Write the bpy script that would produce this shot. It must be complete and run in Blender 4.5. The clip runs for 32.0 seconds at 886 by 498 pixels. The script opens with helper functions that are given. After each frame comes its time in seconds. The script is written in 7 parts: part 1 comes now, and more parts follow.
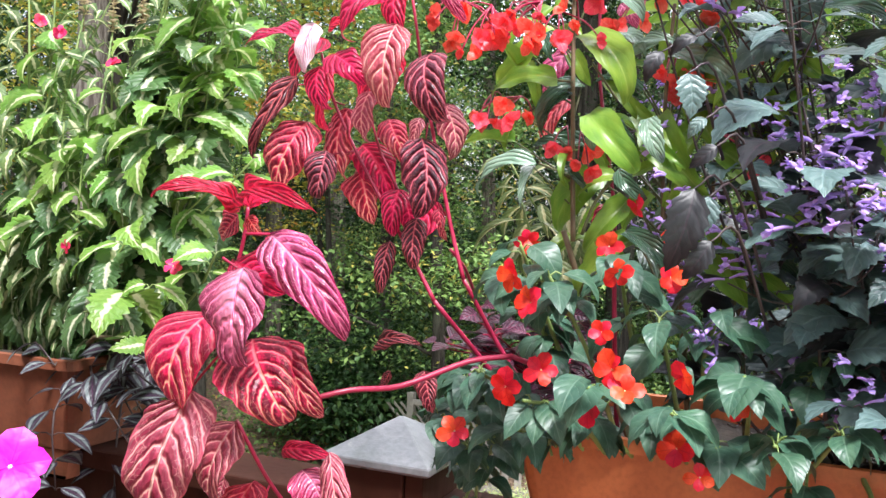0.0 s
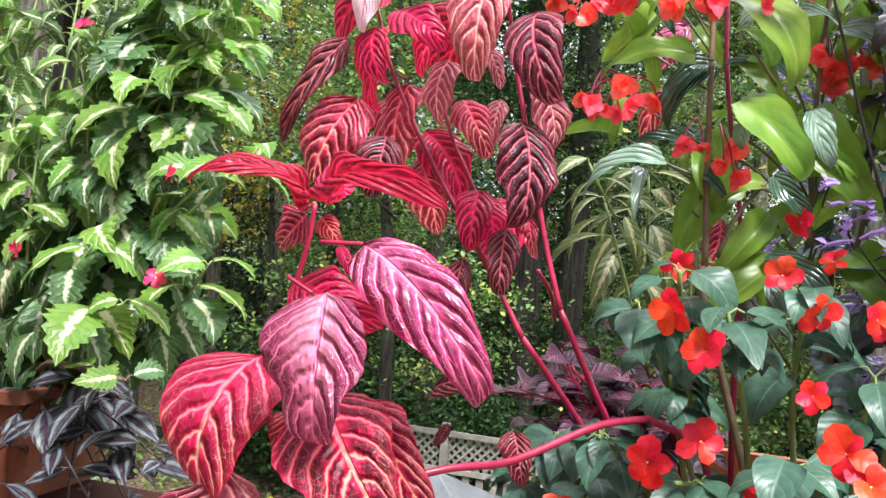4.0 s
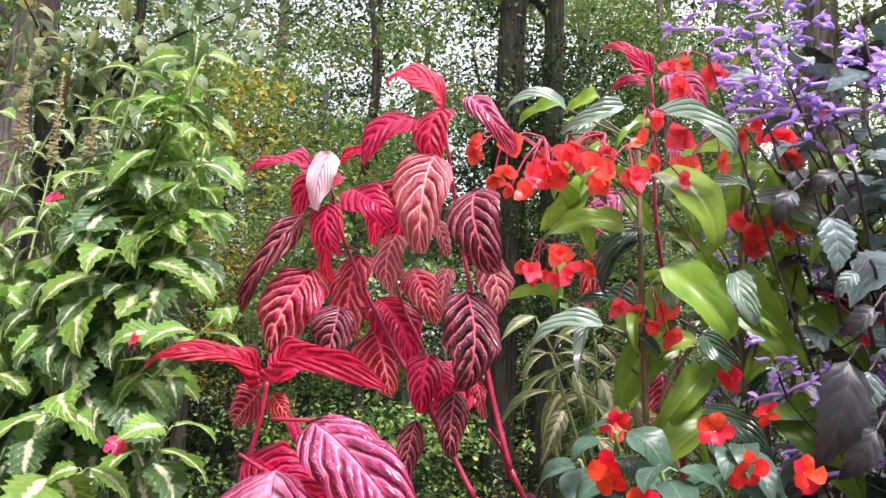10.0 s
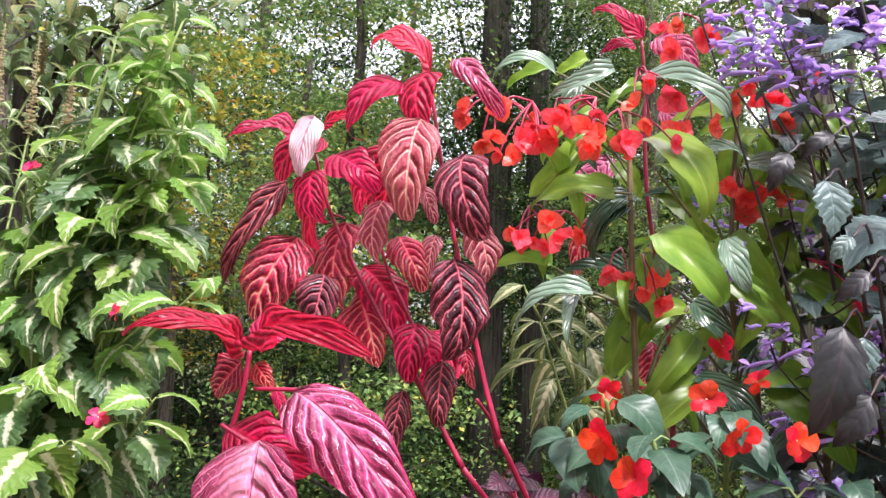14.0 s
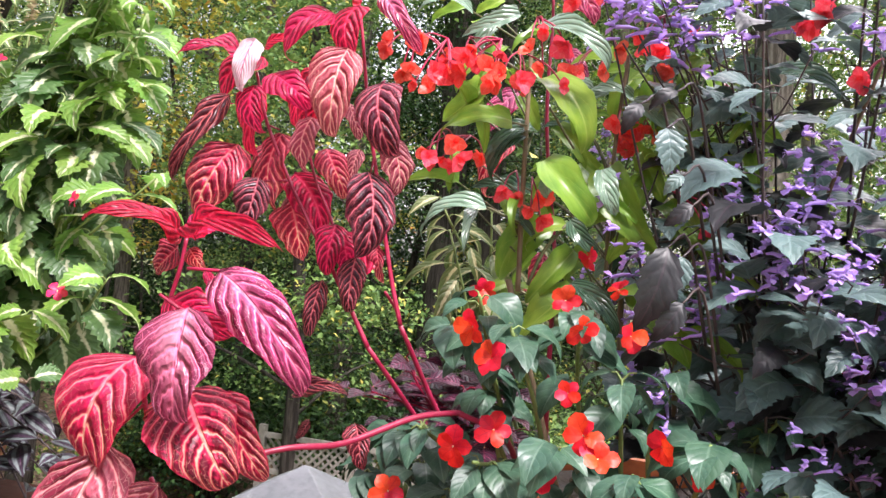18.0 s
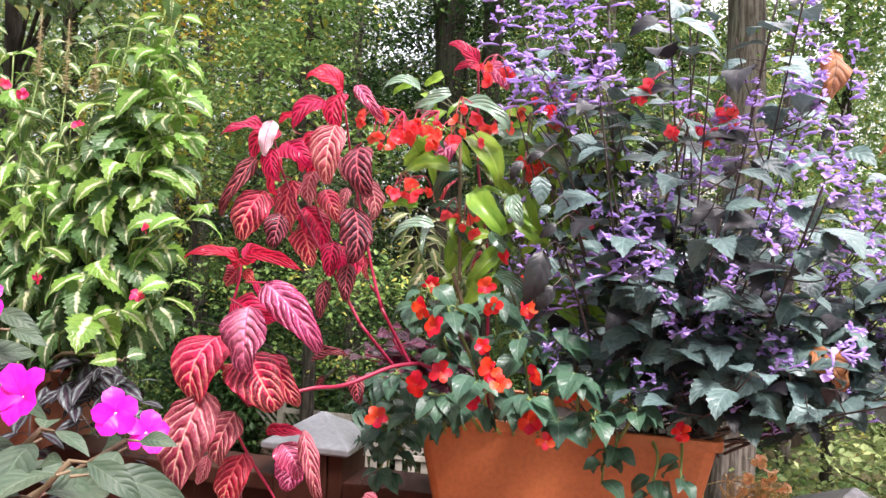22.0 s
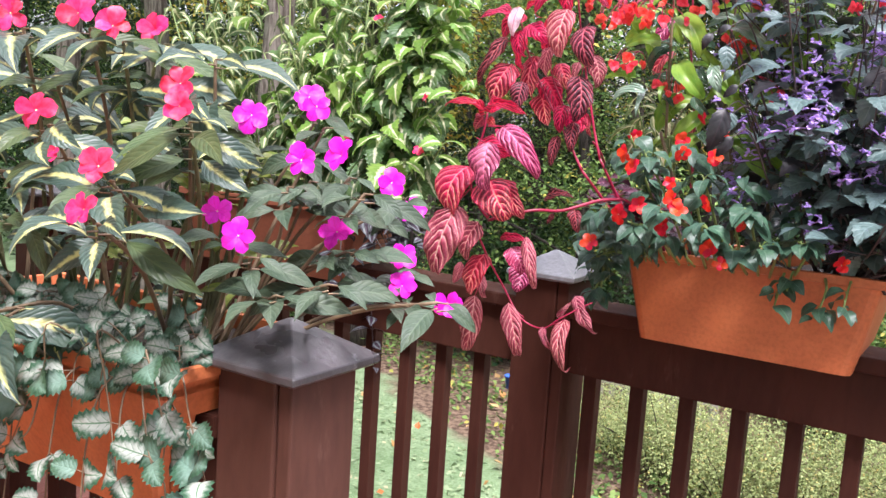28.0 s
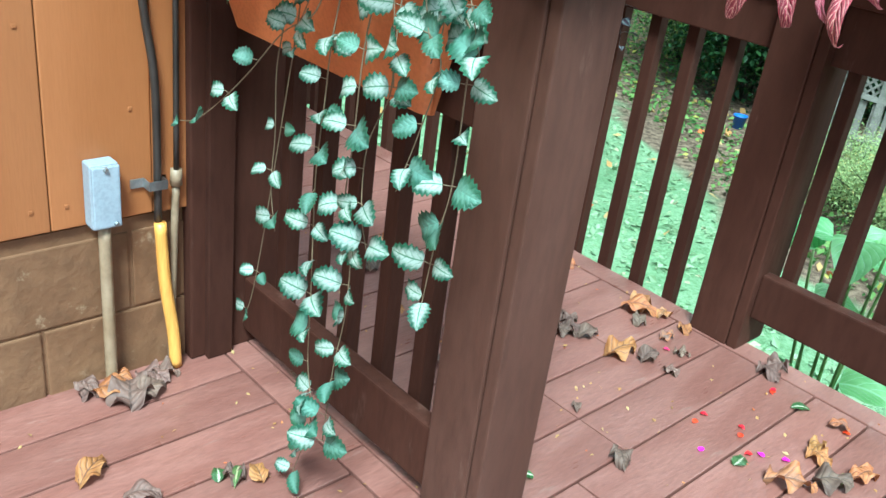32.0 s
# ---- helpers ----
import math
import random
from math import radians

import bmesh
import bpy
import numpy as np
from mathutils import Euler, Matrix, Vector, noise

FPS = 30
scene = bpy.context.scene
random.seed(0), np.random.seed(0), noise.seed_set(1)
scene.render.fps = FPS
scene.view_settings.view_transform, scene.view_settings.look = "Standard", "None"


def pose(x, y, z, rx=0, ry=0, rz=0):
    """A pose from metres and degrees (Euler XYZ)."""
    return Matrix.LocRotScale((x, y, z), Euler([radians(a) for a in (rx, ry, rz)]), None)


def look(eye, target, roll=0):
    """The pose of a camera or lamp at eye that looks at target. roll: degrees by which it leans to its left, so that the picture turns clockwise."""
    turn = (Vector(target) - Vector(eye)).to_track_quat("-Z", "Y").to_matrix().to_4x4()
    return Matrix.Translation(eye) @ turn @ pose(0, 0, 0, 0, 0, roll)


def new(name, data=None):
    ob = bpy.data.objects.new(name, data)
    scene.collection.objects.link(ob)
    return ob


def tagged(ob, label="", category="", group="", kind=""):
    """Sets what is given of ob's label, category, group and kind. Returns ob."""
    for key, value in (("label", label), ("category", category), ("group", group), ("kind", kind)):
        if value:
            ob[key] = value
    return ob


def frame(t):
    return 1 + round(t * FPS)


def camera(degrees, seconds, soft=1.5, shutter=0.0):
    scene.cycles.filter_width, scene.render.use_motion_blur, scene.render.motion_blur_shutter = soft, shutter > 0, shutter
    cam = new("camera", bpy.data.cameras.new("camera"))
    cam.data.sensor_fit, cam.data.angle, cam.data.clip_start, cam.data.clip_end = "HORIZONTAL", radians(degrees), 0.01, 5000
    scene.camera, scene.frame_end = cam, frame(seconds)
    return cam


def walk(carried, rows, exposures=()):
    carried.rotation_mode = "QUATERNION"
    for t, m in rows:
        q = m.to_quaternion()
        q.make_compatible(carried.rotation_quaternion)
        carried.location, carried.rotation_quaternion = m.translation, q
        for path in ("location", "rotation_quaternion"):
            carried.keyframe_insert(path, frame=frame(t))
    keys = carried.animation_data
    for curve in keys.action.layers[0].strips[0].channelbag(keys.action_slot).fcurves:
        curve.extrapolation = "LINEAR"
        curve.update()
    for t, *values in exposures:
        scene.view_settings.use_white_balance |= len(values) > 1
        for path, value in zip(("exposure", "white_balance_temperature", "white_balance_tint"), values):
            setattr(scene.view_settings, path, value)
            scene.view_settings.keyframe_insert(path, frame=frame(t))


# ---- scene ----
cam = camera(53.0, 32.0)
PATH = [
    (0, (0.011, 0.309, 1.455), (-0.785, 2.143, 1.39), 2.2),
    (0.5, (-0.11, 0.42, 1.446), (-0.911, 2.25, 1.356), 2.6),
    (1, (-0.231, 0.481, 1.456), (-1.036, 2.31, 1.374), 3.0),
    (1.5, (-0.254, 0.498, 1.449), (-1.051, 2.33, 1.345), 3.3),
    (2, (-0.251, 0.501, 1.438), (-1.017, 2.343, 1.296), 3.5),
    (2.5, (-0.257, 0.511, 1.427), (-0.994, 2.364, 1.272), 3.8),
    (4.5, (-0.237, 0.493, 1.448), (-0.881, 2.386, 1.491), 4.3),
    (5, (-0.234, 0.482, 1.45), (-0.861, 2.378, 1.557), 4.3),
    (5.5, (-0.23, 0.473, 1.455), (-0.847, 2.369, 1.613), 4.2),
    (6, (-0.228, 0.469, 1.46), (-0.838, 2.364, 1.656), 4.1),
    (6.5, (-0.226, 0.468, 1.462), (-0.828, 2.361, 1.693), 3.9),
    (7, (-0.215, 0.461, 1.465), (-0.813, 2.352, 1.727), 3.5),
    (7.5, (-0.209, 0.457, 1.467), (-0.808, 2.344, 1.749), 3.2),
    (8, (-0.213, 0.463, 1.467), (-0.817, 2.347, 1.758), 2.9),
    (8.5, (-0.213, 0.468, 1.467), (-0.822, 2.35, 1.76), 2.7),
    (9, (-0.213, 0.47, 1.466), (-0.828, 2.35, 1.758), 2.6),
    (9.5, (-0.21, 0.464, 1.466), (-0.826, 2.344, 1.759), 2.6),
    (10, (-0.207, 0.46, 1.467), (-0.821, 2.341, 1.759), 2.6),
    (10.5, (-0.209, 0.459, 1.467), (-0.822, 2.341, 1.759), 2.5),
    (11, (-0.211, 0.466, 1.465), (-0.818, 2.35, 1.754), 2.6),
    (11.5, (-0.21, 0.465, 1.466), (-0.819, 2.348, 1.753), 2.5),
    (12, (-0.205, 0.463, 1.466), (-0.812, 2.347, 1.75), 2.4),
    (12.5, (-0.207, 0.467, 1.465), (-0.812, 2.353, 1.744), 2.3),
    (13, (-0.211, 0.473, 1.464), (-0.818, 2.359, 1.732), 2.3),
    (13.5, (-0.212, 0.477, 1.464), (-0.81, 2.369, 1.716), 2.3),
    (14, (-0.214, 0.479, 1.464), (-0.798, 2.378, 1.696), 2.3),
    (14.5, (-0.219, 0.486, 1.465), (-0.775, 2.397, 1.663), 2.5),
    (15, (-0.191, 0.48, 1.465), (-0.732, 2.398, 1.63), 2.9),
    (15.5, (-0.164, 0.477, 1.454), (-0.666, 2.41, 1.569), 3.3),
    (17.5, (-0.12, 0.361, 1.46), (-0.569, 2.31, 1.477), 5.1),
    (18, (-0.115, 0.342, 1.462), (-0.608, 2.28, 1.489), 5.6),
    (18.5, (-0.126, 0.325, 1.478), (-0.634, 2.259, 1.52), 5.9),
    (19, (-0.123, 0.276, 1.488), (-0.643, 2.207, 1.509), 5.9),
    (19.5, (-0.139, 0.213, 1.483), (-0.666, 2.142, 1.461), 5.4),
    (20, (-0.145, 0.138, 1.477), (-0.661, 2.07, 1.427), 4.9),
    (20.5, (-0.048, 0.061, 1.483), (-0.583, 1.987, 1.429), 4.4),
    (21, (0.054, -0.024, 1.494), (-0.49, 1.9, 1.43), 3.7),
    (21.5, (0.057, -0.071, 1.497), (-0.464, 1.859, 1.445), 3.1),
    (22, (0.08, -0.137, 1.517), (-0.422, 1.798, 1.483), 2.6),
    (22.5, (0.134, -0.184, 1.526), (-0.347, 1.757, 1.515), 2.3),
    (23, (0.248, -0.236, 1.535), (-0.221, 1.708, 1.539), 2.5),
    (23.5, (0.329, -0.27, 1.541), (-0.109, 1.681, 1.556), 2.5),
    (24, (0.338, -0.289, 1.531), (-0.076, 1.667, 1.526), 2.6),
    (24.5, (0.325, -0.317, 1.519), (-0.102, 1.637, 1.489), 2.6),
    (26.5, (0.415, -0.435, 1.478), (-0.339, 1.416, 1.387), 2.8),
    (27, (0.412, -0.444, 1.472), (-0.45, 1.356, 1.339), 3.0),
    (27.5, (0.393, -0.465, 1.445), (-0.578, 1.271, 1.242), 3.4),
    (28, (0.37, -0.492, 1.424), (-0.695, 1.179, 1.155), 3.8),
    (28.5, (0.349, -0.51, 1.409), (-0.805, 1.085, 1.057), 4.1),
    (29, (0.322, -0.509, 1.392), (-0.888, 1.022, 0.952), 4.3),
    (29.5, (0.322, -0.513, 1.363), (-0.941, 0.951, 0.851), 3.9),
    (30, (0.297, -0.514, 1.343), (-0.979, 0.904, 0.743), 4.2),
    (30.5, (0.309, -0.527, 1.317), (-0.968, 0.846, 0.62), 4.9),
    (31, (0.337, -0.537, 1.3), (-0.941, 0.789, 0.52), 6.0),
    (31.5, (0.359, -0.551, 1.28), (-0.903, 0.746, 0.428), 7.1),
    (32, (0.376, -0.579, 1.259), (-0.89, 0.693, 0.378), 7.7),
]
EXPOSURES = [(0, 2.24, 6000, 13), (2, 2.07, 5950, 11), (5, 2.14, 6000, 13), (8, 1.96, 6150, 21), (10, 1.95, 6200, 23), (15, 2.02, 6200, 21), (20, 2.22, 6300, 20), (24, 2.1, 6400, 20), (27, 2.24, 6300, 22), (29, 1.98, 5750, 24), (30, 2.04, 5650, 23), (31, 2.16, 5500, 16), (32, 2.20, 4750, -20)]
walk(cam, [(t, look(eye, target, roll)) for t, eye, target, roll in PATH], EXPOSURES)

# ---- world, sun and exposure ----
world = bpy.data.worlds.new("overcast_sky")
scene.world = world
world.use_nodes = True
wn = world.node_tree
for n_ in list(wn.nodes):
    wn.nodes.remove(n_)
sky = wn.nodes.new("ShaderNodeTexSky")
sky.sky_type = "NISHITA"
sky.sun_disc = False
sky.sun_elevation, sky.sun_rotation = radians(52), radians(20)
sky.air_density, sky.dust_density = 1.0, 4.0
soft_sky = wn.nodes.new("ShaderNodeHueSaturation")
soft_sky.inputs["Saturation"].default_value = 0.30
back = wn.nodes.new("ShaderNodeBackground")
back.inputs["Strength"].default_value = 0.10
wout = wn.nodes.new("ShaderNodeOutputWorld")
wn.links.new(sky.outputs[0], soft_sky.inputs["Color"])
wn.links.new(soft_sky.outputs[0], back.inputs["Color"])
wn.links.new(back.outputs[0], wout.inputs["Surface"])
sun_data = bpy.data.lights.new("sun", "SUN")
sun_data.energy, sun_data.angle, sun_data.color = 2.3, radians(16), (1.0, 0.96, 0.9)
sun = new("sun", sun_data)
sun.matrix_world = look((5.5, -4.5, 12), (0.5, 1.0, 1.0))

# ---- small node language ----


class Nodes:
    """Builds shader nodes by plain calls."""

    def __init__(self, name):
        self.m = bpy.data.materials.new(name)
        self.m.use_nodes = True
        self.t = self.m.node_tree
        self.t.nodes.clear()

    def put(self, socket, value):
        if isinstance(value, bpy.types.NodeSocket):
            self.t.links.new(value, socket)
        elif isinstance(value, (tuple, list)) and len(value) == 3 and socket.type == "RGBA":
            socket.default_value = (*value, 1)
        else:
            socket.default_value = value

    def math(self, op, a, b=0.0, c=0.0):
        n = self.t.nodes.new("ShaderNodeMath")
        n.operation = op
        for s, v in zip(n.inputs, (a, b, c)):
            self.put(s, v)
        return n.outputs[0]

    def noise(self, vec, scale, detail=3.0, rough=0.55):
        n = self.t.nodes.new("ShaderNodeTexNoise")
        n.inputs["Scale"].default_value = scale
        n.inputs["Detail"].default_value = detail
        n.inputs["Roughness"].default_value = rough
        if vec is not None:
            self.put(n.inputs["Vector"], vec)
        return n.outputs[0]

    def voronoi(self, vec, scale, feature="F1"):
        n = self.t.nodes.new("ShaderNodeTexVoronoi")
        n.feature = feature
        n.inputs["Scale"].default_value = scale
        self.put(n.inputs["Vector"], vec)
        return n.outputs[0]

    def range(self, v, a, b, c=0.0, d=1.0, smooth=True):
        n = self.t.nodes.new("ShaderNodeMapRange")
        n.interpolation_type = "SMOOTHSTEP" if smooth else "LINEAR"
        for s, val in zip(n.inputs, (v, a, b, c, d)):
            self.put(s, val)
        return n.outputs[0]

    def mix(self, f, a, b):
        n = self.t.nodes.new("ShaderNodeMix")
        n.data_type = "RGBA"
        self.put(n.inputs[0], f)
        self.put(n.inputs[6], a)
        self.put(n.inputs[7], b)
        return n.outputs[2]

    def tint(self, color, hue=0.5, sat=1.0, val=1.0):
        n = self.t.nodes.new("ShaderNodeHueSaturation")
        for k, v in (("Hue", hue), ("Saturation", sat), ("Value", val), ("Color", color)):
            self.put(n.inputs[k], v)
        return n.outputs[0]

    def math_vec(self, vec, shift):
        n = self.t.nodes.new("ShaderNodeVectorMath")
        n.operation = "MULTIPLY_ADD"
        self.put(n.inputs[0], shift)
        n.inputs[1].default_value = (0.12, 0.12, 0.0)
        self.put(n.inputs[2], vec)
        return n.outputs[0]

    def shifted(self, vec, rand):
        """The same place moved by a random amount, so that no two pieces share a pattern."""
        n = self.t.nodes.new("ShaderNodeVectorMath")
        n.operation = "MULTIPLY_ADD"
        self.put(n.inputs[0], rand)
        n.inputs[1].default_value = (37.0, 23.0, 11.0)
        self.put(n.inputs[2], vec)
        return n.outputs[0]

    def coord(self, kind="Object"):
        return self.t.nodes.new("ShaderNodeTexCoord").outputs[kind]

    def split(self, vec):
        n = self.t.nodes.new("ShaderNodeSeparateXYZ")
        self.put(n.inputs[0], vec)
        return n.outputs

    def stretch(self, vec, sx, sy, sz):
        n = self.t.nodes.new("ShaderNodeMapping")
        self.put(n.inputs[0], vec)
        n.inputs["Scale"].default_value = (sx, sy, sz)
        return n.outputs[0]

    def rnd(self):
        return self.t.nodes.new("ShaderNodeObjectInfo").outputs["Random"]

    def island(self):
        return self.t.nodes.new("ShaderNodeNewGeometry").outputs["Random Per Island"]

    def bump(self, height, strength=0.3, dist=0.01):
        n = self.t.nodes.new("ShaderNodeBump")
        n.inputs["Strength"].default_value = strength
        n.inputs["Distance"].default_value = dist
        self.put(n.inputs["Height"], height)
        return n.outputs[0]

    def finish(self, color, rough=0.6, normal=None, metal=0.0, spec=0.5, glow=0.0, translucent=None):
        b = self.t.nodes.new("ShaderNodeBsdfPrincipled")
        self.put(b.inputs["Base Color"], color)
        self.put(b.inputs["Roughness"], rough)
        b.inputs["Metallic"].default_value = metal
        b.inputs["Specular IOR Level"].default_value = spec
        if normal is not None:
            self.put(b.inputs["Normal"], normal)
        out = self.t.nodes.new("ShaderNodeOutputMaterial")
        shader = b.outputs[0]
        if translucent:
            tr = self.t.nodes.new("ShaderNodeBsdfTranslucent")
            self.put(tr.inputs["Color"], color)
            mx = self.t.nodes.new("ShaderNodeMixShader")
            mx.inputs[0].default_value = translucent
            self.t.links.new(shader, mx.inputs[1])
            self.t.links.new(tr.outputs[0], mx.inputs[2])
            shader = mx.outputs[0]
        self.t.links.new(shader, out.inputs["Surface"])
        return self.m


def plain(name, a, b, scale=8.0, rough=0.6, bump=0.2, fine=90.0, stretch=None, metal=0.0, wear=None, vary=0.12, spec=0.5, grain=0.35):
    """A surface of two tones with stains, fine grain, and per-piece variation. wear: colour of scuffs."""
    n = Nodes(name)
    c = n.coord()
    if stretch:
        c = n.stretch(c, *stretch)
    big, small = n.noise(c, scale, 4.0), n.noise(c, fine, 3.0)
    col = n.mix(n.range(big, 0.3, 0.7), a, b)
    col = n.mix(n.range(small, 0.35, 0.75, 0.0, grain), col, tuple(v * 0.55 for v in a))
    if wear:
        col = n.mix(n.range(n.noise(c, scale * 2.3, 6.0, 0.7), 0.60, 0.70, 0.0, 0.75), col, wear)
    col = n.tint(col, 0.5, 1.0, n.range(n.rnd(), 0.0, 1.0, 1.0 - vary, 1.0 + vary, False))
    height = n.math("ADD", small, n.math("MULTIPLY", big, 1.5))
    return n.finish(col, n.range(big, 0.3, 0.7, rough - 0.08, rough + 0.1), n.bump(height, bump, 0.004), metal, spec)


def leaf_mat(name, edge, edge2, centre=None, centre_width=0.4, vein=None, veins=9.0, vein_width=0.18, slant=1.1, rough=0.45,
             translucent=0.3, blotch=None, bands=None, per_piece=True, age=None, spec=0.5, puff=0.5, net=0.0, soft=0.07):
    """A leaf's skin by its length (u) and breadth (v): edge tones, a pale centre, side veins, bands along it, blotches between veins."""
    n = Nodes(name)
    uv = n.split(n.coord("UV"))
    u, v = uv[0], uv[1]
    side = n.math("ABSOLUTE", n.math("MULTIPLY", n.math("SUBTRACT", v, 0.5), 2.0))
    rand = n.rnd() if per_piece else n.island()
    place = n.shifted(n.coord("UV"), rand)
    wobble = n.noise(place, 4.0, 4.0)
    col = n.mix(n.range(n.noise(place, 3.0, 3.0), 0.3, 0.7), edge, edge2)
    phase = n.math("SUBTRACT", n.math("MULTIPLY", u, veins), n.math("MULTIPLY", n.math("POWER", side, 1.25), slant * veins * 0.24))
    rough_wave = n.noise(place, 11.0, 2.0)
    phase = n.math("ADD", phase, n.math("ADD", n.math("MULTIPLY", wobble, 0.55), n.math("MULTIPLY", rough_wave, 0.16)))
    ridge = n.math("ABSOLUTE", n.math("SUBTRACT", n.math("FRACT", phase), 0.5))
    line = n.range(ridge, vein_width * 0.45, vein_width * 1.25, 1.0, 0.0)
    rib = n.range(side, 0.03, 0.085, 1.0, 0.0)
    if centre:
        jag = n.math("ADD", side, n.math("MULTIPLY", n.math("SUBTRACT", n.noise(n.stretch(place, 3.0, 1.0, 1.0), 4.5, 2.0), 0.5), 0.5))
        lim = n.math("MULTIPLY", n.math("SUBTRACT", 1.02, n.math("MULTIPLY", u, 0.72)), centre_width)
        col = n.mix(n.range(n.math("SUBTRACT", jag, lim), -soft, soft, 1.0, 0.0), col, centre)
    if bands:
        b = n.math("ABSOLUTE", n.math("SUBTRACT", side, 0.5))
        col = n.mix(n.range(b, 0.12, 0.24, 1.0, 0.0), col, bands)
    if blotch:
        col = n.mix(n.math("MULTIPLY", n.math("MULTIPLY", n.range(ridge, 0.20, 0.36), n.range(side, 0.10, 0.4, 0.2, 1.0)), n.range(rough_wave, 0.34, 0.52, 0.25, 1.0)), col, blotch)
    if vein:
        col = n.mix(n.math("MAXIMUM", n.math("MULTIPLY", line, n.range(side, 0.65, 1.0, 0.9, 0.25)), rib), col, vein)
    if net:
        cell = n.voronoi(n.stretch(n.math_vec(place, wobble), 1.7, 1.0, 1.0), 11.0, "DISTANCE_TO_EDGE")
        col = n.mix(n.math("MULTIPLY", n.range(cell, 0.015, 0.075, 1.0, 0.0), n.range(side, 0.6, 1.0, net, net * 0.3)), col, vein)
    if age:
        col = n.mix(n.math("MULTIPLY", n.range(rand, 0.45, 1.0), n.range(n.noise(place, 2.2, 4.0), 0.35, 0.65)), col, age)
    col = n.tint(col, n.range(n.math("FRACT", n.math("MULTIPLY", rand, 7.3)), 0, 1, 0.488, 0.512, False), 1.0, n.range(rand, 0, 1, 0.78, 1.18, False))
    height = n.math("ADD", n.range(ridge, 0.0, 0.35), n.math("MULTIPLY", rib, -0.8))
    return n.finish(col, rough, n.bump(n.math("ADD", height, n.math("MULTIPLY", wobble, 0.3)), puff, 0.003), 0.0, spec, 0.0, translucent)


def blood_mat(name, flesh, flesh2, vein, slit, slit_share=1.0, veins=8.0, rough=0.36, translucent=0.3, spec=0.5, rim=None, pale=None, thick=1.0, tip_vein=None):
    """Bloodleaf skin: arching bright veins, dark ragged slits between them, a finer web near the rim."""
    n = Nodes(name)
    uv = n.split(n.coord("UV"))
    u, v = uv[0], uv[1]
    side = n.math("ABSOLUTE", n.math("MULTIPLY", n.math("SUBTRACT", v, 0.5), 2.0))
    rand = n.rnd()
    place = n.shifted(n.coord("UV"), rand)
    wob, fine = n.noise(place, 4.5, 3.0), n.noise(place, 16.0, 3.0, 0.6)
    left = n.math("MULTIPLY", n.math("GREATER_THAN", v, 0.5), 0.45)
    shift = n.math("ADD", n.math("MULTIPLY", n.math("POWER", side, 1.5), 0.30 * veins), n.math("ADD", left, n.math("MULTIPLY", rand, 5.0)))
    phase = n.math("ADD", n.math("SUBTRACT", n.math("MULTIPLY", n.math("POWER", u, 0.85), veins), shift), n.math("ADD", n.math("MULTIPLY", wob, 0.8), n.math("MULTIPLY", fine, 0.22)))
    ridge = n.math("ABSOLUTE", n.math("SUBTRACT", n.math("FRACT", phase), 0.5))
    half = n.math("ABSOLUTE", n.math("SUBTRACT", n.math("FRACT", n.math("MULTIPLY", phase, 2.0)), 0.5))
    line = n.range(ridge, 0.015 * thick, 0.085 * thick, 1.0, 0.0)
    web = n.math("MULTIPLY", n.range(half, 0.02, 0.11, 1.0, 0.0), n.range(side, 0.45, 0.7, 0.0, 0.5))
    rib = n.range(side, 0.025, 0.07, 1.0, 0.0)
    cell = n.voronoi(n.stretch(n.math_vec(place, wob), 1.9, 1.0, 1.0), 10.0, "DISTANCE_TO_EDGE")
    net = n.math("MULTIPLY", n.range(cell, 0.004, 0.026, 1.0, 0.0), n.range(side, 0.25, 0.7, 0.15, 0.75))
    col = n.mix(n.range(n.noise(place, 2.6, 3.0), 0.35, 0.65), flesh, flesh2)
    # pale pink centre, with the leaf's whitish sheen put into its colour
    if pale:
        col = n.mix(n.math("MULTIPLY", n.range(side, 0.15, 0.75, 0.8, 0.0), n.range(u, 0.0, 0.75, 1.0, 0.25)), col, pale)
    if rim:
        col = n.mix(n.range(n.math("ADD", side, n.math("MULTIPLY", n.math("SUBTRACT", wob, 0.5), 0.5)), 0.45, 0.85), col, rim)
    dark = n.math("MULTIPLY", n.range(ridge, 0.11, 0.24), n.math("MULTIPLY", n.range(side, 0.05, 0.22), n.range(fine, 0.32, 0.48, 0.30, 1.0)))
    dark = n.math("MULTIPLY", dark, n.math("MULTIPLY", n.range(side, 0.88, 1.0, 1.0, 0.35), n.range(n.math("FRACT", n.math("MULTIPLY", rand, 9.7)), 0, 1, slit_share * 0.6, slit_share, False)))
    col = n.mix(dark, col, slit)
    bright = n.math("MULTIPLY", n.math("MAXIMUM", n.math("MAXIMUM", line, rib), n.math("MAXIMUM", web, net)), n.range(side, 0.8, 1.0, 0.95, 0.35))
    if tip_vein:
        vein = n.mix(n.range(n.math("ADD", u, n.math("MULTIPLY", n.math("SUBTRACT", wob, 0.5), 0.6)), 0.25, 0.65), vein, tip_vein)
    col = n.mix(bright, col, vein)
    col = n.tint(col, n.range(n.math("FRACT", n.math("MULTIPLY", rand, 7.3)), 0, 1, 0.493, 0.506, False), 1.0, n.range(rand, 0, 1, 0.85, 1.15, False))
    height = n.math("ADD", n.math("MULTIPLY", n.range(ridge, 0.0, 0.4), 1.3), n.math("ADD", n.math("MULTIPLY", rib, -0.8), n.math("MULTIPLY", wob, 0.4)))
    return n.finish(col, rough, n.bump(height, 0.75, 0.004), 0.0, spec, 0.0, translucent)


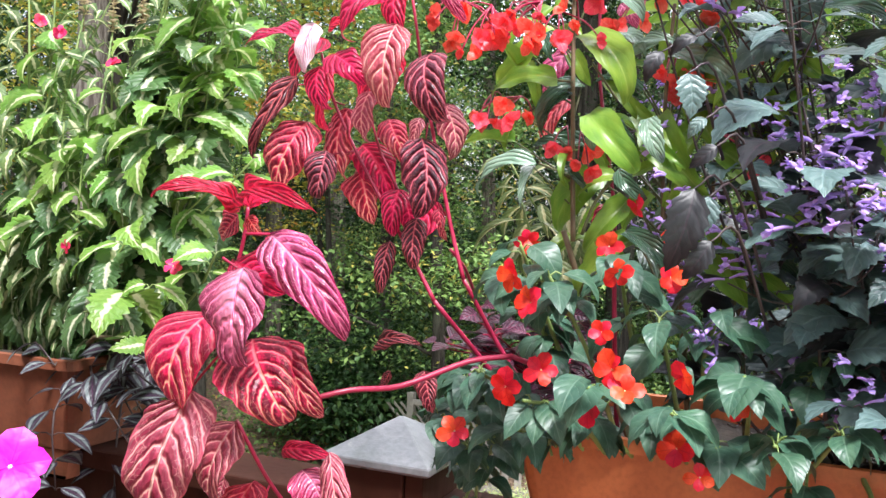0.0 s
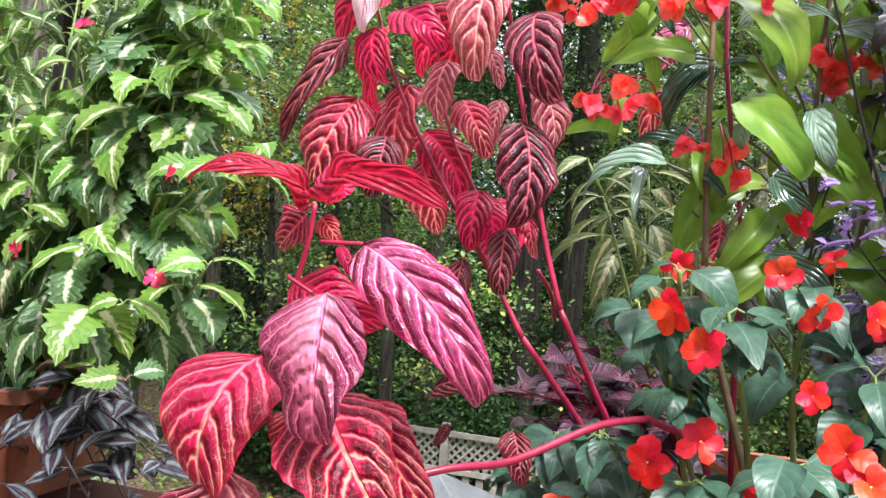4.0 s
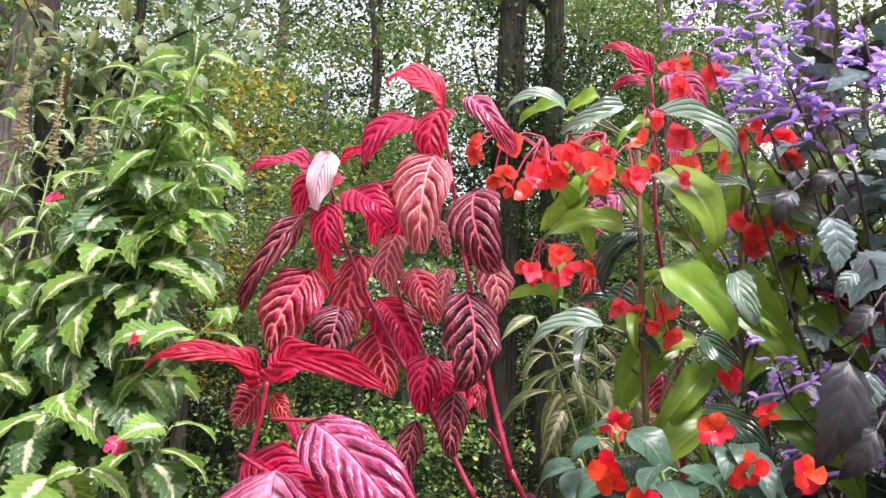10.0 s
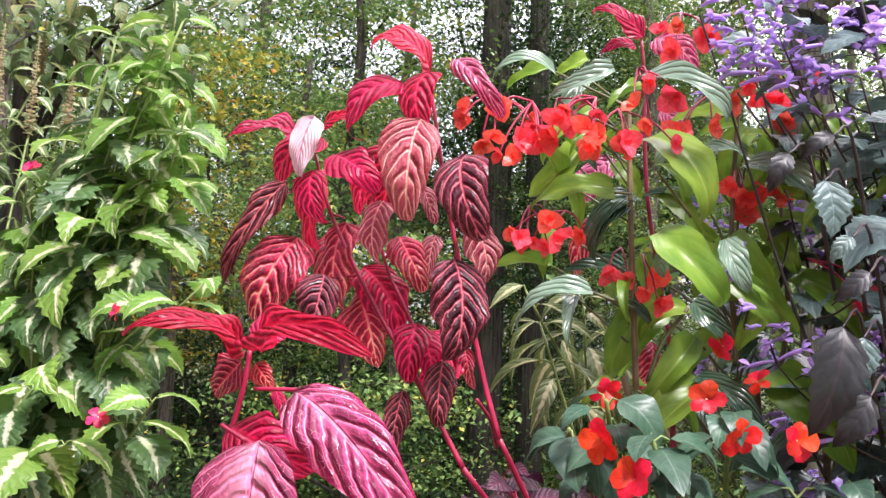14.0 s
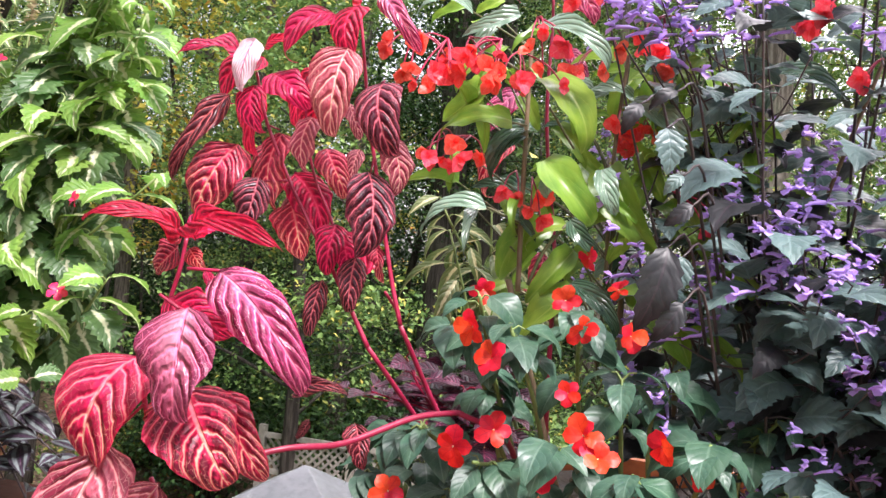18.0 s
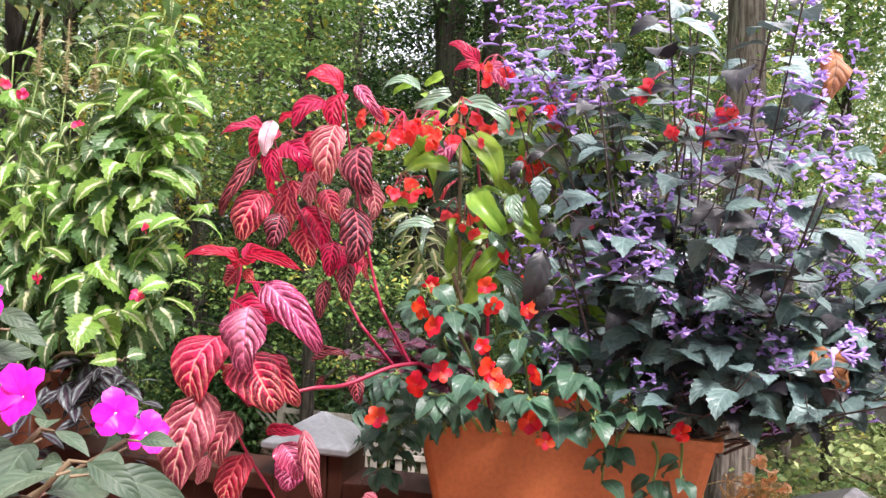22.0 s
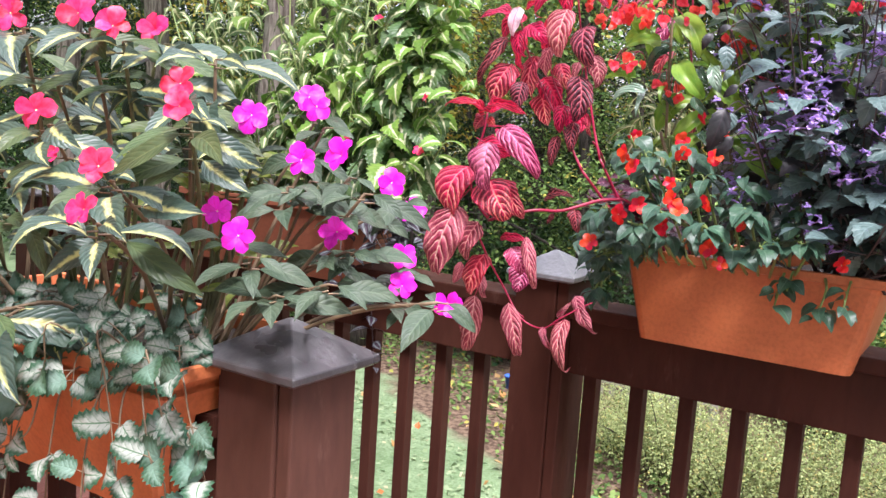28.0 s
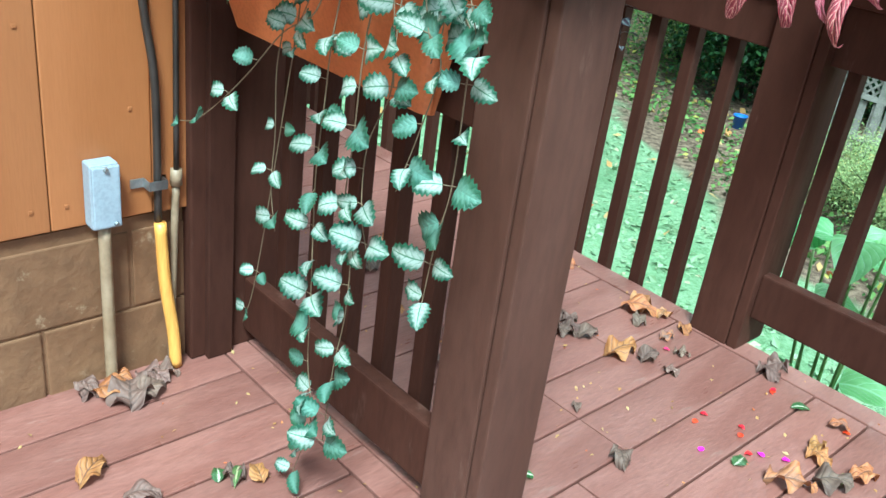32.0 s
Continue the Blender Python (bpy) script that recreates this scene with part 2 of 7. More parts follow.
# ---- mesh helpers ----
def mesh_of(name, bm, material, smooth=True):
    me = bpy.data.meshes.new(name)
    bm.to_mesh(me)
    bm.free()
    for p in me.polygons:
        p.use_smooth = smooth
    me.materials.append(material)
    return me


def part(name, bm, material, parent, label="", smooth=False):
    ob = new(name, mesh_of(name, bm, material, smooth))
    ob.parent = parent
    if label:
        ob["label"] = label
    return ob


def thing(name, label, category, at=(0, 0, 0), group="", kind=""):
    ob = new(name)
    ob.empty_display_size = 0.05
    ob.location = at
    return tagged(ob, label, category, group, kind)


def share(name, me, parent, m, label=""):
    """Another object on the same mesh, under parent, at the pose m within it."""
    ob = new(name, me)
    ob.parent = parent
    ob.matrix_basis = m
    if label:
        ob["label"] = label
    return ob


def box(bm, x0, y0, z0, x1, y1, z1, bevel=0.0, segments=2):
    r = bmesh.ops.create_cube(bm, size=1.0)
    vs = r["verts"]
    bmesh.ops.scale(bm, vec=(x1 - x0, y1 - y0, z1 - z0), verts=vs)
    bmesh.ops.translate(bm, vec=((x0 + x1) / 2, (y0 + y1) / 2, (z0 + z1) / 2), verts=vs)
    if bevel:
        es = list({e for v in vs for e in v.link_edges})
        bmesh.ops.bevel(bm, geom=es, offset=bevel, segments=segments, affect="EDGES", profile=0.6)
    return bm


def box_bm(*a, **k):
    return box(bmesh.new(), *a, **k)


def curve_points(pts, steps=6):
    """A smooth line through the points."""
    p = [Vector(v) for v in pts]
    if len(p) < 3:
        return [p[0].lerp(p[-1], i / steps) for i in range(steps + 1)]
    q = [p[0] * 2 - p[1], *p, p[-1] * 2 - p[-2]]
    out = []
    for i in range(1, len(q) - 2):
        a, b, c, d = q[i - 1 : i + 3]
        for k in range(steps):
            t = k / steps
            out.append(0.5 * (2 * b + (c - a) * t + (2 * a - 5 * b + 4 * c - d) * t * t + (3 * b - a - 3 * c + d) * t**3))
    return [*out, p[-1]]


def tube(bm, pts, r0, r1, sides=6, wobble=0.0, cap=True):
    """A tapered round bar along the points."""
    n, rings, before = len(pts), [], None
    uvl = bm.loops.layers.uv.verify()
    for i, p in enumerate(pts):
        way = (pts[min(i + 1, n - 1)] - pts[max(i - 1, 0)]).normalized()
        side = before if before is not None else (Vector((0, 0, 1)) if abs(way.z) < 0.9 else Vector((1, 0, 0)))
        side = (side - way * side.dot(way)).normalized()
        before, third = side, way.cross(side)
        r = r0 + (r1 - r0) * i / max(1, n - 1)
        ring = []
        for k in range(sides):
            a = 2 * math.pi * k / sides
            rr = r * (1 + wobble * noise.noise(Vector((p.x * 9 + k, p.y * 9, p.z * 9))))
            ring.append(bm.verts.new(p + (side * math.cos(a) + third * math.sin(a)) * rr))
        rings.append(ring)
    for i, (a, b) in enumerate(zip(rings, rings[1:])):
        for k in range(sides):
            f = bm.faces.new((a[k], a[(k + 1) % sides], b[(k + 1) % sides], b[k]))
            for lp, (uu, vv) in zip(f.loops, ((i, k), (i, k + 1), (i + 1, k + 1), (i + 1, k))):
                lp[uvl].uv = (uu / n, vv / sides)
    if cap:
        bm.faces.new(rings[0][::-1])
        bm.faces.new(rings[-1])
    return bm


def outline(kind, u):
    """Half breadth of a leaf, 0 to 1, at the share u of its length."""
    if kind == "ovate":
        return max(0.0, math.sin(math.pi * u**0.72)) ** 0.85 * (1 - 0.25 * u)
    if kind == "drip":
        return max(0.0, math.sin(math.pi * u**0.66)) ** 0.85 * (1 - 0.42 * u)
    if kind == "wedge":
        return max(0.0, math.sin(math.pi * u**0.92)) ** 0.95
    if kind == "heart":
        return max(0.0, math.sin(math.pi * (0.10 + 0.90 * u) ** 0.62)) ** 0.8
    if kind == "round":
        return max(0.0, math.sin(math.pi * (0.06 + 0.94 * u) ** 0.78)) ** 0.6
    if kind == "lance":
        return max(0.0, math.sin(math.pi * u**0.85)) ** 1.1
    if kind == "petal":
        return max(0.0, math.sin(math.pi * min(1.0, 0.04 + 0.96 * u) ** 1.55)) ** 0.6
    if kind == "strap":
        return min(1.0, 5 * u) * (1 - u**4) ** 0.8
    return math.sin(math.pi * u) ** 0.7


def leaf_bm(kind, width, nu=9, nv=4, fold=0.25, droop=0.3, ruffle=0.0, teeth=0, tooth=0.0, twist=0.0, seed=0, into=None, m=None, curl=0.0, pucker=0.0, veins=8, bend=0.0, hook=0.0, ragged=0.0):
    """A leaf one long, from the origin to (1, 0, 0), face up. fold: rise of the two halves; droop: arch; ruffle: wavy rim; curl: rolled rim; pucker: quilting between the veins;
    bend: sideways bow of the midrib; hook: tip turned down; ragged: uneven rim."""
    bm = into or bmesh.new()
    uvl = bm.loops.layers.uv.verify()
    if teeth >= 5:
        nu = 2 * teeth + 1
    rng = random.Random(seed)
    ph, ph2 = rng.uniform(0, 6), rng.uniform(0, 6)
    ang = lambda u: droop * (0.5 - u) * 2 - hook * max(0.0, u - 0.72) * 3
    x = z = 0.0
    spine = [(0.0, 0.0)]
    for i in range(nu):
        a = ang((i + 0.5) / nu)
        x, z = x + math.cos(a) / nu, z + math.sin(a) / nu
        spine.append((x, z))
    end = x
    rows = []
    for i in range(nu + 1):
        u = i / nu
        half = outline(kind, u) * width / 2
        if teeth:
            half *= 1 + (tooth * (0.5 if i % 2 else -0.5) if teeth >= 5 else tooth * (abs(((u * teeth) % 1.0) - 0.5) * 2 - 0.5))
        half *= 1 + ragged * noise.noise(Vector((u * 9, seed * 3.1, ph)))
        if i in (0, nu):
            half = max(half, 0.004) if i == 0 else 0.0
        sx, sz = spine[i][0] / end, spine[i][1] / end
        row = []
        for j in range(2 * nv + 1):
            s = (j - nv) / nv
            y = half * s * (1 + (ragged * 0.8 * math.copysign(1, s) * math.sin(ph2) if s else 0))
            rise = fold * abs(y) - curl * abs(s) ** 3 * half
            rise += ruffle * math.sin(u * 13 + ph + (2.2 if s > 0 else 0)) * abs(s) ** 2 * width * 0.5
            rise += pucker * math.sin(6.283 * (u * veins - abs(s) * 0.25 * veins)) * min(1, abs(s) * 3) * (1 - abs(s)) * width * 0.5
            tw = twist * (u - 0.3) * y
            row.append(Vector((sx + (0.9 * tooth * abs(s) ** 3 / nu if teeth >= 5 and i % 2 and i < nu - 1 else 0.0), y + bend * math.sin(ph) * (u * u - u) * 1.6, sz + rise + tw)))
        rows.append(row)
    mm = m or Matrix.Identity(4)
    verts = [[bm.verts.new(mm @ p) for p in (row if i < nu else row[nv : nv + 1])] for i, row in enumerate(rows)]
    for i in range(nu):
        for j in range(2 * nv):
            a = verts[i]
            b = verts[i + 1]
            if i < nu - 1:
                quad, uvs = (a[j], b[j], b[j + 1], a[j + 1]), ((i, j), (i + 1, j), (i + 1, j + 1), (i, j + 1))
            else:
                quad, uvs = (a[j], b[0], a[j + 1]), ((i, j), (nu, nv), (i, j + 1))
            f = bm.faces.new(quad)
            f.smooth = True
            for lp, (uu, vv) in zip(f.loops, uvs):
                lp[uvl].uv = (uu / nu, vv / (2 * nv))
    return bm


def aim(base, tip, up=(0, 0, 1), wide=1.0):
    """The pose of a unit leaf that reaches from base to tip with its face towards up."""
    base, tip = Vector(base), Vector(tip)
    way = tip - base
    size = way.length
    ex = way / size
    ez = Vector(up) - ex * Vector(up).dot(ex)
    if ez.length < 1e-3:
        ez = Vector((0.1, -1, 0.2)) - ex * Vector((0.1, -1, 0.2)).dot(ex)
    ez.normalize()
    ey = ez.cross(ex)
    m = Matrix((ex * size, ey * size * wide, ez * size)).transposed().to_4x4()
    m.translation = base
    return m


def leaf_set(name, material, count, kind, width, **k):
    """Several unit leaves of one kind that differ a little."""
    out = []
    for i in range(count):
        rng = random.Random(i * 7 + len(name))
        kk = dict(k)
        for key in ("fold", "droop", "twist", "ruffle", "curl", "hook"):
            if key in kk:
                kk[key] = kk[key] * rng.uniform(0.6, 1.5)
        out.append(mesh_of(name, leaf_bm(kind, width * rng.uniform(0.9, 1.12), seed=i, **kk), material))
    return out

# ---- materials of the built parts ----
brown_paint = plain("brown_deck_paint", (0.040, 0.0130, 0.0080), (0.057, 0.0200, 0.0125), 5.0, 0.65, 0.25, 60.0, (1, 1, 0.25), wear=(0.085, 0.040, 0.028), spec=0.15)
# near post's brown, paler: the light on its faces is put into the colour
post_paint = plain("lit_post_paint", (0.060, 0.024, 0.016), (0.084, 0.036, 0.025), 4.0, 0.55, 0.25, 60.0, (1, 1, 0.25), wear=(0.13, 0.068, 0.050), spec=0.3)
cap_paint = plain("weathered_cap_paint", (0.050, 0.047, 0.049), (0.12, 0.117, 0.122), 6.0, 0.33, 0.3, 80.0, wear=(0.30, 0.30, 0.31), spec=0.6)
# one weathered cap, paler still with sky light put into its colour
silver_cap = plain("skylit_cap_paint", (0.20, 0.21, 0.22), (0.30, 0.31, 0.33), 7.0, 0.35, 0.3, 80.0, wear=(0.42, 0.42, 0.43), spec=0.6)
deck_paint = plain("red_deck_paint", (0.185, 0.074, 0.057), (0.245, 0.110, 0.087), 4.0, 0.34, 0.35, 50.0, (3, 0.6, 1), wear=(0.25, 0.14, 0.115))
siding_paint = plain("orange_siding_paint", (0.285, 0.096, 0.027), (0.33, 0.116, 0.035), 2.5, 0.6, 0.10, 70.0, (3, 3, 0.3), grain=0.12)
block_paint = plain("brown_block_paint", (0.155, 0.070, 0.030), (0.21, 0.10, 0.045), 5.0, 0.8, 1.0, 28.0, wear=(0.34, 0.22, 0.13))
# far trough's brownish clay, with the shade of its foliage put into the colour
shaded_clay = plain("shaded_terracotta", (0.15, 0.045, 0.020), (0.20, 0.062, 0.028), 4.0, 0.6, 0.15, 90.0, vary=0.05)
clay = plain("terracotta_plastic", (0.50, 0.135, 0.040), (0.56, 0.165, 0.055), 3.0, 0.5, 0.08, 120.0, wear=None, vary=0.05)
soil_mat = plain("potting_soil", (0.025, 0.018, 0.012), (0.06, 0.042, 0.028), 20.0, 0.95, 1.0, 90.0)
grey_plastic = plain("grey_plastic", (0.31, 0.33, 0.38), (0.37, 0.39, 0.44), 5.0, 0.45, 0.05, 120.0)
black_cable = plain("black_cable", (0.020, 0.014, 0.012), (0.035, 0.024, 0.02), 6.0, 0.45, 0.1, 80.0)
copper_pipe = plain("painted_copper_pipe", (0.22, 0.14, 0.08), (0.32, 0.22, 0.14), 9.0, 0.5, 0.3, 60.0, wear=(0.22, 0.13, 0.08))
orange_pipe = plain("orange_conduit", (0.62, 0.26, 0.05), (0.74, 0.37, 0.08), 7.0, 0.45, 0.2, 40.0, (6, 6, 0.6))
steel = plain("dull_steel", (0.35, 0.35, 0.36), (0.5, 0.5, 0.5), 9.0, 0.35, 0.2, 90.0, metal=0.9)

# ---- plan ----
RAIL_Y, F_X, R_X, L_X = 1.635, -0.628, 0.424, -2.9
N_X, N_Y, H_X = -0.495, 0.465, -1.34
WALL_X, GROUND = -1.315, -1.5
POST, RAIL_TOP = 0.15, 1.0


def rail_post(x, y, label, top=1.045, cap_material=None, wide=POST, cap=0.192, seam=0.042, paint=brown_paint):
    p = thing("railing_post", label, "railing post", (x, y, 0), "posts of the deck railing")
    w = wide / 2
    bm = bmesh.new()
    box(bm, -w, -w, 0, seam, w - 0.004, top, bevel=0.004)
    box(bm, seam + 0.0022, -w + 0.003, 0, w, w, top, bevel=0.004)
    box(bm, seam - 0.02, -w + 0.012, 0.01, seam + 0.015, w - 0.012, top - 0.01)
    part("shaft", bm, paint, p)
    c, z0, z1, z2 = cap / 2, top, top + 0.012, top + 0.066
    bm = bmesh.new()
    ring = lambda r, z: [bm.verts.new((sx * r, sy * r, z)) for sx, sy in ((-1, -1), (1, -1), (1, 1), (-1, 1))]
    rings = [ring(c - 0.008, z0 - 0.004), ring(c, z0 + 0.001), ring(c, z1), ring(c - 0.006, z1 + 0.004), ring(0.004, z2)]
    for a, b in zip(rings, rings[1:]):
        for k in range(4):
            bm.faces.new((a[k], a[(k + 1) % 4], b[(k + 1) % 4], b[k]))
    bm.faces.new(rings[-1])
    bm.faces.new(rings[0][::-1])
    bmesh.ops.bevel(bm, geom=[e for e in bm.edges], offset=0.0015, segments=1, affect="EDGES")
    part("post_cap", bm, cap_material or cap_paint, p, "weathered pyramid post cap")
    return p


def rail_panel(x0, x1, y, label, first=0.07, gap=0.118, top=RAIL_TOP, low=(0.10, 0.235), foot=0.03, upper=0.185):
    """Posts hold a flat top rail over a deep board, a low board where there is one, and square balusters."""
    p = thing("railing", label, "railing", ((x0 + x1) / 2, y, 0), "deck railings")
    h = (x1 - x0) / 2
    part("top_rail", box_bm(-h, -0.07, top - 0.036, h, 0.07, top, bevel=0.005), brown_paint, p)
    part("upper_board", box_bm(-h, -0.042, top - upper, h, -0.004, top - 0.038, bevel=0.004), brown_paint, p)
    if low:
        part("lower_board", box_bm(-h, -0.045, low[0], h, -0.005, low[1], bevel=0.006), brown_paint, p)
    me = mesh_of("baluster", box_bm(-0.018, -0.002, 0.0, 0.018, 0.036, 1.0, bevel=0.003), brown_paint, False)
    x = -h + first
    while x < h - 0.03:
        share("baluster", me, p, Matrix.Translation((x, 0, foot)) @ Matrix.Diagonal((1, 1, top - 0.04 - foot, 1)))
        x += gap
    return p


for x, y, label, top in ((F_X, RAIL_Y, "dark brown painted post with grey pyramid cap, red leaves in front", 1.060),
                         (R_X, RAIL_Y, "dark brown painted post with pyramid cap beside a terracotta planter", 1.018),
                         (L_X, RAIL_Y, "dark brown painted post of the far deck railing", 1.060),
                         (R_X + 1.6, RAIL_Y, "dark brown painted post further along the deck", 1.035),
                         (N_X, N_Y, "thick brown painted end post with a black-grey pyramid cap", 1.069)):
    rail_post(x, y, label, top, silver_cap if x == F_X else None, 0.142 if x == N_X else POST, paint=post_paint if x == N_X else brown_paint)
rail_panel(L_X + 0.075, F_X - 0.075, RAIL_Y, "dark brown deck railing carrying a long planter of variegated foliage", 0.065, 0.128, RAIL_TOP, None, -0.16)
rail_panel(F_X + 0.075, R_X - 0.075, RAIL_Y, "dark brown deck railing under a terracotta planter of red flowers", 0.05, 0.128, RAIL_TOP, (0.10, 0.235), 0.12)
rail_panel(R_X + 0.075, R_X + 1.525, RAIL_Y, "dark brown deck railing running on past the end planter", 0.07, 0.128, RAIL_TOP, (0.10, 0.235), 0.12)
rail_panel(H_X + 0.06, N_X - 0.075, N_Y, "short brown railing between house and end post", 0.09, 0.125, 0.985, (0.045, 0.19), 0.05)
wall_post = thing("wall_post", "dark brown post fixed against the orange house wall", "railing post", (H_X, N_Y, 0))
part("shaft", box_bm(-0.06, -0.185, 0, 0.06, 0.06, 0.98, bevel=0.005), brown_paint, wall_post)
part("side_batten", box_bm(0.0615, -0.15, 0.0, 0.08, -0.085, 0.98, bevel=0.003), brown_paint, wall_post)

# ---- house wall ----
END_Y = 0.30
house = thing("wall_house", "orange vertical board siding above brown painted concrete block", "house wall", kind="structure")
part("core", box_bm(WALL_X - 3.3, -3.4, -1.6, WALL_X - 0.045, END_Y - 0.005, 3.4), block_paint, house)
part("mortar", box_bm(WALL_X - 0.05, -3.4, -0.6, WALL_X - 0.0045, END_Y - 0.003, 0.390), block_paint, house)
course, z = 0, -0.62
while z < 0.33:
    y = -3.4 - (0.2 if course % 2 else 0.0)
    while y < END_Y - 0.01:
        y0, y1 = max(y, -3.4) + 0.004, min(y + 0.395, END_Y) - 0.004
        if y1 - y0 > 0.02:
            part("block", box_bm(WALL_X - 0.05, y0, z + 0.004, WALL_X + (0.002 if course % 2 else 0.0), y1, min(z + 0.194, 0.390), bevel=0.004), block_paint, house)
        y += 0.395
    z, course = z + 0.196, course + 1
y = -3.4
cuts = [-3.4, -2.9, -2.5, -2.1, -1.7, -1.3, -0.82, -0.413, -0.013, 0.205, END_Y]
for y0, y1 in zip(cuts, cuts[1:]):
    part("siding_board", box_bm(WALL_X - 0.05, y0 + 0.0012, 0.399, WALL_X + 0.010 + (0.006 if y0 > 0.1 else 0.0), y1 - 0.0012, 3.4, bevel=0.003), siding_paint, house)
me = mesh_of("nail_head", box_bm(0, -0.004, -0.004, 0.003, 0.004, 0.004, bevel=0.001), siding_paint, False)
for y, z in ((-0.05, 0.45), (-0.05, 0.82), (-0.05, 1.22), (0.02, 0.45), (0.16, 0.64)):
    share("nail_head", me, house, Matrix.Translation((WALL_X + 0.0095, y, z)))

# ---- wiring on the house wall ----
jbox = thing("junction_box", "small grey plastic junction box screwed to orange siding", "junction box", (WALL_X + 0.011, 0.085, 0.403))
part("box_body", box_bm(0.0, -0.030, 0.0, 0.040, 0.030, 0.143, bevel=0.006, segments=3), grey_plastic, jbox)
part("box_lid", box_bm(0.0415, -0.0293, 0.003, 0.047, 0.0293, 0.140, bevel=0.004), grey_plastic, jbox)
for y, z in ((0.0, 0.133), (0.018, 0.010)):
    bm = bmesh.new()
    bmesh.ops.create_cone(bm, cap_ends=True, segments=10, radius1=0.006, radius2=0.004, depth=0.006)
    bmesh.ops.rotate(bm, verts=bm.verts, matrix=Matrix.Rotation(radians(90), 3, "Y"))
    bmesh.ops.translate(bm, verts=bm.verts, vec=(0.0495, y, z))
    part("screw", bm, steel, jbox)
pipe = thing("conduit", "weathered grey-brown conduit below a junction box", "conduit", (WALL_X + 0.035, 0.085, 0.0))
part("pipe", tube(bmesh.new(), curve_points([(0, 0, 0.004), (0, 0, 0.19), (0, 0, 0.402)]), 0.013, 0.013, 12), copper_pipe, pipe, smooth=True)
cable = thing("cable", "thick black cable running down the orange wall", "cable", (WALL_X + 0.03, 0.2, 0.37))
part("cable_sheath", tube(bmesh.new(), curve_points([(0, 0.006, 0.0), (0, 0.006, 0.31), (0, -0.012, 0.46), (0, -0.028, 0.62), (0, -0.025, 0.9), (0, -0.03, 1.6), (0, -0.03, 2.9)]), 0.0085, 0.0085, 10), black_cable, cable, smooth=True)
cable2 = thing("cable", "thin dark cable beside the thicker cable", "cable", (WALL_X + 0.03, 0.250, 0.497))
part("cable_sheath", tube(bmesh.new(), curve_points([(0, 0.0, 0.0), (0, 0.003, 0.5), (0, -0.003, 1.2), (0, 0, 2.7)]), 0.0062, 0.0062, 10), black_cable, cable2, smooth=True)
o_pipe = thing("conduit", "bright orange plastic conduit standing on the deck by the wall", "conduit", (WALL_X + 0.04, 0.21, 0.0))
part("pipe", tube(bmesh.new(), curve_points([(0.0, 0.028, 0.004), (0, 0.022, 0.1), (0, 0.004, 0.24), (0, -0.004, 0.385)]), 0.0145, 0.0135, 14), orange_pipe, o_pipe, smooth=True)
c_pipe = thing("conduit", "slim brown pipe with a collar beside orange conduit", "conduit", (WALL_X + 0.026, 0.245, 0.0))
part("pipe", tube(bmesh.new(), curve_points([(0, -0.012, 0.004), (0, -0.005, 0.22), (0, 0.006, 0.467)]), 0.0085, 0.0085, 10), copper_pipe, c_pipe, smooth=True)
part("collar", tube(bmesh.new(), [Vector((0, 0.006, 0.462)), Vector((0, 0.007, 0.499))], 0.0135, 0.0125, 12), copper_pipe, c_pipe, smooth=True)
clamp = thing("pipe_clamp", "bent steel strap clamp holding the cable", "clamp", (WALL_X + 0.012, 0.203, 0.475))
bm = bmesh.new()
for y0, y1, x in ((-0.05, -0.02, 0.001), (-0.02, 0.018, 0.031), (0.018, 0.03, 0.001)):
    box(bm, x, y0, -0.010, x + 0.003, y1, 0.010)
box(bm, 0.001, -0.022, -0.010, 0.034, -0.019, 0.010)
box(bm, 0.001, 0.017, -0.010, 0.034, 0.020, 0.010)
part("strap", bm, steel, clamp)

# ---- deck floor ----
deck = thing("floor", "red-brown painted wooden deck boards with dark gaps", "deck floor", kind="structure")
part("joist_bed", box_bm(-5.0, END_Y + 0.01, -0.30, 3.2, RAIL_Y + 0.02, -0.045), brown_paint, deck)
part("joist_bed", box_bm(WALL_X, -3.4, -0.30, 3.2, END_Y + 0.008, -0.045), brown_paint, deck)
BOARD = 0.146
me_long = {}


def deck_board(x, y0, y1, wide=BOARD - 0.006):
    key = (round(y1 - y0, 3), round(wide, 3))
    if key not in me_long:
        me_long[key] = mesh_of("deck_board", box_bm(-wide / 2, -(y1 - y0) / 2, -0.040, wide / 2, (y1 - y0) / 2, 0.0, bevel=0.003), deck_paint, False)
    ob = share("deck_board", me_long[key], deck, Matrix.Translation((x, (y0 + y1) / 2, random.uniform(-0.0012, 0.0))))
    return ob


rng = random.Random(4)
x = -4.9
while x < 3.1:
    hi, edge = RAIL_Y - 0.085, WALL_X + 0.075
    if x < edge - 0.07:
        deck_board(x, END_Y + 0.16, hi)
    elif x < N_X + 0.08:
        deck_board(x, -3.4, N_Y - 0.105)
        cut = rng.choice((0.0, 0.42, 0.75))
        if cut:
            deck_board(x, N_Y + 0.045, N_Y + 0.042 + cut)
            deck_board(x, N_Y + 0.046 + cut, hi)
        else:
            deck_board(x, N_Y + 0.045, hi)
    else:
        cut = rng.choice((0.2, 0.75, 1.15, -0.3))
        deck_board(x, -3.4, cut - 0.002)
        deck_board(x, cut + 0.002, hi)
    x += BOARD
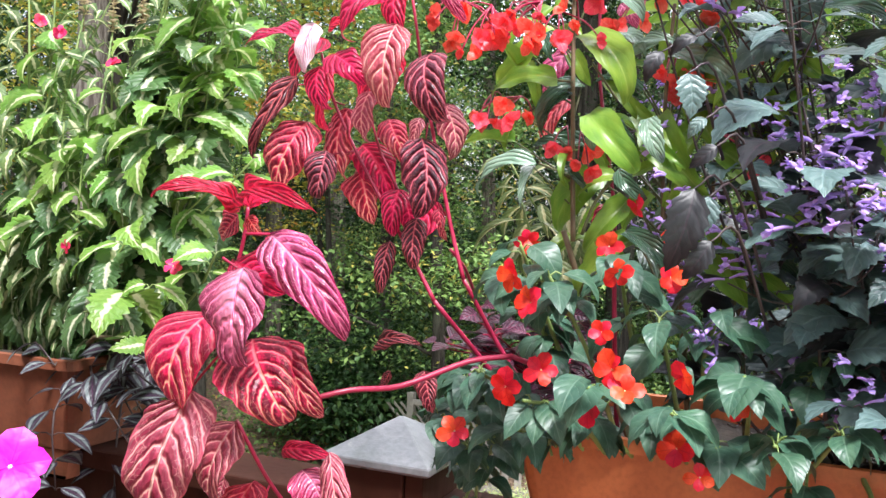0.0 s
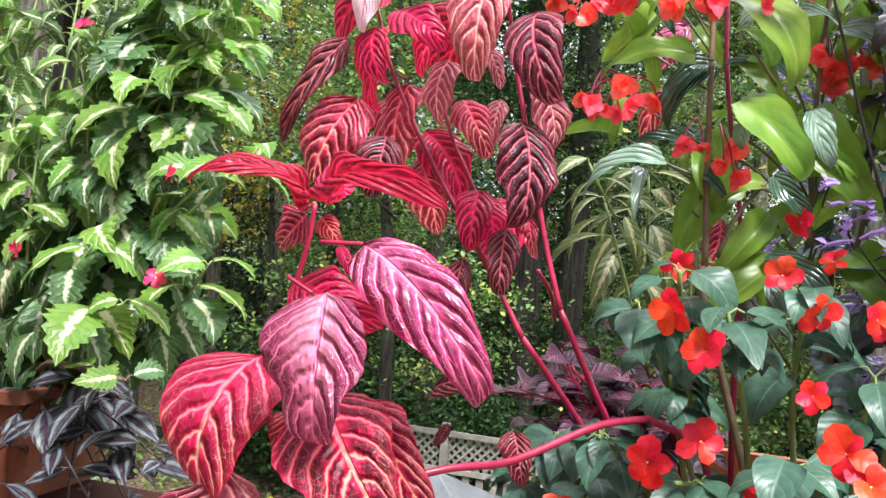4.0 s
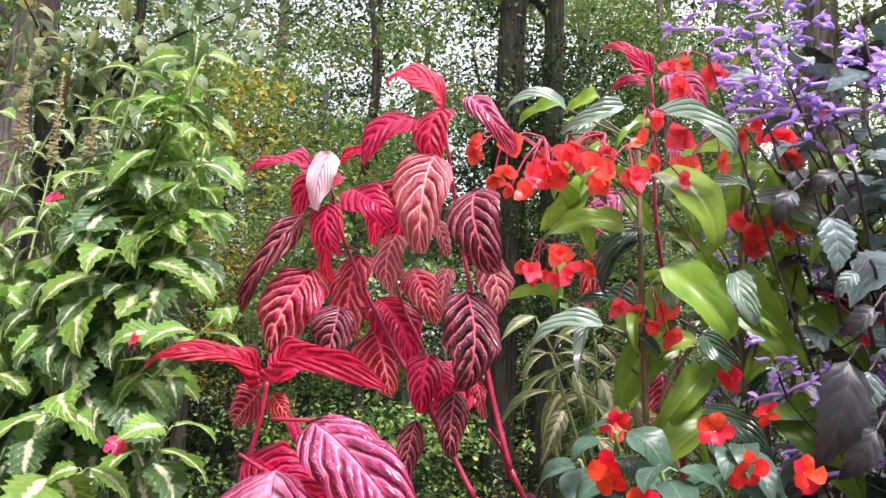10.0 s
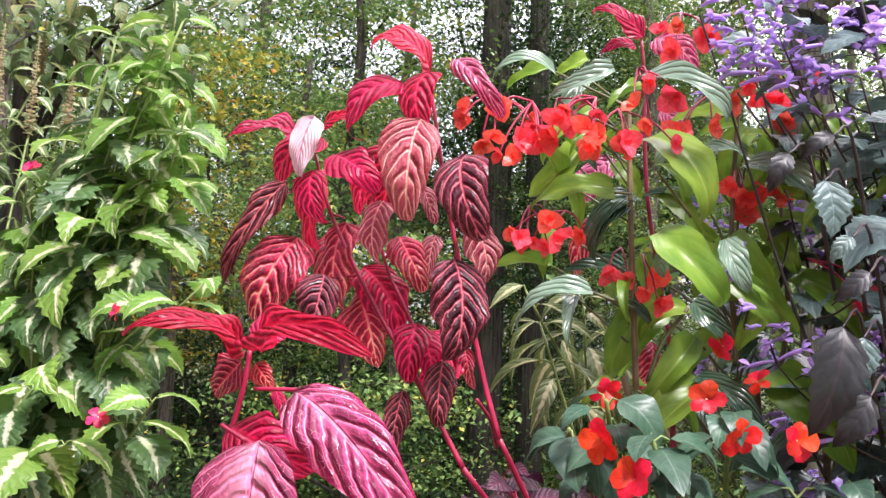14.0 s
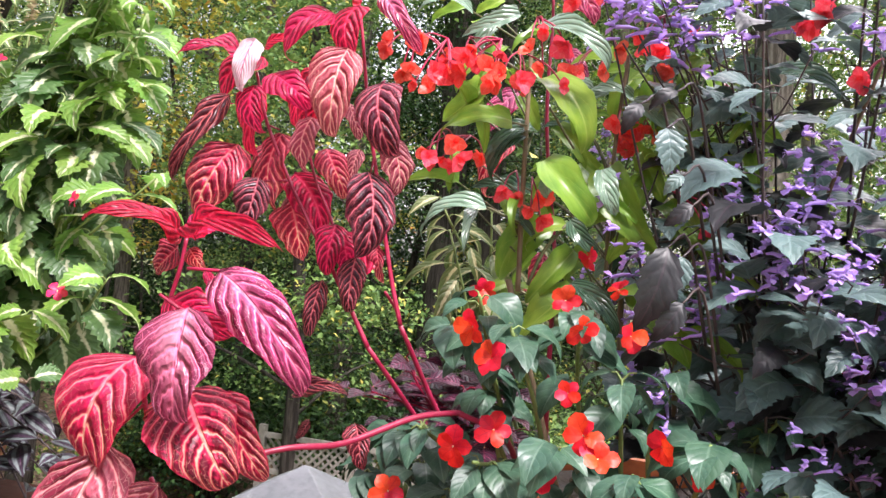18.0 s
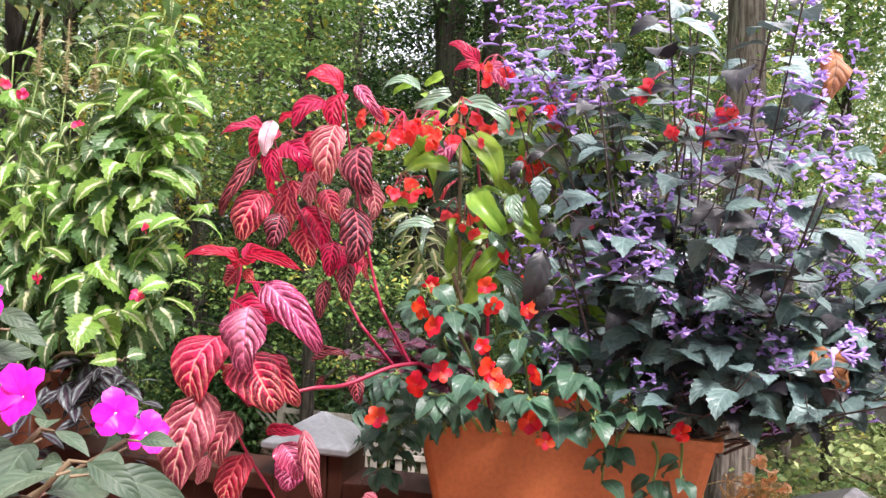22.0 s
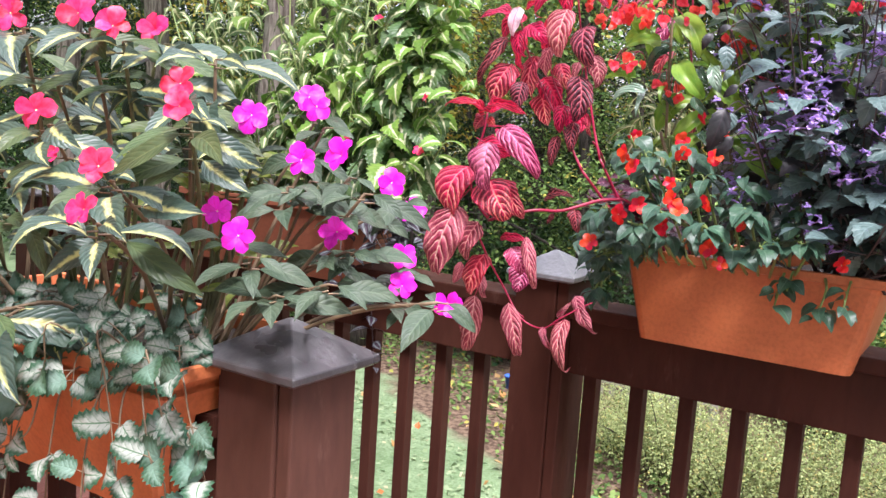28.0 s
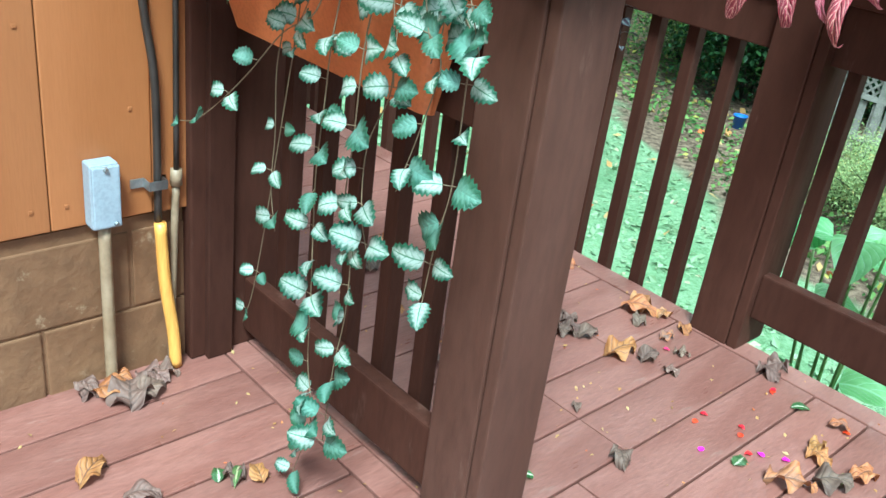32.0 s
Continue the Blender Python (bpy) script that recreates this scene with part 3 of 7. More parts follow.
for x0, x1, y0, y1 in ((WALL_X + 0.01, -0.80, N_Y - 0.100, N_Y - 0.030), (-0.796, N_X + 0.08, N_Y - 0.100, N_Y - 0.030),
                       (WALL_X + 0.01, N_X + 0.08, N_Y - 0.026, N_Y + 0.040),
                       (-4.9, -2.4, RAIL_Y - 0.080, RAIL_Y - 0.002), (-2.396, 0.3, RAIL_Y - 0.080, RAIL_Y - 0.002), (0.304, 3.1, RAIL_Y - 0.080, RAIL_Y - 0.002)):
    part("border_board", box_bm(x0, y0, -0.040, x1, y1, 0.001, bevel=0.003), deck_paint, deck)
part("fascia", box_bm(-4.9, RAIL_Y + 0.021, -0.32, 3.1, RAIL_Y + 0.045, -0.17, bevel=0.003), brown_paint, deck)

# ---- woods and garden behind the deck ----
lawn_mat = Nodes("lawn")
lc = lawn_mat.coord()
lawn_col = lawn_mat.mix(lawn_mat.range(lawn_mat.noise(lc, 1.3, 5.0), 0.35, 0.7), (0.21, 0.31, 0.16), (0.30, 0.40, 0.23))
lawn_col = lawn_mat.mix(lawn_mat.range(lawn_mat.noise(lc, 45.0, 3.0), 0.35, 0.75, 0.0, 0.7), lawn_col, (0.09, 0.17, 0.055))
px_ = lawn_mat.split(lc)
bed = lawn_mat.math("ADD", lawn_mat.math("SUBTRACT", px_[1], lawn_mat.math("MULTIPLY", px_[0], -0.62)), lawn_mat.math("MULTIPLY", lawn_mat.noise(lc, 0.8, 3.0), 1.6))
floor_green = lawn_mat.mix(lawn_mat.range(lawn_mat.noise(lc, 0.9, 6.0, 0.7), 0.4, 0.6), (0.06, 0.11, 0.03), (0.12, 0.10, 0.05))
mulch = lawn_mat.mix(lawn_mat.range(lawn_mat.noise(lc, 14.0, 5.0, 0.7), 0.4, 0.62), (0.10, 0.065, 0.045), (0.27, 0.19, 0.13))
lawn_col = lawn_mat.mix(lawn_mat.range(bed, 4.9, 5.2), lawn_col, mulch)
lawn_col = lawn_mat.mix(lawn_mat.range(bed, 8.5, 10.5), lawn_col, floor_green)
grass_bump = lawn_mat.bump(lawn_mat.noise(lc, 70.0, 4.0), 1.0, 0.03)
lawn_mat = lawn_mat.finish(lawn_col, 0.9, grass_bump, 0.0, 0.15)


def bark(name, a, b, scale):
    n = Nodes(name)
    c = n.stretch(n.coord(), 1.0, 1.0, 0.13)
    ridge = n.noise(c, scale, 5.0, 0.65)
    big = n.noise(n.coord(), 2.0, 4.0)
    col = n.mix(n.range(ridge, 0.38, 0.62), a, b)
    col = n.mix(n.range(big, 0.5, 0.8, 0.0, 0.35), col, (0.15, 0.18, 0.11))
    return n.finish(col, 0.9, n.bump(ridge, 1.0, 0.03), 0.0, 0.2)


bark_grey, bark_dark = bark("grey_bark", (0.070, 0.055, 0.045), (0.20, 0.17, 0.145), 26.0), bark("dark_bark", (0.025, 0.020, 0.017), (0.072, 0.060, 0.050), 30.0)


def wood_leaf(name, a, b, c):
    n = Nodes(name)
    i = n.island()
    col = n.mix(n.range(i, 0.0, 1.0, 0.0, 1.0, False), a, b)
    col = n.mix(n.range(n.math("FRACT", n.math("MULTIPLY", i, 13.7)), 0.90, 0.94), col, c)
    return n.finish(col, 0.5, None, 0.0, 0.22, 0.0, 0.30)


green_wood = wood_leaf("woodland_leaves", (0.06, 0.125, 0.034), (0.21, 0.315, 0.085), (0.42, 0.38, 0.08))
# woods' shade put into the leaf colour; the evergreen shrubs are truly this dark
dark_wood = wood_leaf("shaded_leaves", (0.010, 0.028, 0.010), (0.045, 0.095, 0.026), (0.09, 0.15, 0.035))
# a paler copy of the leaves, with the clearing's sunlight put into the colour
sunlit_wood = wood_leaf("sunlit_leaves", (0.10, 0.18, 0.05), (0.30, 0.40, 0.12), (0.50, 0.46, 0.14))
pale_wood = wood_leaf("pale_shrub_leaves", (0.17, 0.23, 0.08), (0.40, 0.46, 0.19), (0.46, 0.40, 0.14))
gold_wood = wood_leaf("yellowing_leaves", (0.25, 0.30, 0.05), (0.50, 0.40, 0.06), (0.55, 0.25, 0.05))


def leaf_cloud(name, centres, spread, per, size, material, seed, flat=0.3):
    """Many small leaves in sprays round the given centres, as one mesh."""
    r = np.random.RandomState(seed)
    c = np.repeat(np.asarray(centres, float), per, 0)
    n = len(c)
    off = r.normal(size=(n, 3)) * spread * (1, 1, flat)
    off[:, 2] -= 0.12 * np.hypot(off[:, 0], off[:, 1])
    p = c + off
    yaw, tip, roll = r.uniform(0, 6.283, n), r.normal(-0.35, 0.4, n), r.normal(0, 0.5, n)
    s = size * r.uniform(0.6, 1.35, n)
    ex = np.stack([np.cos(yaw) * np.cos(tip), np.sin(yaw) * np.cos(tip), np.sin(tip)], 1)
    side = np.stack([-np.sin(yaw), np.cos(yaw), np.zeros(n)], 1)
    up = np.cross(ex, side)
    ey = side * np.cos(roll)[:, None] + up * np.sin(roll)[:, None]
    nz = np.cross(ex, ey)
    S = s[:, None]
    v = np.stack([p, p + ex * S * 0.42 + ey * S * 0.30 + nz * S * 0.07, p + ex * S, p + ex * S * 0.42 - ey * S * 0.30 + nz * S * 0.07], 1)
    idx = np.arange(n)[:, None] * 4
    faces = np.concatenate([idx + [0, 2, 1], idx + [0, 3, 2]], 0)
    me = bpy.data.meshes.new(name)
    me.from_pydata(v.reshape(-1, 3).tolist(), [], faces.tolist())
    me.materials.append(material)
    return me


def limbs(bm, h, start, count, reach, r, seed, centres, rise=0.35):
    rng = random.Random(seed)
    for i in range(count):
        z = start + (h - start) * (i + rng.random()) / count
        a = rng.uniform(0, 6.283)
        far = reach * (1.1 - 0.6 * z / h) * rng.uniform(0.6, 1.15)
        way = Vector((math.cos(a), math.sin(a), rise * rng.uniform(0.3, 1.6)))
        p0 = Vector((0, 0, z))
        p1, p2 = p0 + way * far * 0.5 + Vector((0, 0, 0.08 * far)), p0 + way * far
        tube(bm, curve_points([p0, p1, p2], 3), r * (1.05 - 0.75 * z / h), 0.006, 5)
        for k in range(3):
            centres.append(tuple(p0.lerp(p2, 0.35 + 0.33 * k) + Vector((rng.uniform(-0.3, 0.3), rng.uniform(-0.3, 0.3), rng.uniform(-0.1, 0.2))) * far * 0.4))


def tree_kind(name, h, r, start, count, reach, per, size, spread, leaf_material, bark_material, seed, bend=0.3, flat=0.3, bare=False):
    """The trunk with its limbs, and the crown, as two shared meshes."""
    rng = random.Random(seed)
    bm, centres = bmesh.new(), []
    line = [(0, 0, 0)] + [(rng.uniform(-bend, bend) * k / 4, rng.uniform(-bend, bend) * k / 4, h * k / 4) for k in range(1, 5)]
    pts = curve_points(line, 6)
    tube(bm, pts, r * 1.12, r * 0.35, 12, 0.18)
    limbs(bm, h * 0.95, start, count, reach, r * 0.35, seed, centres)
    trunk = mesh_of("trunk", bm, bark_material)
    return trunk, leaf_cloud("crown", centres, spread, per, size, leaf_material, seed, flat)


tall = [tree_kind("tall", 13.0, 0.20, 5.6, 17, 3.4, 380, 0.078, 0.50, green_wood, bark_grey, 11 + i) for i in range(2)]
tall_dark = tree_kind("tall_dark", 13.5, 0.22, 5.2, 16, 3.2, 380, 0.078, 0.50, green_wood, bark_dark, 21, 0.2)
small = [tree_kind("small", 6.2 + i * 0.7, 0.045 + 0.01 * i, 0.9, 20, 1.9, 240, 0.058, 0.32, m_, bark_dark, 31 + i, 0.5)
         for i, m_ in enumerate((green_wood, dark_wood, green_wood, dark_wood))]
clear = tree_kind("clear", 6.4, 0.05, 1.0, 18, 1.9, 230, 0.052, 0.30, sunlit_wood, bark_dark, 43, 0.5)
gold = tree_kind("gold", 6.0, 0.04, 2.6, 12, 1.5, 60, 0.10, 0.3, gold_wood, bark_dark, 45, 0.5)
open_tree = tree_kind("open", 6.0, 0.06, 1.2, 16, 2.6, 42, 0.10, 0.40, green_wood, bark_grey, 47, 0.7)


def plant_tree(kind, x, y, turn, size, label, group="trees of the woods", tall_by=1.0):
    t = thing("tree", label, "tree", (x, y, GROUND), group)
    m = pose(0, 0, 0, 0, 0, turn) @ Matrix.Diagonal((size, size, size * tall_by, 1))
    share("trunk", kind[0], t, m)
    share("crown", kind[1], t, m)
    return t


# trees that stand out: bearing from the deck in degrees (to the right of straight ahead), distance
def by_bearing(deg, far):
    return 0.1 + far * math.sin(radians(deg)), 0.1 + far * math.cos(radians(deg))


for deg, far, kind, size, label in ((4.0, 9.2, tall[0], 1.10, "tall grey-barked tree with a straight mottled trunk"),
                                    (-15.1, 12.1, tall_dark, 0.92, "tall dark-barked tree, twin of its neighbour"),
                                    (-12.4, 12.1, tall_dark, 0.75, "tall dark-barked tree leaning by a thicker one"),
                                    (-20.6, 13.0, tall[1], 0.62, "slender grey-barked woodland tree"),
                                    (-27.0, 12.0, tall_dark, 0.5, "slim dark trunk in the woods behind red leaves"),
                                    (-38.5, 11.0, tall_dark, 0.6, "straight dark trunk in the woods"),
                                    (-23.5, 9.6, small[2], 1.1, "thin young tree with broad green leaves"),
                                    (7.0, 13.0, open_tree, 1.5, "young tree with spreading bare limbs and sparse leaves"),
                                    (-45.0, 9.0, tall[1], 0.9, "thick grey trunk beyond the lawn"),
                                    (-52.0, 12.0, tall[0], 0.9, "grey trunk at the far side of the lawn"),
                                    (-30.5, 14.0, gold, 1.3, "small tree with leaves turning yellow"),
                                    (-34.0, 17.0, tall[0], 0.7, "tall grey-barked woodland tree"),
                                    (9.5, 12.1, tall_dark, 0.36, "slim dark trunk at the edge of a clearing"),
                                    (12.5, 16.0, tall_dark, 0.6, "straight dark trunk at the edge of a clearing"),
                                    (17.0, 12.1, tall_dark, 0.42, "slim dark trunk in the clearing"),
                                    (20.5, 15.0, tall_dark, 0.55, "straight dark trunk in the clearing"),
                                    (14.0, 10.0, small[0], 1.2, "leafy young tree at the edge of the woods")):
    x, y = by_bearing(deg, far)
    plant_tree(kind, x, y, deg * 37 % 360, size, label, tall_by=2.0 if far == 12.1 else 1.0)
rng = random.Random(12)
for i in range(70):
    deg, far = -76 + 110 * ((i * 0.618) % 1.0), rng.uniform(12.5, 33)
    if deg < -38 and far < 15:
        far += 6
    x, y = by_bearing(deg, far)
    kind = rng.choice(small + small + tall + [tall_dark, gold]) if i % 9 else gold
    # crowns on this side carry their sunlight in the leaf colour
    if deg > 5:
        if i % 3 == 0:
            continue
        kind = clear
    plant_tree(kind, x, y, rng.uniform(0, 360), rng.uniform(0.8, 1.35), "sunlit young tree at a clearing" if kind is clear else "leafy tree among many in the woods")
for deg, far, size in ((-10.0, 22, 1.15), (-5.0, 19, 0.95), (-1.0, 23, 1.15), (3.0, 25, 1.25)):
    x, y = by_bearing(deg, far)
    plant_tree(tall[int(far) % 2], x, y, deg * 53 % 360, size, "tall leafy tree closing the canopy of the woods")
for i in range(10):
    deg, far = 60 + i * 27, rng.uniform(11, 20)
    x, y = by_bearing(deg, far)
    plant_tree(tall[i % 2], x, y, i * 50, 1.0, "woodland tree standing round the garden")


# shrubs
def shrub_kind(seed, h, wide, size, per, material):
    rng = random.Random(seed)
    bm, centres = bmesh.new(), []
    for i in range(16):
        a, far = rng.uniform(0, 6.283), wide * math.sqrt(rng.random())
        top = Vector((math.cos(a) * far, math.sin(a) * far, h * rng.uniform(0.45, 1.0) * (1.1 - 0.35 * far / wide)))
        tube(bm, curve_points([(top.x * 0.15, top.y * 0.15, -0.02), top * 0.55 + Vector((0, 0, 0.1)), top], 3), 0.012, 0.004, 5)
        centres += [tuple(top), tuple(top * 0.72), tuple(top.lerp(Vector((0, 0, h * 0.5)), 0.35)), tuple(top * 0.45)]
    return mesh_of("stem", bm, bark_dark), leaf_cloud("foliage", centres, wide * 0.24, per, size, material, seed, 0.6)


shrubs = [shrub_kind(61, 1.5, 1.0, 0.036, 240, pale_wood), shrub_kind(62, 1.2, 0.9, 0.05, 140, green_wood), shrub_kind(63, 2.0, 1.3, 0.048, 230, pale_wood),
          shrub_kind(64, 1.6, 0.9, 0.07, 110, dark_wood)]
for x, y, k, s, label in ((-1.9, 6.9, 0, 0.62, "pale green small-leaved shrub in a mulch bed"), (-1.25, 6.6, 0, 0.6, "pale green small-leaved shrub in a mulch bed"), (-2.5, 7.3, 0, 0.55, "pale green small-leaved shrub in a mulch bed"),
                          (2.9, 7.4, 2, 1.15, "broad pale green shrub at the woods' edge"),
                          (-0.6, 6.7, 0, 0.65, "pale green shrub beside the lawn"), (0.1, 6.9, 0, 0.6, "pale green shrub beside the lawn"),
                          (-4.9, 9.6, 3, 1.2, "dark evergreen shrub beyond the lawn"), (-6.3, 10.4, 1, 1.0, "green shrub beyond the lawn"),
                          (-8.3, 9.2, 1, 1.1, "green shrub beyond the lawn"), (-3.3, 10.6, 3, 0.9, "dark evergreen shrub in the mulch bed"),
                          (4.4, 9.4, 2, 1.5, "tall pale shrub in the woods"), (1.2, 6.4, 0, 0.5, "low pale shrub at a trunk's foot"),
                          (-1.0, 9.6, 1, 1.3, "green shrub in the woods"), (-10.4, 8.6, 3, 1.3, "dark evergreen shrub beyond the lawn"),
                          (-2.6, 13.5, 1, 1.6, "green shrub in the undergrowth"), (-5.6, 14.5, 1, 1.7, "green shrub in the undergrowth"), (0.8, 14.0, 1, 1.8, "green shrub in the undergrowth")):
    t = thing("shrub", label, "shrub", (x, y, GROUND), "shrubs of the garden")
    m = pose(0, 0, 0, 0, 0, x * 50) @ Matrix.Diagonal((s, s, s, 1))
    share("stem", shrubs[k][0], t, m)
    share("foliage", shrubs[k][1], t, m)

# dogwoods with level tiers of pale leaves
def tiered_kind(seed, h, wide, tiers):
    rng = random.Random(seed)
    bm, centres = bmesh.new(), []
    tube(bm, curve_points([(0, 0, -0.02), (0.04, 0.02, h * 0.5), (0.0, 0.05, h)], 5), 0.035, 0.010, 8, 0.15)
    for k in range(tiers):
        z = h * (0.22 + 0.78 * k / (tiers - 1))
        for j in range(7):
            a, far = rng.uniform(0, 6.283), wide * rng.uniform(0.55, 1.0) * (1.1 - 0.45 * k / tiers)
            end = Vector((math.cos(a) * far, math.sin(a) * far, z + rng.uniform(-0.06, 0.10)))
            tube(bm, curve_points([(0, 0, z - 0.15), end * 0.5 + Vector((0, 0, z * 0.5)), end], 4), 0.010, 0.003, 5)
            centres += [tuple(end), tuple(Vector((0, 0, z)).lerp(end, 0.72)), tuple(Vector((0, 0, z)).lerp(end, 0.45))]
    return mesh_of("stem", bm, bark_dark), leaf_cloud("foliage", centres, wide * 0.15, 60, 0.062, pale_wood, seed, 0.10)


tiers = [tiered_kind(81, 1.9, 1.25, 6), tiered_kind(82, 2.3, 1.5, 7)]
for x, y, k, s in ((1.95, 6.4, 1, 1.12), (2.9, 6.7, 1, 1.05), (2.2, 5.2, 0, 0.72), (3.9, 7.6, 0, 1.3)):
    t = thing("dogwood_shrub", "low dogwood with level tiers of pale green leaves", "shrub", (x, y, GROUND), "tiered dogwoods below the deck")
    m = pose(0, 0, 0, 0, 0, x * 77) @ Matrix.Diagonal((s, s, s, 1))
    share("stem", tiers[k][0], t, m)
    share("foliage", tiers[k][1], t, m)

# ground, one sheet to the horizon, uneven further off
n_ = 60
bm = bmesh.new()
grid = [[None] * (n_ + 1) for _ in range(n_ + 1)]
for i in range(n_ + 1):
    for j in range(n_ + 1):
        u, v = (i / n_ * 2 - 1), (j / n_ * 2 - 1)
        x, y = 300 * u * abs(u) ** 1.6, 300 * v * abs(v) ** 1.6
        rr = math.hypot(x, y)
        z = GROUND + (0.25 * noise.noise(Vector((x * 0.12, y * 0.12, 0))) + 0.02 * (rr - 12)) * min(1, max(0, (rr - 9) / 12)) if rr < 60 else GROUND + 0.96
        grid[i][j] = bm.verts.new((x, y, z))
for i in range(n_):
    for j in range(n_):
        bm.faces.new((grid[i][j], grid[i + 1][j], grid[i + 1][j + 1], grid[i][j + 1]))
ground = tagged(part("ground", bm, lawn_mat, None, smooth=True), "green lawn running into a brown mulch bed", "lawn", kind="structure")

# short grass near the deck and low green plants along the bed
r = np.random.RandomState(5)
spots = np.stack([r.uniform(-9, 2.5, 9000), r.uniform(1.9, 9, 9000), np.full(9000, GROUND + 0.01)], 1)
spots = spots[(spots[:, 1] + 0.62 * spots[:, 0]) < 4.1]
lawn_blade = wood_leaf("lawn_blades", (0.19, 0.27, 0.13), (0.34, 0.43, 0.25), (0.44, 0.42, 0.26))
blades = leaf_cloud("grass", spots, 0.05, 4, 0.07, lawn_blade, 9, 0.05)
tagged(new("grass", blades), "short green lawn grass with fallen leaves", "grass", kind="stuff")
cover = np.stack([r.uniform(-11, 2.5, 420), np.zeros(420), np.full(420, GROUND + 0.06)], 1)
cover[:, 1] = 4.6 - 0.62 * cover[:, 0] + np.abs(r.normal(0.2, 0.9, 420))
tagged(new("ground_cover", leaf_cloud("ground_cover", cover, 0.13, 16, 0.07, green_wood, 10, 0.5)), "low green plants along the mulch bed", "plants", kind="stuff")
litter = np.stack([r.uniform(-9, 3, 500), r.uniform(1.9, 12, 500), np.full(500, GROUND + 0.055)], 1)
tan_leaf = wood_leaf("fallen_leaves", (0.42, 0.22, 0.07), (0.52, 0.36, 0.16), (0.55, 0.16, 0.05))
tagged(new("leaf_litter", leaf_cloud("leaf_litter", litter, 0.02, 1, 0.11, tan_leaf, 13, 0.1)), "fallen tan leaves scattered on the lawn", "fallen leaves", kind="stuff")

# undergrowth and the far leaf wall of the woods: shade put into the leaf colour, sunlight towards a clearing
spots, bright = [], []
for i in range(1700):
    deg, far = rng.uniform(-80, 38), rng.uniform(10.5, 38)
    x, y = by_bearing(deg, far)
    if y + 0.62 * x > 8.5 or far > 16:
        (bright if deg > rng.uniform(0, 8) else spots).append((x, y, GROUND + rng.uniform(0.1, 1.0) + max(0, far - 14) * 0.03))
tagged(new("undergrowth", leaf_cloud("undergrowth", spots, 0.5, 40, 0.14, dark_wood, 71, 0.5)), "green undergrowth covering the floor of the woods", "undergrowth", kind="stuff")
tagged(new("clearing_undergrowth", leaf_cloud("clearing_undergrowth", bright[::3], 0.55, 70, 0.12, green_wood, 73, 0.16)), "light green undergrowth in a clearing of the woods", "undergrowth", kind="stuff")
spots, bright = [], []
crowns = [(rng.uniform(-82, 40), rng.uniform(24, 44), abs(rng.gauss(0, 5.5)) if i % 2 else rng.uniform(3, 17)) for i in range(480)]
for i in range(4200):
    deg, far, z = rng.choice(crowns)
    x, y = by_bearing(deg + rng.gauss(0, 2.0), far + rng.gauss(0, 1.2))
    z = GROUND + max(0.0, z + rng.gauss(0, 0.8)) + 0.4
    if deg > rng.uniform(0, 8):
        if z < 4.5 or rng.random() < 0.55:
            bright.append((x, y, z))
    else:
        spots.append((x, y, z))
tagged(new("clearing_woods", leaf_cloud("clearing_woods", bright, 0.75, 140, 0.14, sunlit_wood, 74, 0.45)), "sunlit foliage beyond a clearing in the woods", "woods", kind="stuff")
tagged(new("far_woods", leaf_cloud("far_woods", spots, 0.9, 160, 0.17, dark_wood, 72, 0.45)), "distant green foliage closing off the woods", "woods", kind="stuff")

# ---- planters ----
def ring_pts(bm, hx, y0, y1, z, r=0.02):
    out = []
    for cx, cy, a0 in ((hx - r, y1 - r, 0), (-hx + r, y1 - r, 90), (-hx + r, y0 + r, 180), (hx - r, y0 + r, 270)):
        for k in range(4):
            a = radians(a0 + 30 * k)
            out.append(bm.verts.new((cx + r * math.cos(a), cy + r * math.sin(a), z)))
    return out


def loft(bm, rings, close_top=False, close_bottom=True):
    for a, b in zip(rings, rings[1:]):
        for k in range(len(a)):
            bm.faces.new((a[k], a[(k + 1) % len(a)], b[(k + 1) % len(a)], b[k]))
    if close_bottom:
        bm.faces.new(rings[0][::-1])
    if close_top:
        bm.faces.new(rings[-1])


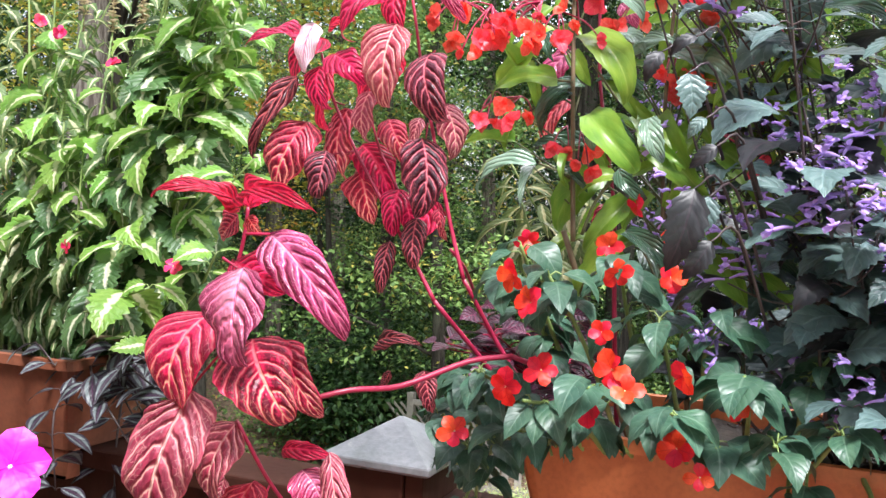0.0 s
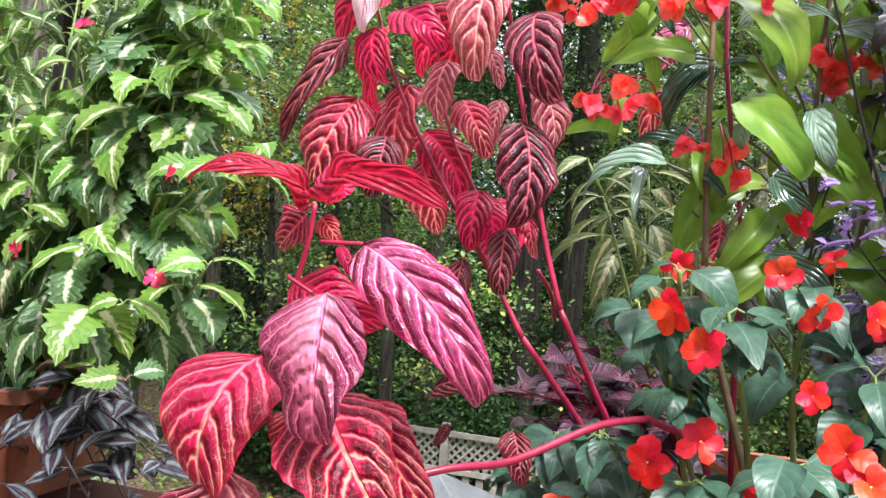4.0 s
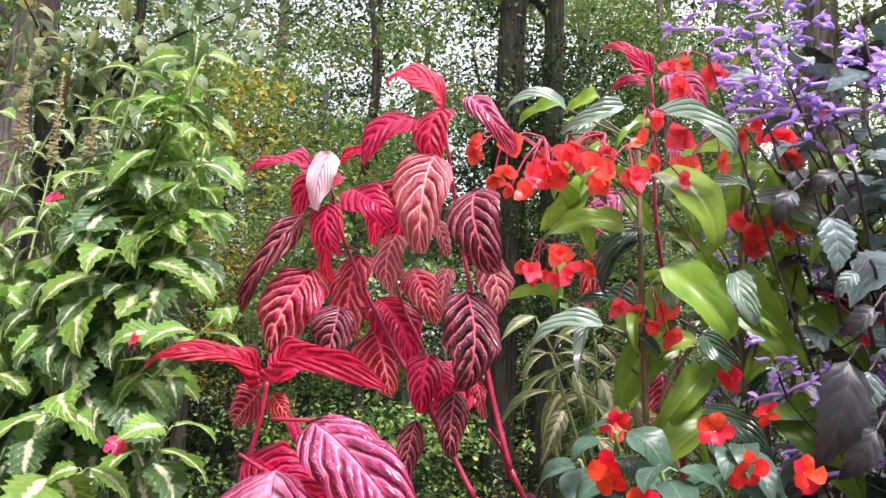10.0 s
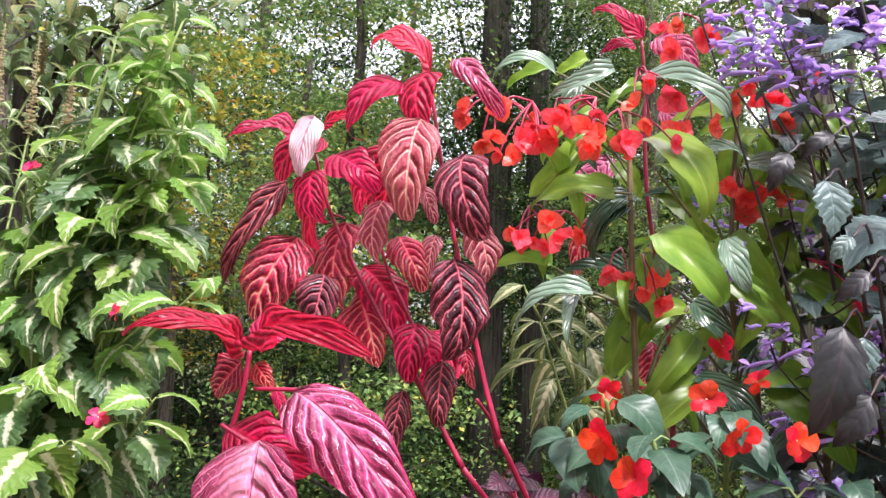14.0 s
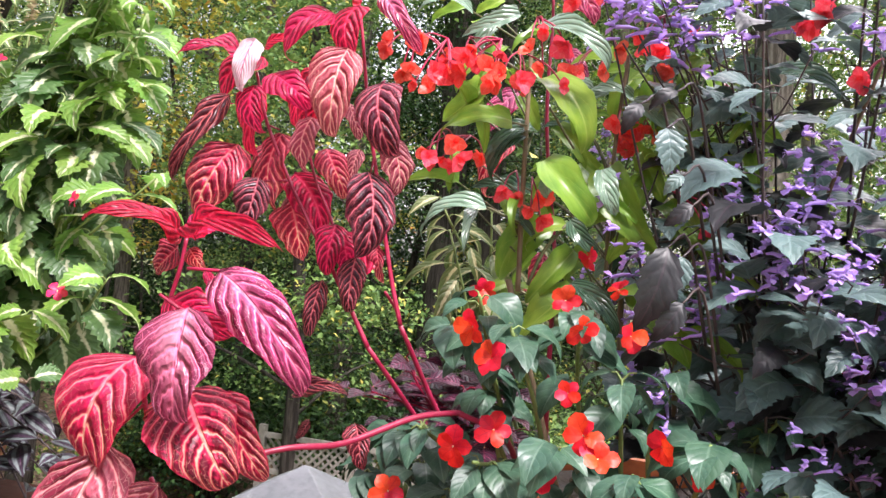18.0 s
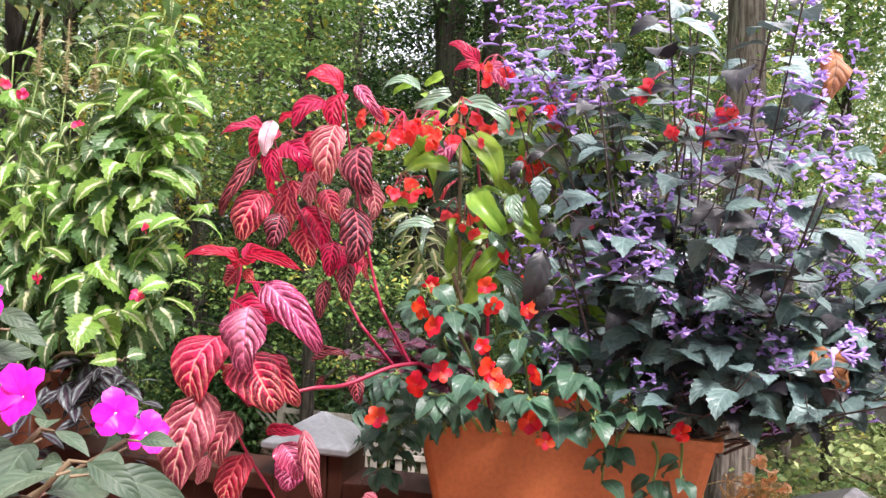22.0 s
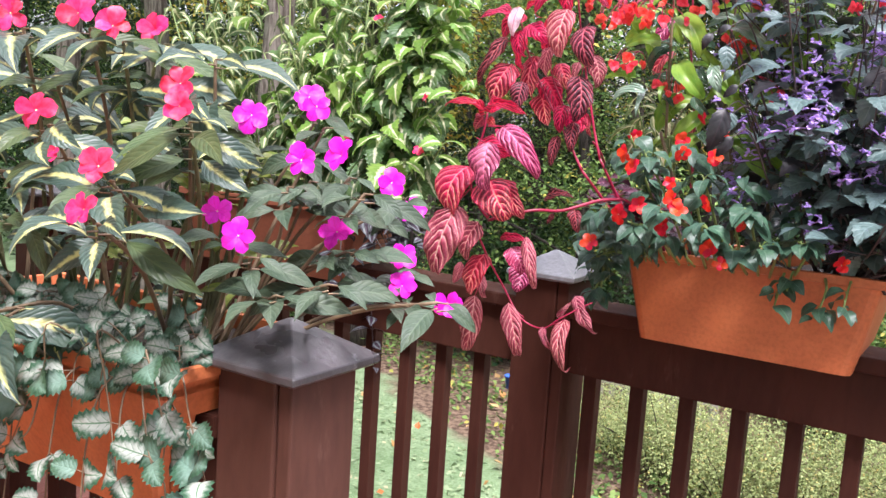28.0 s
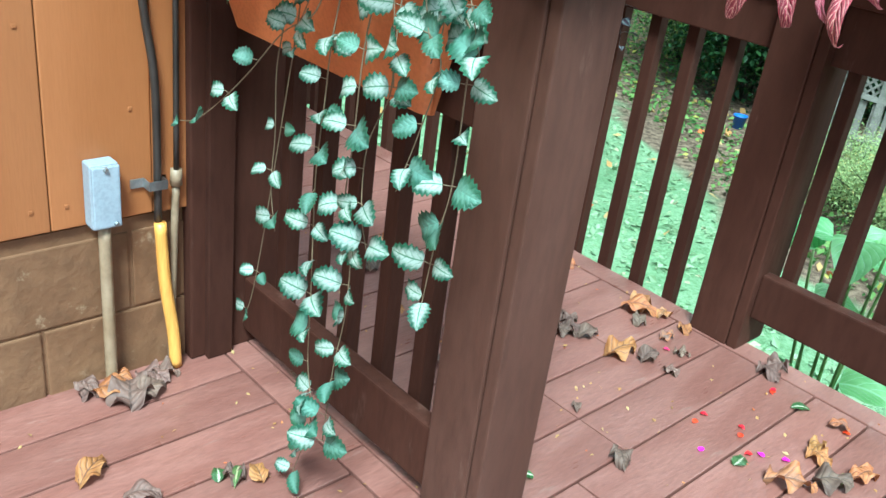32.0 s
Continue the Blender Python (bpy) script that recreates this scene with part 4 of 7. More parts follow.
def planter(x, y_rail, front, label, length, low, seat, top, waist=0.82, slope=0.38, shell=clay):
    """A terracotta trough that sits astride a rail, with a skirt that hangs down in front of it, and its soil."""
    p = thing("planter", label, "planter", (x, y_rail, seat), "terracotta planters on the railings")
    h, f0, b0 = length / 2, front - y_rail, y_rail - front
    half = lambda z: h * (waist + (1 - waist) * (z - low) / (top - low))
    fr = lambda z: f0 * (1 - slope + slope * (z - low) / (top - low))
    bm = bmesh.new()
    z0, z1 = 0.003, top - seat
    rings = [ring_pts(bm, half(seat + z), fr(seat + z), -fr(seat + z), z) for z in (z0, z0 + 0.05, z1 - 0.045, z1 - 0.022)]
    rings += [ring_pts(bm, half(top) + 0.006, fr(top) - 0.006, -fr(top) + 0.006, z) for z in (z1 - 0.02, z1 - 0.002)]
    rings += [ring_pts(bm, half(top) - d, fr(top) + d, -fr(top) - d, z) for d, z in ((0.0, z1), (0.008, z1 - 0.002), (0.012, z1 - 0.05))]
    loft(bm, rings)
    part("trough", bm, shell, p, smooth=False)
    bm = bmesh.new()
    rings = [ring_pts(bm, half(z), fr(z), -0.078, z - seat, 0.02) for z in (low, low + 0.004, seat + 0.003)]
    loft(bm, rings, True)
    part("skirt", bm, shell, p)
    bm = bmesh.new()
    n = 14
    g = [[bm.verts.new(((i / n * 2 - 1) * (half(top) - 0.014), fr(top) + 0.014 + (j / 5) * (-2 * fr(top) - 0.028), z1 - 0.03 + random.uniform(-0.006, 0.008))) for j in range(6)] for i in range(n + 1)]
    for i in range(n):
        for j in range(5):
            bm.faces.new((g[i][j], g[i + 1][j], g[i + 1][j + 1], g[i][j + 1]))
    part("soil", bm, soil_mat, p, "dark crumbly potting soil", True)
    return p


planter(-0.103, RAIL_Y, 1.470, "terracotta trough planter full of red impatiens on the railing", 0.556, 0.968, RAIL_TOP, 1.180, 0.83, slope=0.10)
planter(-0.935, N_Y, 0.287, "terracotta trough planter with trailing silver leaves over its rim", 0.735, 0.815, 0.985, 1.07)
planter(-1.575, 1.625, 1.49, "brownish terracotta trough planter under tall variegated foliage", 0.72, 0.95, RAIL_TOP, 1.18, 0.88, shell=shaded_clay)

# ---- leaf materials ----
BLOOD = [blood_mat("bright_red_leaf", (0.82, 0.007, 0.065), (0.88, 0.018, 0.11), (0.97, 0.08, 0.19), (0.11, 0.003, 0.014), 0.95, translucent=0.45),
         blood_mat("maroon_leaf", (0.10, 0.008, 0.022), (0.17, 0.012, 0.030), (0.74, 0.17, 0.20), (0.026, 0.006, 0.012), 1.0, 8.0, translucent=0.25, thick=1.5),
         blood_mat("faded_pink_leaf", (0.46, 0.040, 0.085), (0.60, 0.10, 0.15), (0.88, 0.42, 0.40), (0.12, 0.014, 0.028), 0.7, 8.0, 0.45, 0.32, thick=1.5, tip_vein=(0.90, 0.52, 0.42)),
         blood_mat("pink_leaf", (0.55, 0.015, 0.11), (0.62, 0.04, 0.17), (0.92, 0.30, 0.44), (0.10, 0.008, 0.03), 0.85, 8.0, 0.27, 0.25, 0.75, pale=(0.72, 0.18, 0.34)),
         # white sheen of the folded leaf, put into its silvery pink colour
         leaf_mat("pink_leaf_white_sheen", (0.75, 0.50, 0.57), (0.80, 0.62, 0.68), vein=(0.62, 0.20, 0.32), veins=8, vein_width=0.05, slant=2.3, rough=0.3),
         blood_mat("red_leaf_gold_veins", (0.66, 0.008, 0.048), (0.76, 0.018, 0.08), (0.95, 0.22, 0.25), (0.060, 0.004, 0.013), 0.95, 8.0, 0.38, 0.38, thick=1.5, tip_vein=(0.94, 0.50, 0.34)),
         blood_mat("purple_rimmed_pink_leaf", (0.50, 0.03, 0.11), (0.40, 0.02, 0.08), (0.92, 0.22, 0.36), (0.085, 0.018, 0.042), 0.75, 8.0, 0.27, 0.25, 0.75, rim=(0.26, 0.030, 0.075), pale=(0.90, 0.42, 0.52), thick=1.4)]
red_stem = plain("red_stem", (0.23, 0.006, 0.030), (0.36, 0.014, 0.060), 14.0, 0.4, 0.15, 90.0)
green_stem = plain("green_stem", (0.16, 0.24, 0.06), (0.24, 0.30, 0.10), 14.0, 0.5, 0.15, 90.0)
dark_stem = plain("dark_stem", (0.035, 0.022, 0.026), (0.07, 0.05, 0.045), 14.0, 0.5, 0.15, 90.0)
olive_stem = plain("olive_stem", (0.075, 0.085, 0.03), (0.12, 0.11, 0.05), 14.0, 0.5, 0.15, 90.0)
brown_stem = plain("brown_stem", (0.12, 0.08, 0.045), (0.20, 0.14, 0.08), 14.0, 0.6, 0.2, 90.0)
BLOOD_LEAVES = [leaf_set("leaf", m_, 6, "drip", 0.66, nu=18, nv=6, fold=0.42, droop=0.8, ruffle=0.20, pucker=0.06, twist=0.8, veins=7, curl=0.35, bend=0.22, hook=1.2, ragged=0.15) for m_ in BLOOD]
FRONT = Vector((0.35, -1.0, 0.30))

# ---- red bloodleaf ----
blood = thing("bloodleaf_plant", "tall red bloodleaf plant with pink-veined crimson leaves", "plant", (-0.36, 1.52, 1.15))
ORIGIN = Matrix.Translation(blood.location).inverted()
brng = random.Random(3)


def blood_leaf(base, tip, wide, kind=0):
    hang = abs(tip[2] - base[2]) > 0.6 * math.hypot(tip[0] - base[0], tip[1] - base[1])
    up = FRONT + Vector((brng.uniform(-0.6, 0.45), 0, brng.uniform(-0.1, 0.35))) if hang else Vector((0.25, -1.0, 0.55))
    share("leaf", brng.choice(BLOOD_LEAVES[kind]), blood, ORIGIN @ aim(base, tip, up, wide / 0.6 * brng.uniform(0.9, 1.1)))


def blood_stem(pts, r0, r1):
    bm = tube(bmesh.new(), curve_points(pts, 5), r0 * 0.68, r1 * 0.68, 8, 0.15)
    bmesh.ops.transform(bm, matrix=ORIGIN, verts=bm.verts)
    part("stem", bm, red_stem, blood, smooth=True)


# upper shoot
blood_leaf((-0.508, 1.360, 1.764), (-0.554, 1.310, 1.778), 0.8, 0)
blood_leaf((-0.480, 1.360, 1.775), (-0.427, 1.360, 1.712), 0.35, 3)
blood_leaf((-0.500, 1.340, 1.757), (-0.492, 1.340, 1.693), 0.85, 0)
blood_leaf((-0.526, 1.330, 1.743), (-0.570, 1.330, 1.685), 0.75, 0)
blood_leaf((-0.498, 1.310, 1.698), (-0.504, 1.310, 1.596), 0.66, 2)
blood_leaf((-0.453, 1.320, 1.662), (-0.426, 1.320, 1.581), 0.72, 1)
blood_leaf((-0.612, 1.300, 1.703), (-0.623, 1.300, 1.640), 0.6, 4)
blood_leaf((-0.646, 1.340, 1.692), (-0.689, 1.260, 1.676), 0.33, 0)
blood_leaf((-0.629, 1.360, 1.695), (-0.664, 1.360, 1.636), 0.75, 0)
blood_leaf((-0.638, 1.380, 1.710), (-0.599, 1.380, 1.722), 0.5, 0)
blood_leaf((-0.600, 1.330, 1.668), (-0.547, 1.330, 1.631), 0.75, 0)
blood_leaf((-0.637, 1.360, 1.659), (-0.617, 1.360, 1.602), 0.75, 0)
blood_leaf((-0.653, 1.330, 1.641), (-0.717, 1.330, 1.533), 0.26, 1)
blood_leaf((-0.642, 1.340, 1.581), (-0.682, 1.340, 1.489), 0.72, 5)
blood_leaf((-0.600, 1.320, 1.540), (-0.613, 1.320, 1.478), 0.72, 1)
blood_leaf((-0.603, 1.380, 1.603), (-0.593, 1.380, 1.504), 0.58, 5)
blood_leaf((-0.543, 1.330, 1.618), (-0.541, 1.330, 1.553), 0.6, 2)
blood_leaf((-0.545, 1.390, 1.589), (-0.512, 1.390, 1.531), 0.62, 5)
blood_leaf((-0.466, 1.390, 1.609), (-0.450, 1.390, 1.536), 0.62, 2)
blood_leaf((-0.458, 1.310, 1.556), (-0.461, 1.310, 1.456), 0.6, 1)
blood_leaf((-0.582, 1.380, 1.517), (-0.561, 1.380, 1.445), 0.75, 5)
blood_leaf((-0.509, 1.360, 1.487), (-0.496, 1.360, 1.438), 0.72, 0)
blood_leaf((-0.474, 1.340, 1.457), (-0.475, 1.340, 1.391), 0.58, 1)
blood_leaf((-0.522, 1.360, 1.425), (-0.533, 1.360, 1.355), 0.45, 1)
blood_leaf((-0.466, 1.390, 1.472), (-0.454, 1.390, 1.426), 0.4, 5)
blood_leaf((-0.584, 1.420, 1.535), (-0.588, 1.420, 1.481), 0.6, 2)
blood_leaf((-0.512, 1.420, 1.595), (-0.517, 1.420, 1.546), 0.5, 2)
blood_leaf((-0.642, 1.430, 1.595), (-0.652, 1.430, 1.535), 0.6, 5)
blood_leaf((-0.532, 1.420, 1.653), (-0.513, 1.420, 1.608), 0.5, 2)
blood_leaf((-0.678, 1.410, 1.613), (-0.657, 1.410, 1.633), 0.5, 0)
# shoots behind the begonia
blood_leaf((-0.296, 1.520, 1.843), (-0.354, 1.520, 1.880), 0.5, 0)
blood_leaf((-0.283, 1.520, 1.843), (-0.238, 1.520, 1.796), 0.75, 3)
blood_leaf((-0.306, 1.540, 1.843), (-0.344, 1.540, 1.827), 0.5, 0)
blood_leaf((-0.331, 1.540, 1.705), (-0.370, 1.540, 1.639), 0.6, 3)
blood_leaf((-0.344, 1.570, 1.637), (-0.363, 1.570, 1.561), 0.55, 5)
blood_leaf((-0.285, 1.570, 1.487), (-0.304, 1.570, 1.433), 0.55, 5)
blood_leaf((-0.277, 1.570, 1.771), (-0.247, 1.570, 1.735), 0.6, 3)
blood_leaf((-0.271, 1.520, 1.834), (-0.262, 1.520, 1.854), 0.4, 0)
# lower shoot
blood_leaf((-0.537, 1.050, 1.458), (-0.574, 0.970, 1.470), 0.36, 0)
blood_leaf((-0.521, 1.050, 1.459), (-0.417, 0.990, 1.463), 0.24, 0)
blood_leaf((-0.543, 1.080, 1.464), (-0.530, 1.110, 1.479), 0.8, 0)
blood_leaf((-0.537, 1.050, 1.452), (-0.558, 1.050, 1.427), 0.9, 5)
blood_leaf((-0.526, 1.050, 1.451), (-0.509, 1.050, 1.433), 0.8, 5)
blood_leaf((-0.484, 1.030, 1.434), (-0.398, 1.030, 1.344), 0.46, 3)
blood_leaf((-0.492, 1.000, 1.404), (-0.487, 0.992, 1.312), 0.90, 6)
blood_leaf((-0.547, 1.060, 1.405), (-0.480, 1.060, 1.381), 0.72, 0)
blood_leaf((-0.562, 1.050, 1.352), (-0.576, 1.045, 1.258), 0.92, 5)
blood_leaf((-0.557, 1.080, 1.307), (-0.565, 1.080, 1.276), 0.8, 5)
blood_leaf((-0.508, 1.040, 1.330), (-0.456, 1.035, 1.258), 0.90, 5)
blood_leaf((-0.488, 1.055, 1.325), (-0.432, 1.050, 1.262), 0.55, 5)
blood_leaf((-0.535, 1.100, 1.431), (-0.527, 1.100, 1.410), 0.5, 0)
blood_leaf((-0.573, 1.030, 1.271), (-0.611, 1.030, 1.129), 0.6, 2)
blood_leaf((-0.531, 1.050, 1.242), (-0.552, 1.050, 1.164), 0.72, 2)
blood_leaf((-0.530, 1.080, 1.174), (-0.556, 1.080, 1.087), 0.6, 5)
blood_leaf((-0.471, 1.080, 1.195), (-0.442, 1.080, 1.143), 0.75, 3)
blood_leaf((-0.428, 1.060, 1.224), (-0.400, 1.060, 1.124), 0.3, 2)
blood_leaf((-0.496, 1.080, 1.212), (-0.436, 1.080, 1.211), 0.4, 0)
blood_leaf((-0.604, 1.180, 1.062), (-0.618, 1.180, 0.937), 0.42, 2)
blood_leaf((-0.531, 1.200, 1.056), (-0.498, 1.200, 0.946), 0.38, 2)
blood_leaf((-0.520, 1.220, 1.141), (-0.526, 1.220, 1.077), 0.7, 3)
blood_leaf((-0.615, 1.220, 1.104), (-0.601, 1.220, 1.054), 0.68, 2)
blood_leaf((-0.392, 1.200, 1.042), (-0.374, 1.200, 0.942), 0.42, 2)
blood_leaf((-0.444, 1.200, 1.017), (-0.410, 1.200, 0.971), 0.34, 2)
blood_leaf((-0.386, 1.230, 1.090), (-0.333, 1.230, 1.019), 0.42, 2)
blood_leaf((-0.425, 1.230, 1.038), (-0.397, 1.230, 1.074), 0.34, 2)
blood_leaf((-0.657, 1.200, 1.129), (-0.677, 1.200, 1.078), 0.42, 2)
# small dark leaf on the long stem and two by it
blood_leaf((-0.447, 1.320, 1.266), (-0.435, 1.320, 1.212), 0.58, 1)
blood_leaf((-0.565, 1.420, 1.270), (-0.488, 1.390, 1.287), 0.3, 1)
blood_leaf((-0.544, 1.420, 1.241), (-0.561, 1.420, 1.214), 0.4, 1)
blood_stem([(-0.455, 1.360, 1.350), (-0.485, 1.360, 1.399), (-0.521, 1.360, 1.455), (-0.552, 1.360, 1.501), (-0.585, 1.360, 1.555), (-0.618, 1.360, 1.618), (-0.637, 1.360, 1.676)], 0.0045, 0.0028)
blood_stem([(-0.513, 1.370, 1.482), (-0.533, 1.370, 1.520), (-0.549, 1.370, 1.550), (-0.566, 1.370, 1.606), (-0.573, 1.370, 1.676)], 0.0035, 0.002)
blood_stem([(-0.423, 1.380, 1.379), (-0.440, 1.380, 1.433), (-0.454, 1.380, 1.487), (-0.475, 1.380, 1.571), (-0.490, 1.380, 1.633), (-0.508, 1.380, 1.728), (-0.518, 1.380, 1.774)], 0.0045, 0.0028)
blood_stem([(-0.630, 1.350, 1.641), (-0.659, 1.350, 1.645)], 0.002, 0.0015)
blood_stem([(-0.618, 1.360, 1.611), (-0.598, 1.360, 1.605)], 0.002, 0.0015)
blood_stem([(-0.581, 1.360, 1.543), (-0.614, 1.360, 1.539)], 0.002, 0.0015)
blood_stem([(-0.483, 1.360, 1.660), (-0.466, 1.360, 1.673)], 0.002, 0.0015)
blood_stem([(-0.464, 1.340, 1.578), (-0.466, 1.340, 1.558)], 0.002, 0.0015)
blood_stem([(-0.259, 1.520, 1.424), (-0.263, 1.520, 1.493), (-0.289, 1.520, 1.656), (-0.294, 1.520, 1.793), (-0.298, 1.520, 1.843)], 0.0045, 0.003)
blood_stem([(-0.319, 1.280, 1.301), (-0.357, 1.240, 1.296), (-0.411, 1.180, 1.272), (-0.448, 1.130, 1.271), (-0.499, 1.100, 1.255), (-0.538, 1.100, 1.242)], 0.005, 0.0045)
blood_stem([(-0.528, 1.080, 1.249), (-0.550, 1.080, 1.270), (-0.566, 1.070, 1.303), (-0.568, 1.070, 1.341), (-0.562, 1.080, 1.387), (-0.551, 1.080, 1.430), (-0.547, 1.080, 1.461)], 0.0045, 0.003)
blood_stem([(-0.520, 1.040, 1.434), (-0.484, 1.040, 1.435)], 0.0022, 0.002)
blood_stem([(-0.532, 1.020, 1.410), (-0.512, 1.020, 1.400)], 0.0022, 0.002)
blood_stem([(-0.555, 1.050, 1.309), (-0.586, 1.050, 1.275), (-0.590, 1.050, 1.262)], 0.0022, 0.002)
blood_stem([(-0.521, 1.070, 1.252), (-0.514, 1.070, 1.311)], 0.0022, 0.002)
blood_stem([(-0.583, 1.120, 1.224), (-0.559, 1.150, 1.153), (-0.545, 1.200, 1.089), (-0.497, 1.200, 1.028), (-0.444, 1.200, 1.014), (-0.405, 1.200, 1.042), (-0.367, 1.220, 1.070), (-0.347, 1.230, 1.082)], 0.0035, 0.002)
blood_stem([(-0.490, 1.200, 1.030), (-0.531, 1.200, 1.054)], 0.0018, 0.0014)
blood_stem([(-0.569, 1.170, 1.144), (-0.599, 1.170, 1.064)], 0.0018, 0.0014)
blood_stem([(-0.441, 1.200, 1.014), (-0.392, 1.200, 1.042)], 0.0018, 0.0014)
blood_stem([(-0.449, 1.480, 1.360), (-0.447, 1.440, 1.391), (-0.456, 1.410, 1.416)], 0.004, 0.003)
for i in range(6):
    a = Vector((brng.uniform(-0.66, -0.47), brng.uniform(1.36, 1.46), brng.uniform(1.48, 1.76)))
    blood_leaf(tuple(a), tuple(a + Vector((brng.uniform(-0.05, 0.05), -0.01, -brng.uniform(0.06, 0.10)))), brng.uniform(0.55, 0.75), brng.choice((0, 5, 2, 0)))
blood_stem([(-0.36, 1.50, 1.16), (-0.40, 1.44, 1.25), (-0.455, 1.36, 1.35)], 0.0055, 0.0045)
blood_stem([(-0.33, 1.52, 1.16), (-0.38, 1.44, 1.27), (-0.423, 1.38, 1.379)], 0.0055, 0.0045)
blood_stem([(-0.25, 1.55, 1.16), (-0.255, 1.53, 1.30), (-0.259, 1.52, 1.424)], 0.0055, 0.0045)
blood_stem([(-0.26, 1.48, 1.16), (-0.28, 1.38, 1.26), (-0.319, 1.28, 1.301)], 0.0055, 0.005)

# ---- orange begonia ----
BEGONIA = [leaf_mat("fresh_begonia_leaf", (0.14, 0.28, 0.028), (0.25, 0.39, 0.048), vein=(0.27, 0.40, 0.065), veins=4, vein_width=0.02, slant=2.2, rough=0.33, translucent=0.4, puff=0.08),
           leaf_mat("glossy_begonia_leaf", (0.16, 0.26, 0.17), (0.24, 0.34, 0.25), vein=(0.26, 0.35, 0.27), veins=5, vein_width=0.02, slant=2.2, rough=0.20, translucent=0.15, spec=0.9),
           leaf_mat("dark_begonia_leaf", (0.045, 0.10, 0.06), (0.07, 0.14, 0.08), vein=(0.09, 0.15, 0.09), veins=5, vein_width=0.02, slant=2.2, rough=0.2, translucent=0.15, spec=0.8)]
BEGONIA_LEAVES = [leaf_set("leaf", m_, 7, "heart", 0.46, nu=14, nv=5, fold=0.45, droop=0.7, ruffle=0.12, twist=0.4, bend=0.3, hook=0.8, ragged=0.18, pucker=0.02, veins=5) for m_ in BEGONIA]
orange_petal = leaf_mat("orange_red_petal", (0.94, 0.060, 0.062), (0.97, 0.11, 0.105), vein=(0.98, 0.18, 0.17), veins=3, vein_width=0.05, rough=0.4, translucent=0.4, puff=0.1)
red_petal = leaf_mat("scarlet_petal", (0.80, 0.016, 0.012), (0.88, 0.03, 0.016), vein=(0.70, 0.01, 0.01), veins=3, vein_width=0.05, rough=0.45, translucent=0.35, puff=0.1)
magenta_petal = leaf_mat("magenta_petal", (0.88, 0.012, 0.58), (0.95, 0.03, 0.66), vein=(0.80, 0.01, 0.45), veins=3, vein_width=0.05, rough=0.45, translucent=0.35, puff=0.1)
pink_petal = leaf_mat("rose_red_petal", (0.84, 0.018, 0.10), (0.92, 0.06, 0.19), veins=3, vein_width=0.05, rough=0.45, translucent=0.35, puff=0.1)
eye_mat = plain("flower_eye", (0.70, 0.55, 0.25), (0.85, 0.75, 0.5), 60.0, 0.5, 0.2, 200.0)
lilac_petal = leaf_mat("lilac_petal", (0.46, 0.29, 0.74), (0.60, 0.44, 0.86), veins=3, vein_width=0.05, rough=0.5, translucent=0.35, per_piece=False, puff=0.1)
PETALS = {k: leaf_set("petal", m_, 3, "petal", w_, nu=6, nv=3, fold=0.12, droop=0.35, ruffle=0.10) for k, m_, w_ in (("orange", orange_petal, 0.95), ("red", red_petal, 0.80), ("magenta", magenta_petal, 0.82), ("pink", pink_petal, 0.80))}

begonia = thing("begonia_plant", "tall begonia with green wing leaves and orange-red flower clusters", "plant", (-0.2, 1.5, 1.15))
B_ORIGIN = Matrix.Translation(begonia.location).inverted()


def begonia_leaf(base, tip, wide, kind=0):
    up = Vector((brng.uniform(-0.5, 0.5), -0.9, brng.uniform(0.3, 0.9)))
    share("leaf", brng.choice(BEGONIA_LEAVES[kind]), begonia, B_ORIGIN @ aim(base, tip, up, wide * brng.uniform(1.30, 1.75)))


def begonia_stem(pts, r0, r1):
    bm = tube(bmesh.new(), curve_points(pts, 5), r0 * 0.7, r1 * 0.8, 8, 0.15)
    bmesh.ops.transform(bm, matrix=B_ORIGIN, verts=bm.verts)
    part("stem", bm, brown_stem if r0 > 0.004 else olive_stem, begonia, smooth=True)


def blossom_mesh(petals, material, size, seed, kind="petal", width=1.0, cup=0.5, inner=0):
    """Petals in a ring, cupped, as one mesh that faces +z."""
    rng = random.Random(seed)
    bm = bmesh.new()
    for ring_, (count, s, c) in enumerate(((petals, size, cup), (inner, size * 0.6, cup * 1.6))):
        for i in range(count):
            a = 6.283 * (i + 0.5 * ring_) / max(1, count) + rng.uniform(-0.15, 0.15)
            m = Matrix.Rotation(a, 4, "Z") @ Matrix.Rotation(-c * rng.uniform(0.7, 1.3), 4, "Y") @ Matrix.Diagonal((s, s, s, 1))
            leaf_bm(kind, width * rng.uniform(0.85, 1.1), nu=5, nv=2, fold=0.1, droop=0.4, ruffle=0.12, seed=i, into=bm, m=m)
    return mesh_of("blossom", bm, material)


def facing(at, way, size=1.0, spin=0.0):
    m = Vector(way).to_track_quat("Z", "Y").to_matrix().to_4x4() @ Matrix.Rotation(spin, 4, "Z") @ Matrix.Diagonal((size, size, size, 1))
    m.translation = at
    return m


BEGONIA_BLOSSOMS = [blossom_mesh(2 + i % 3, orange_petal, 0.0195, i, "round", 1.0, 0.55, 3) for i in range(5)]


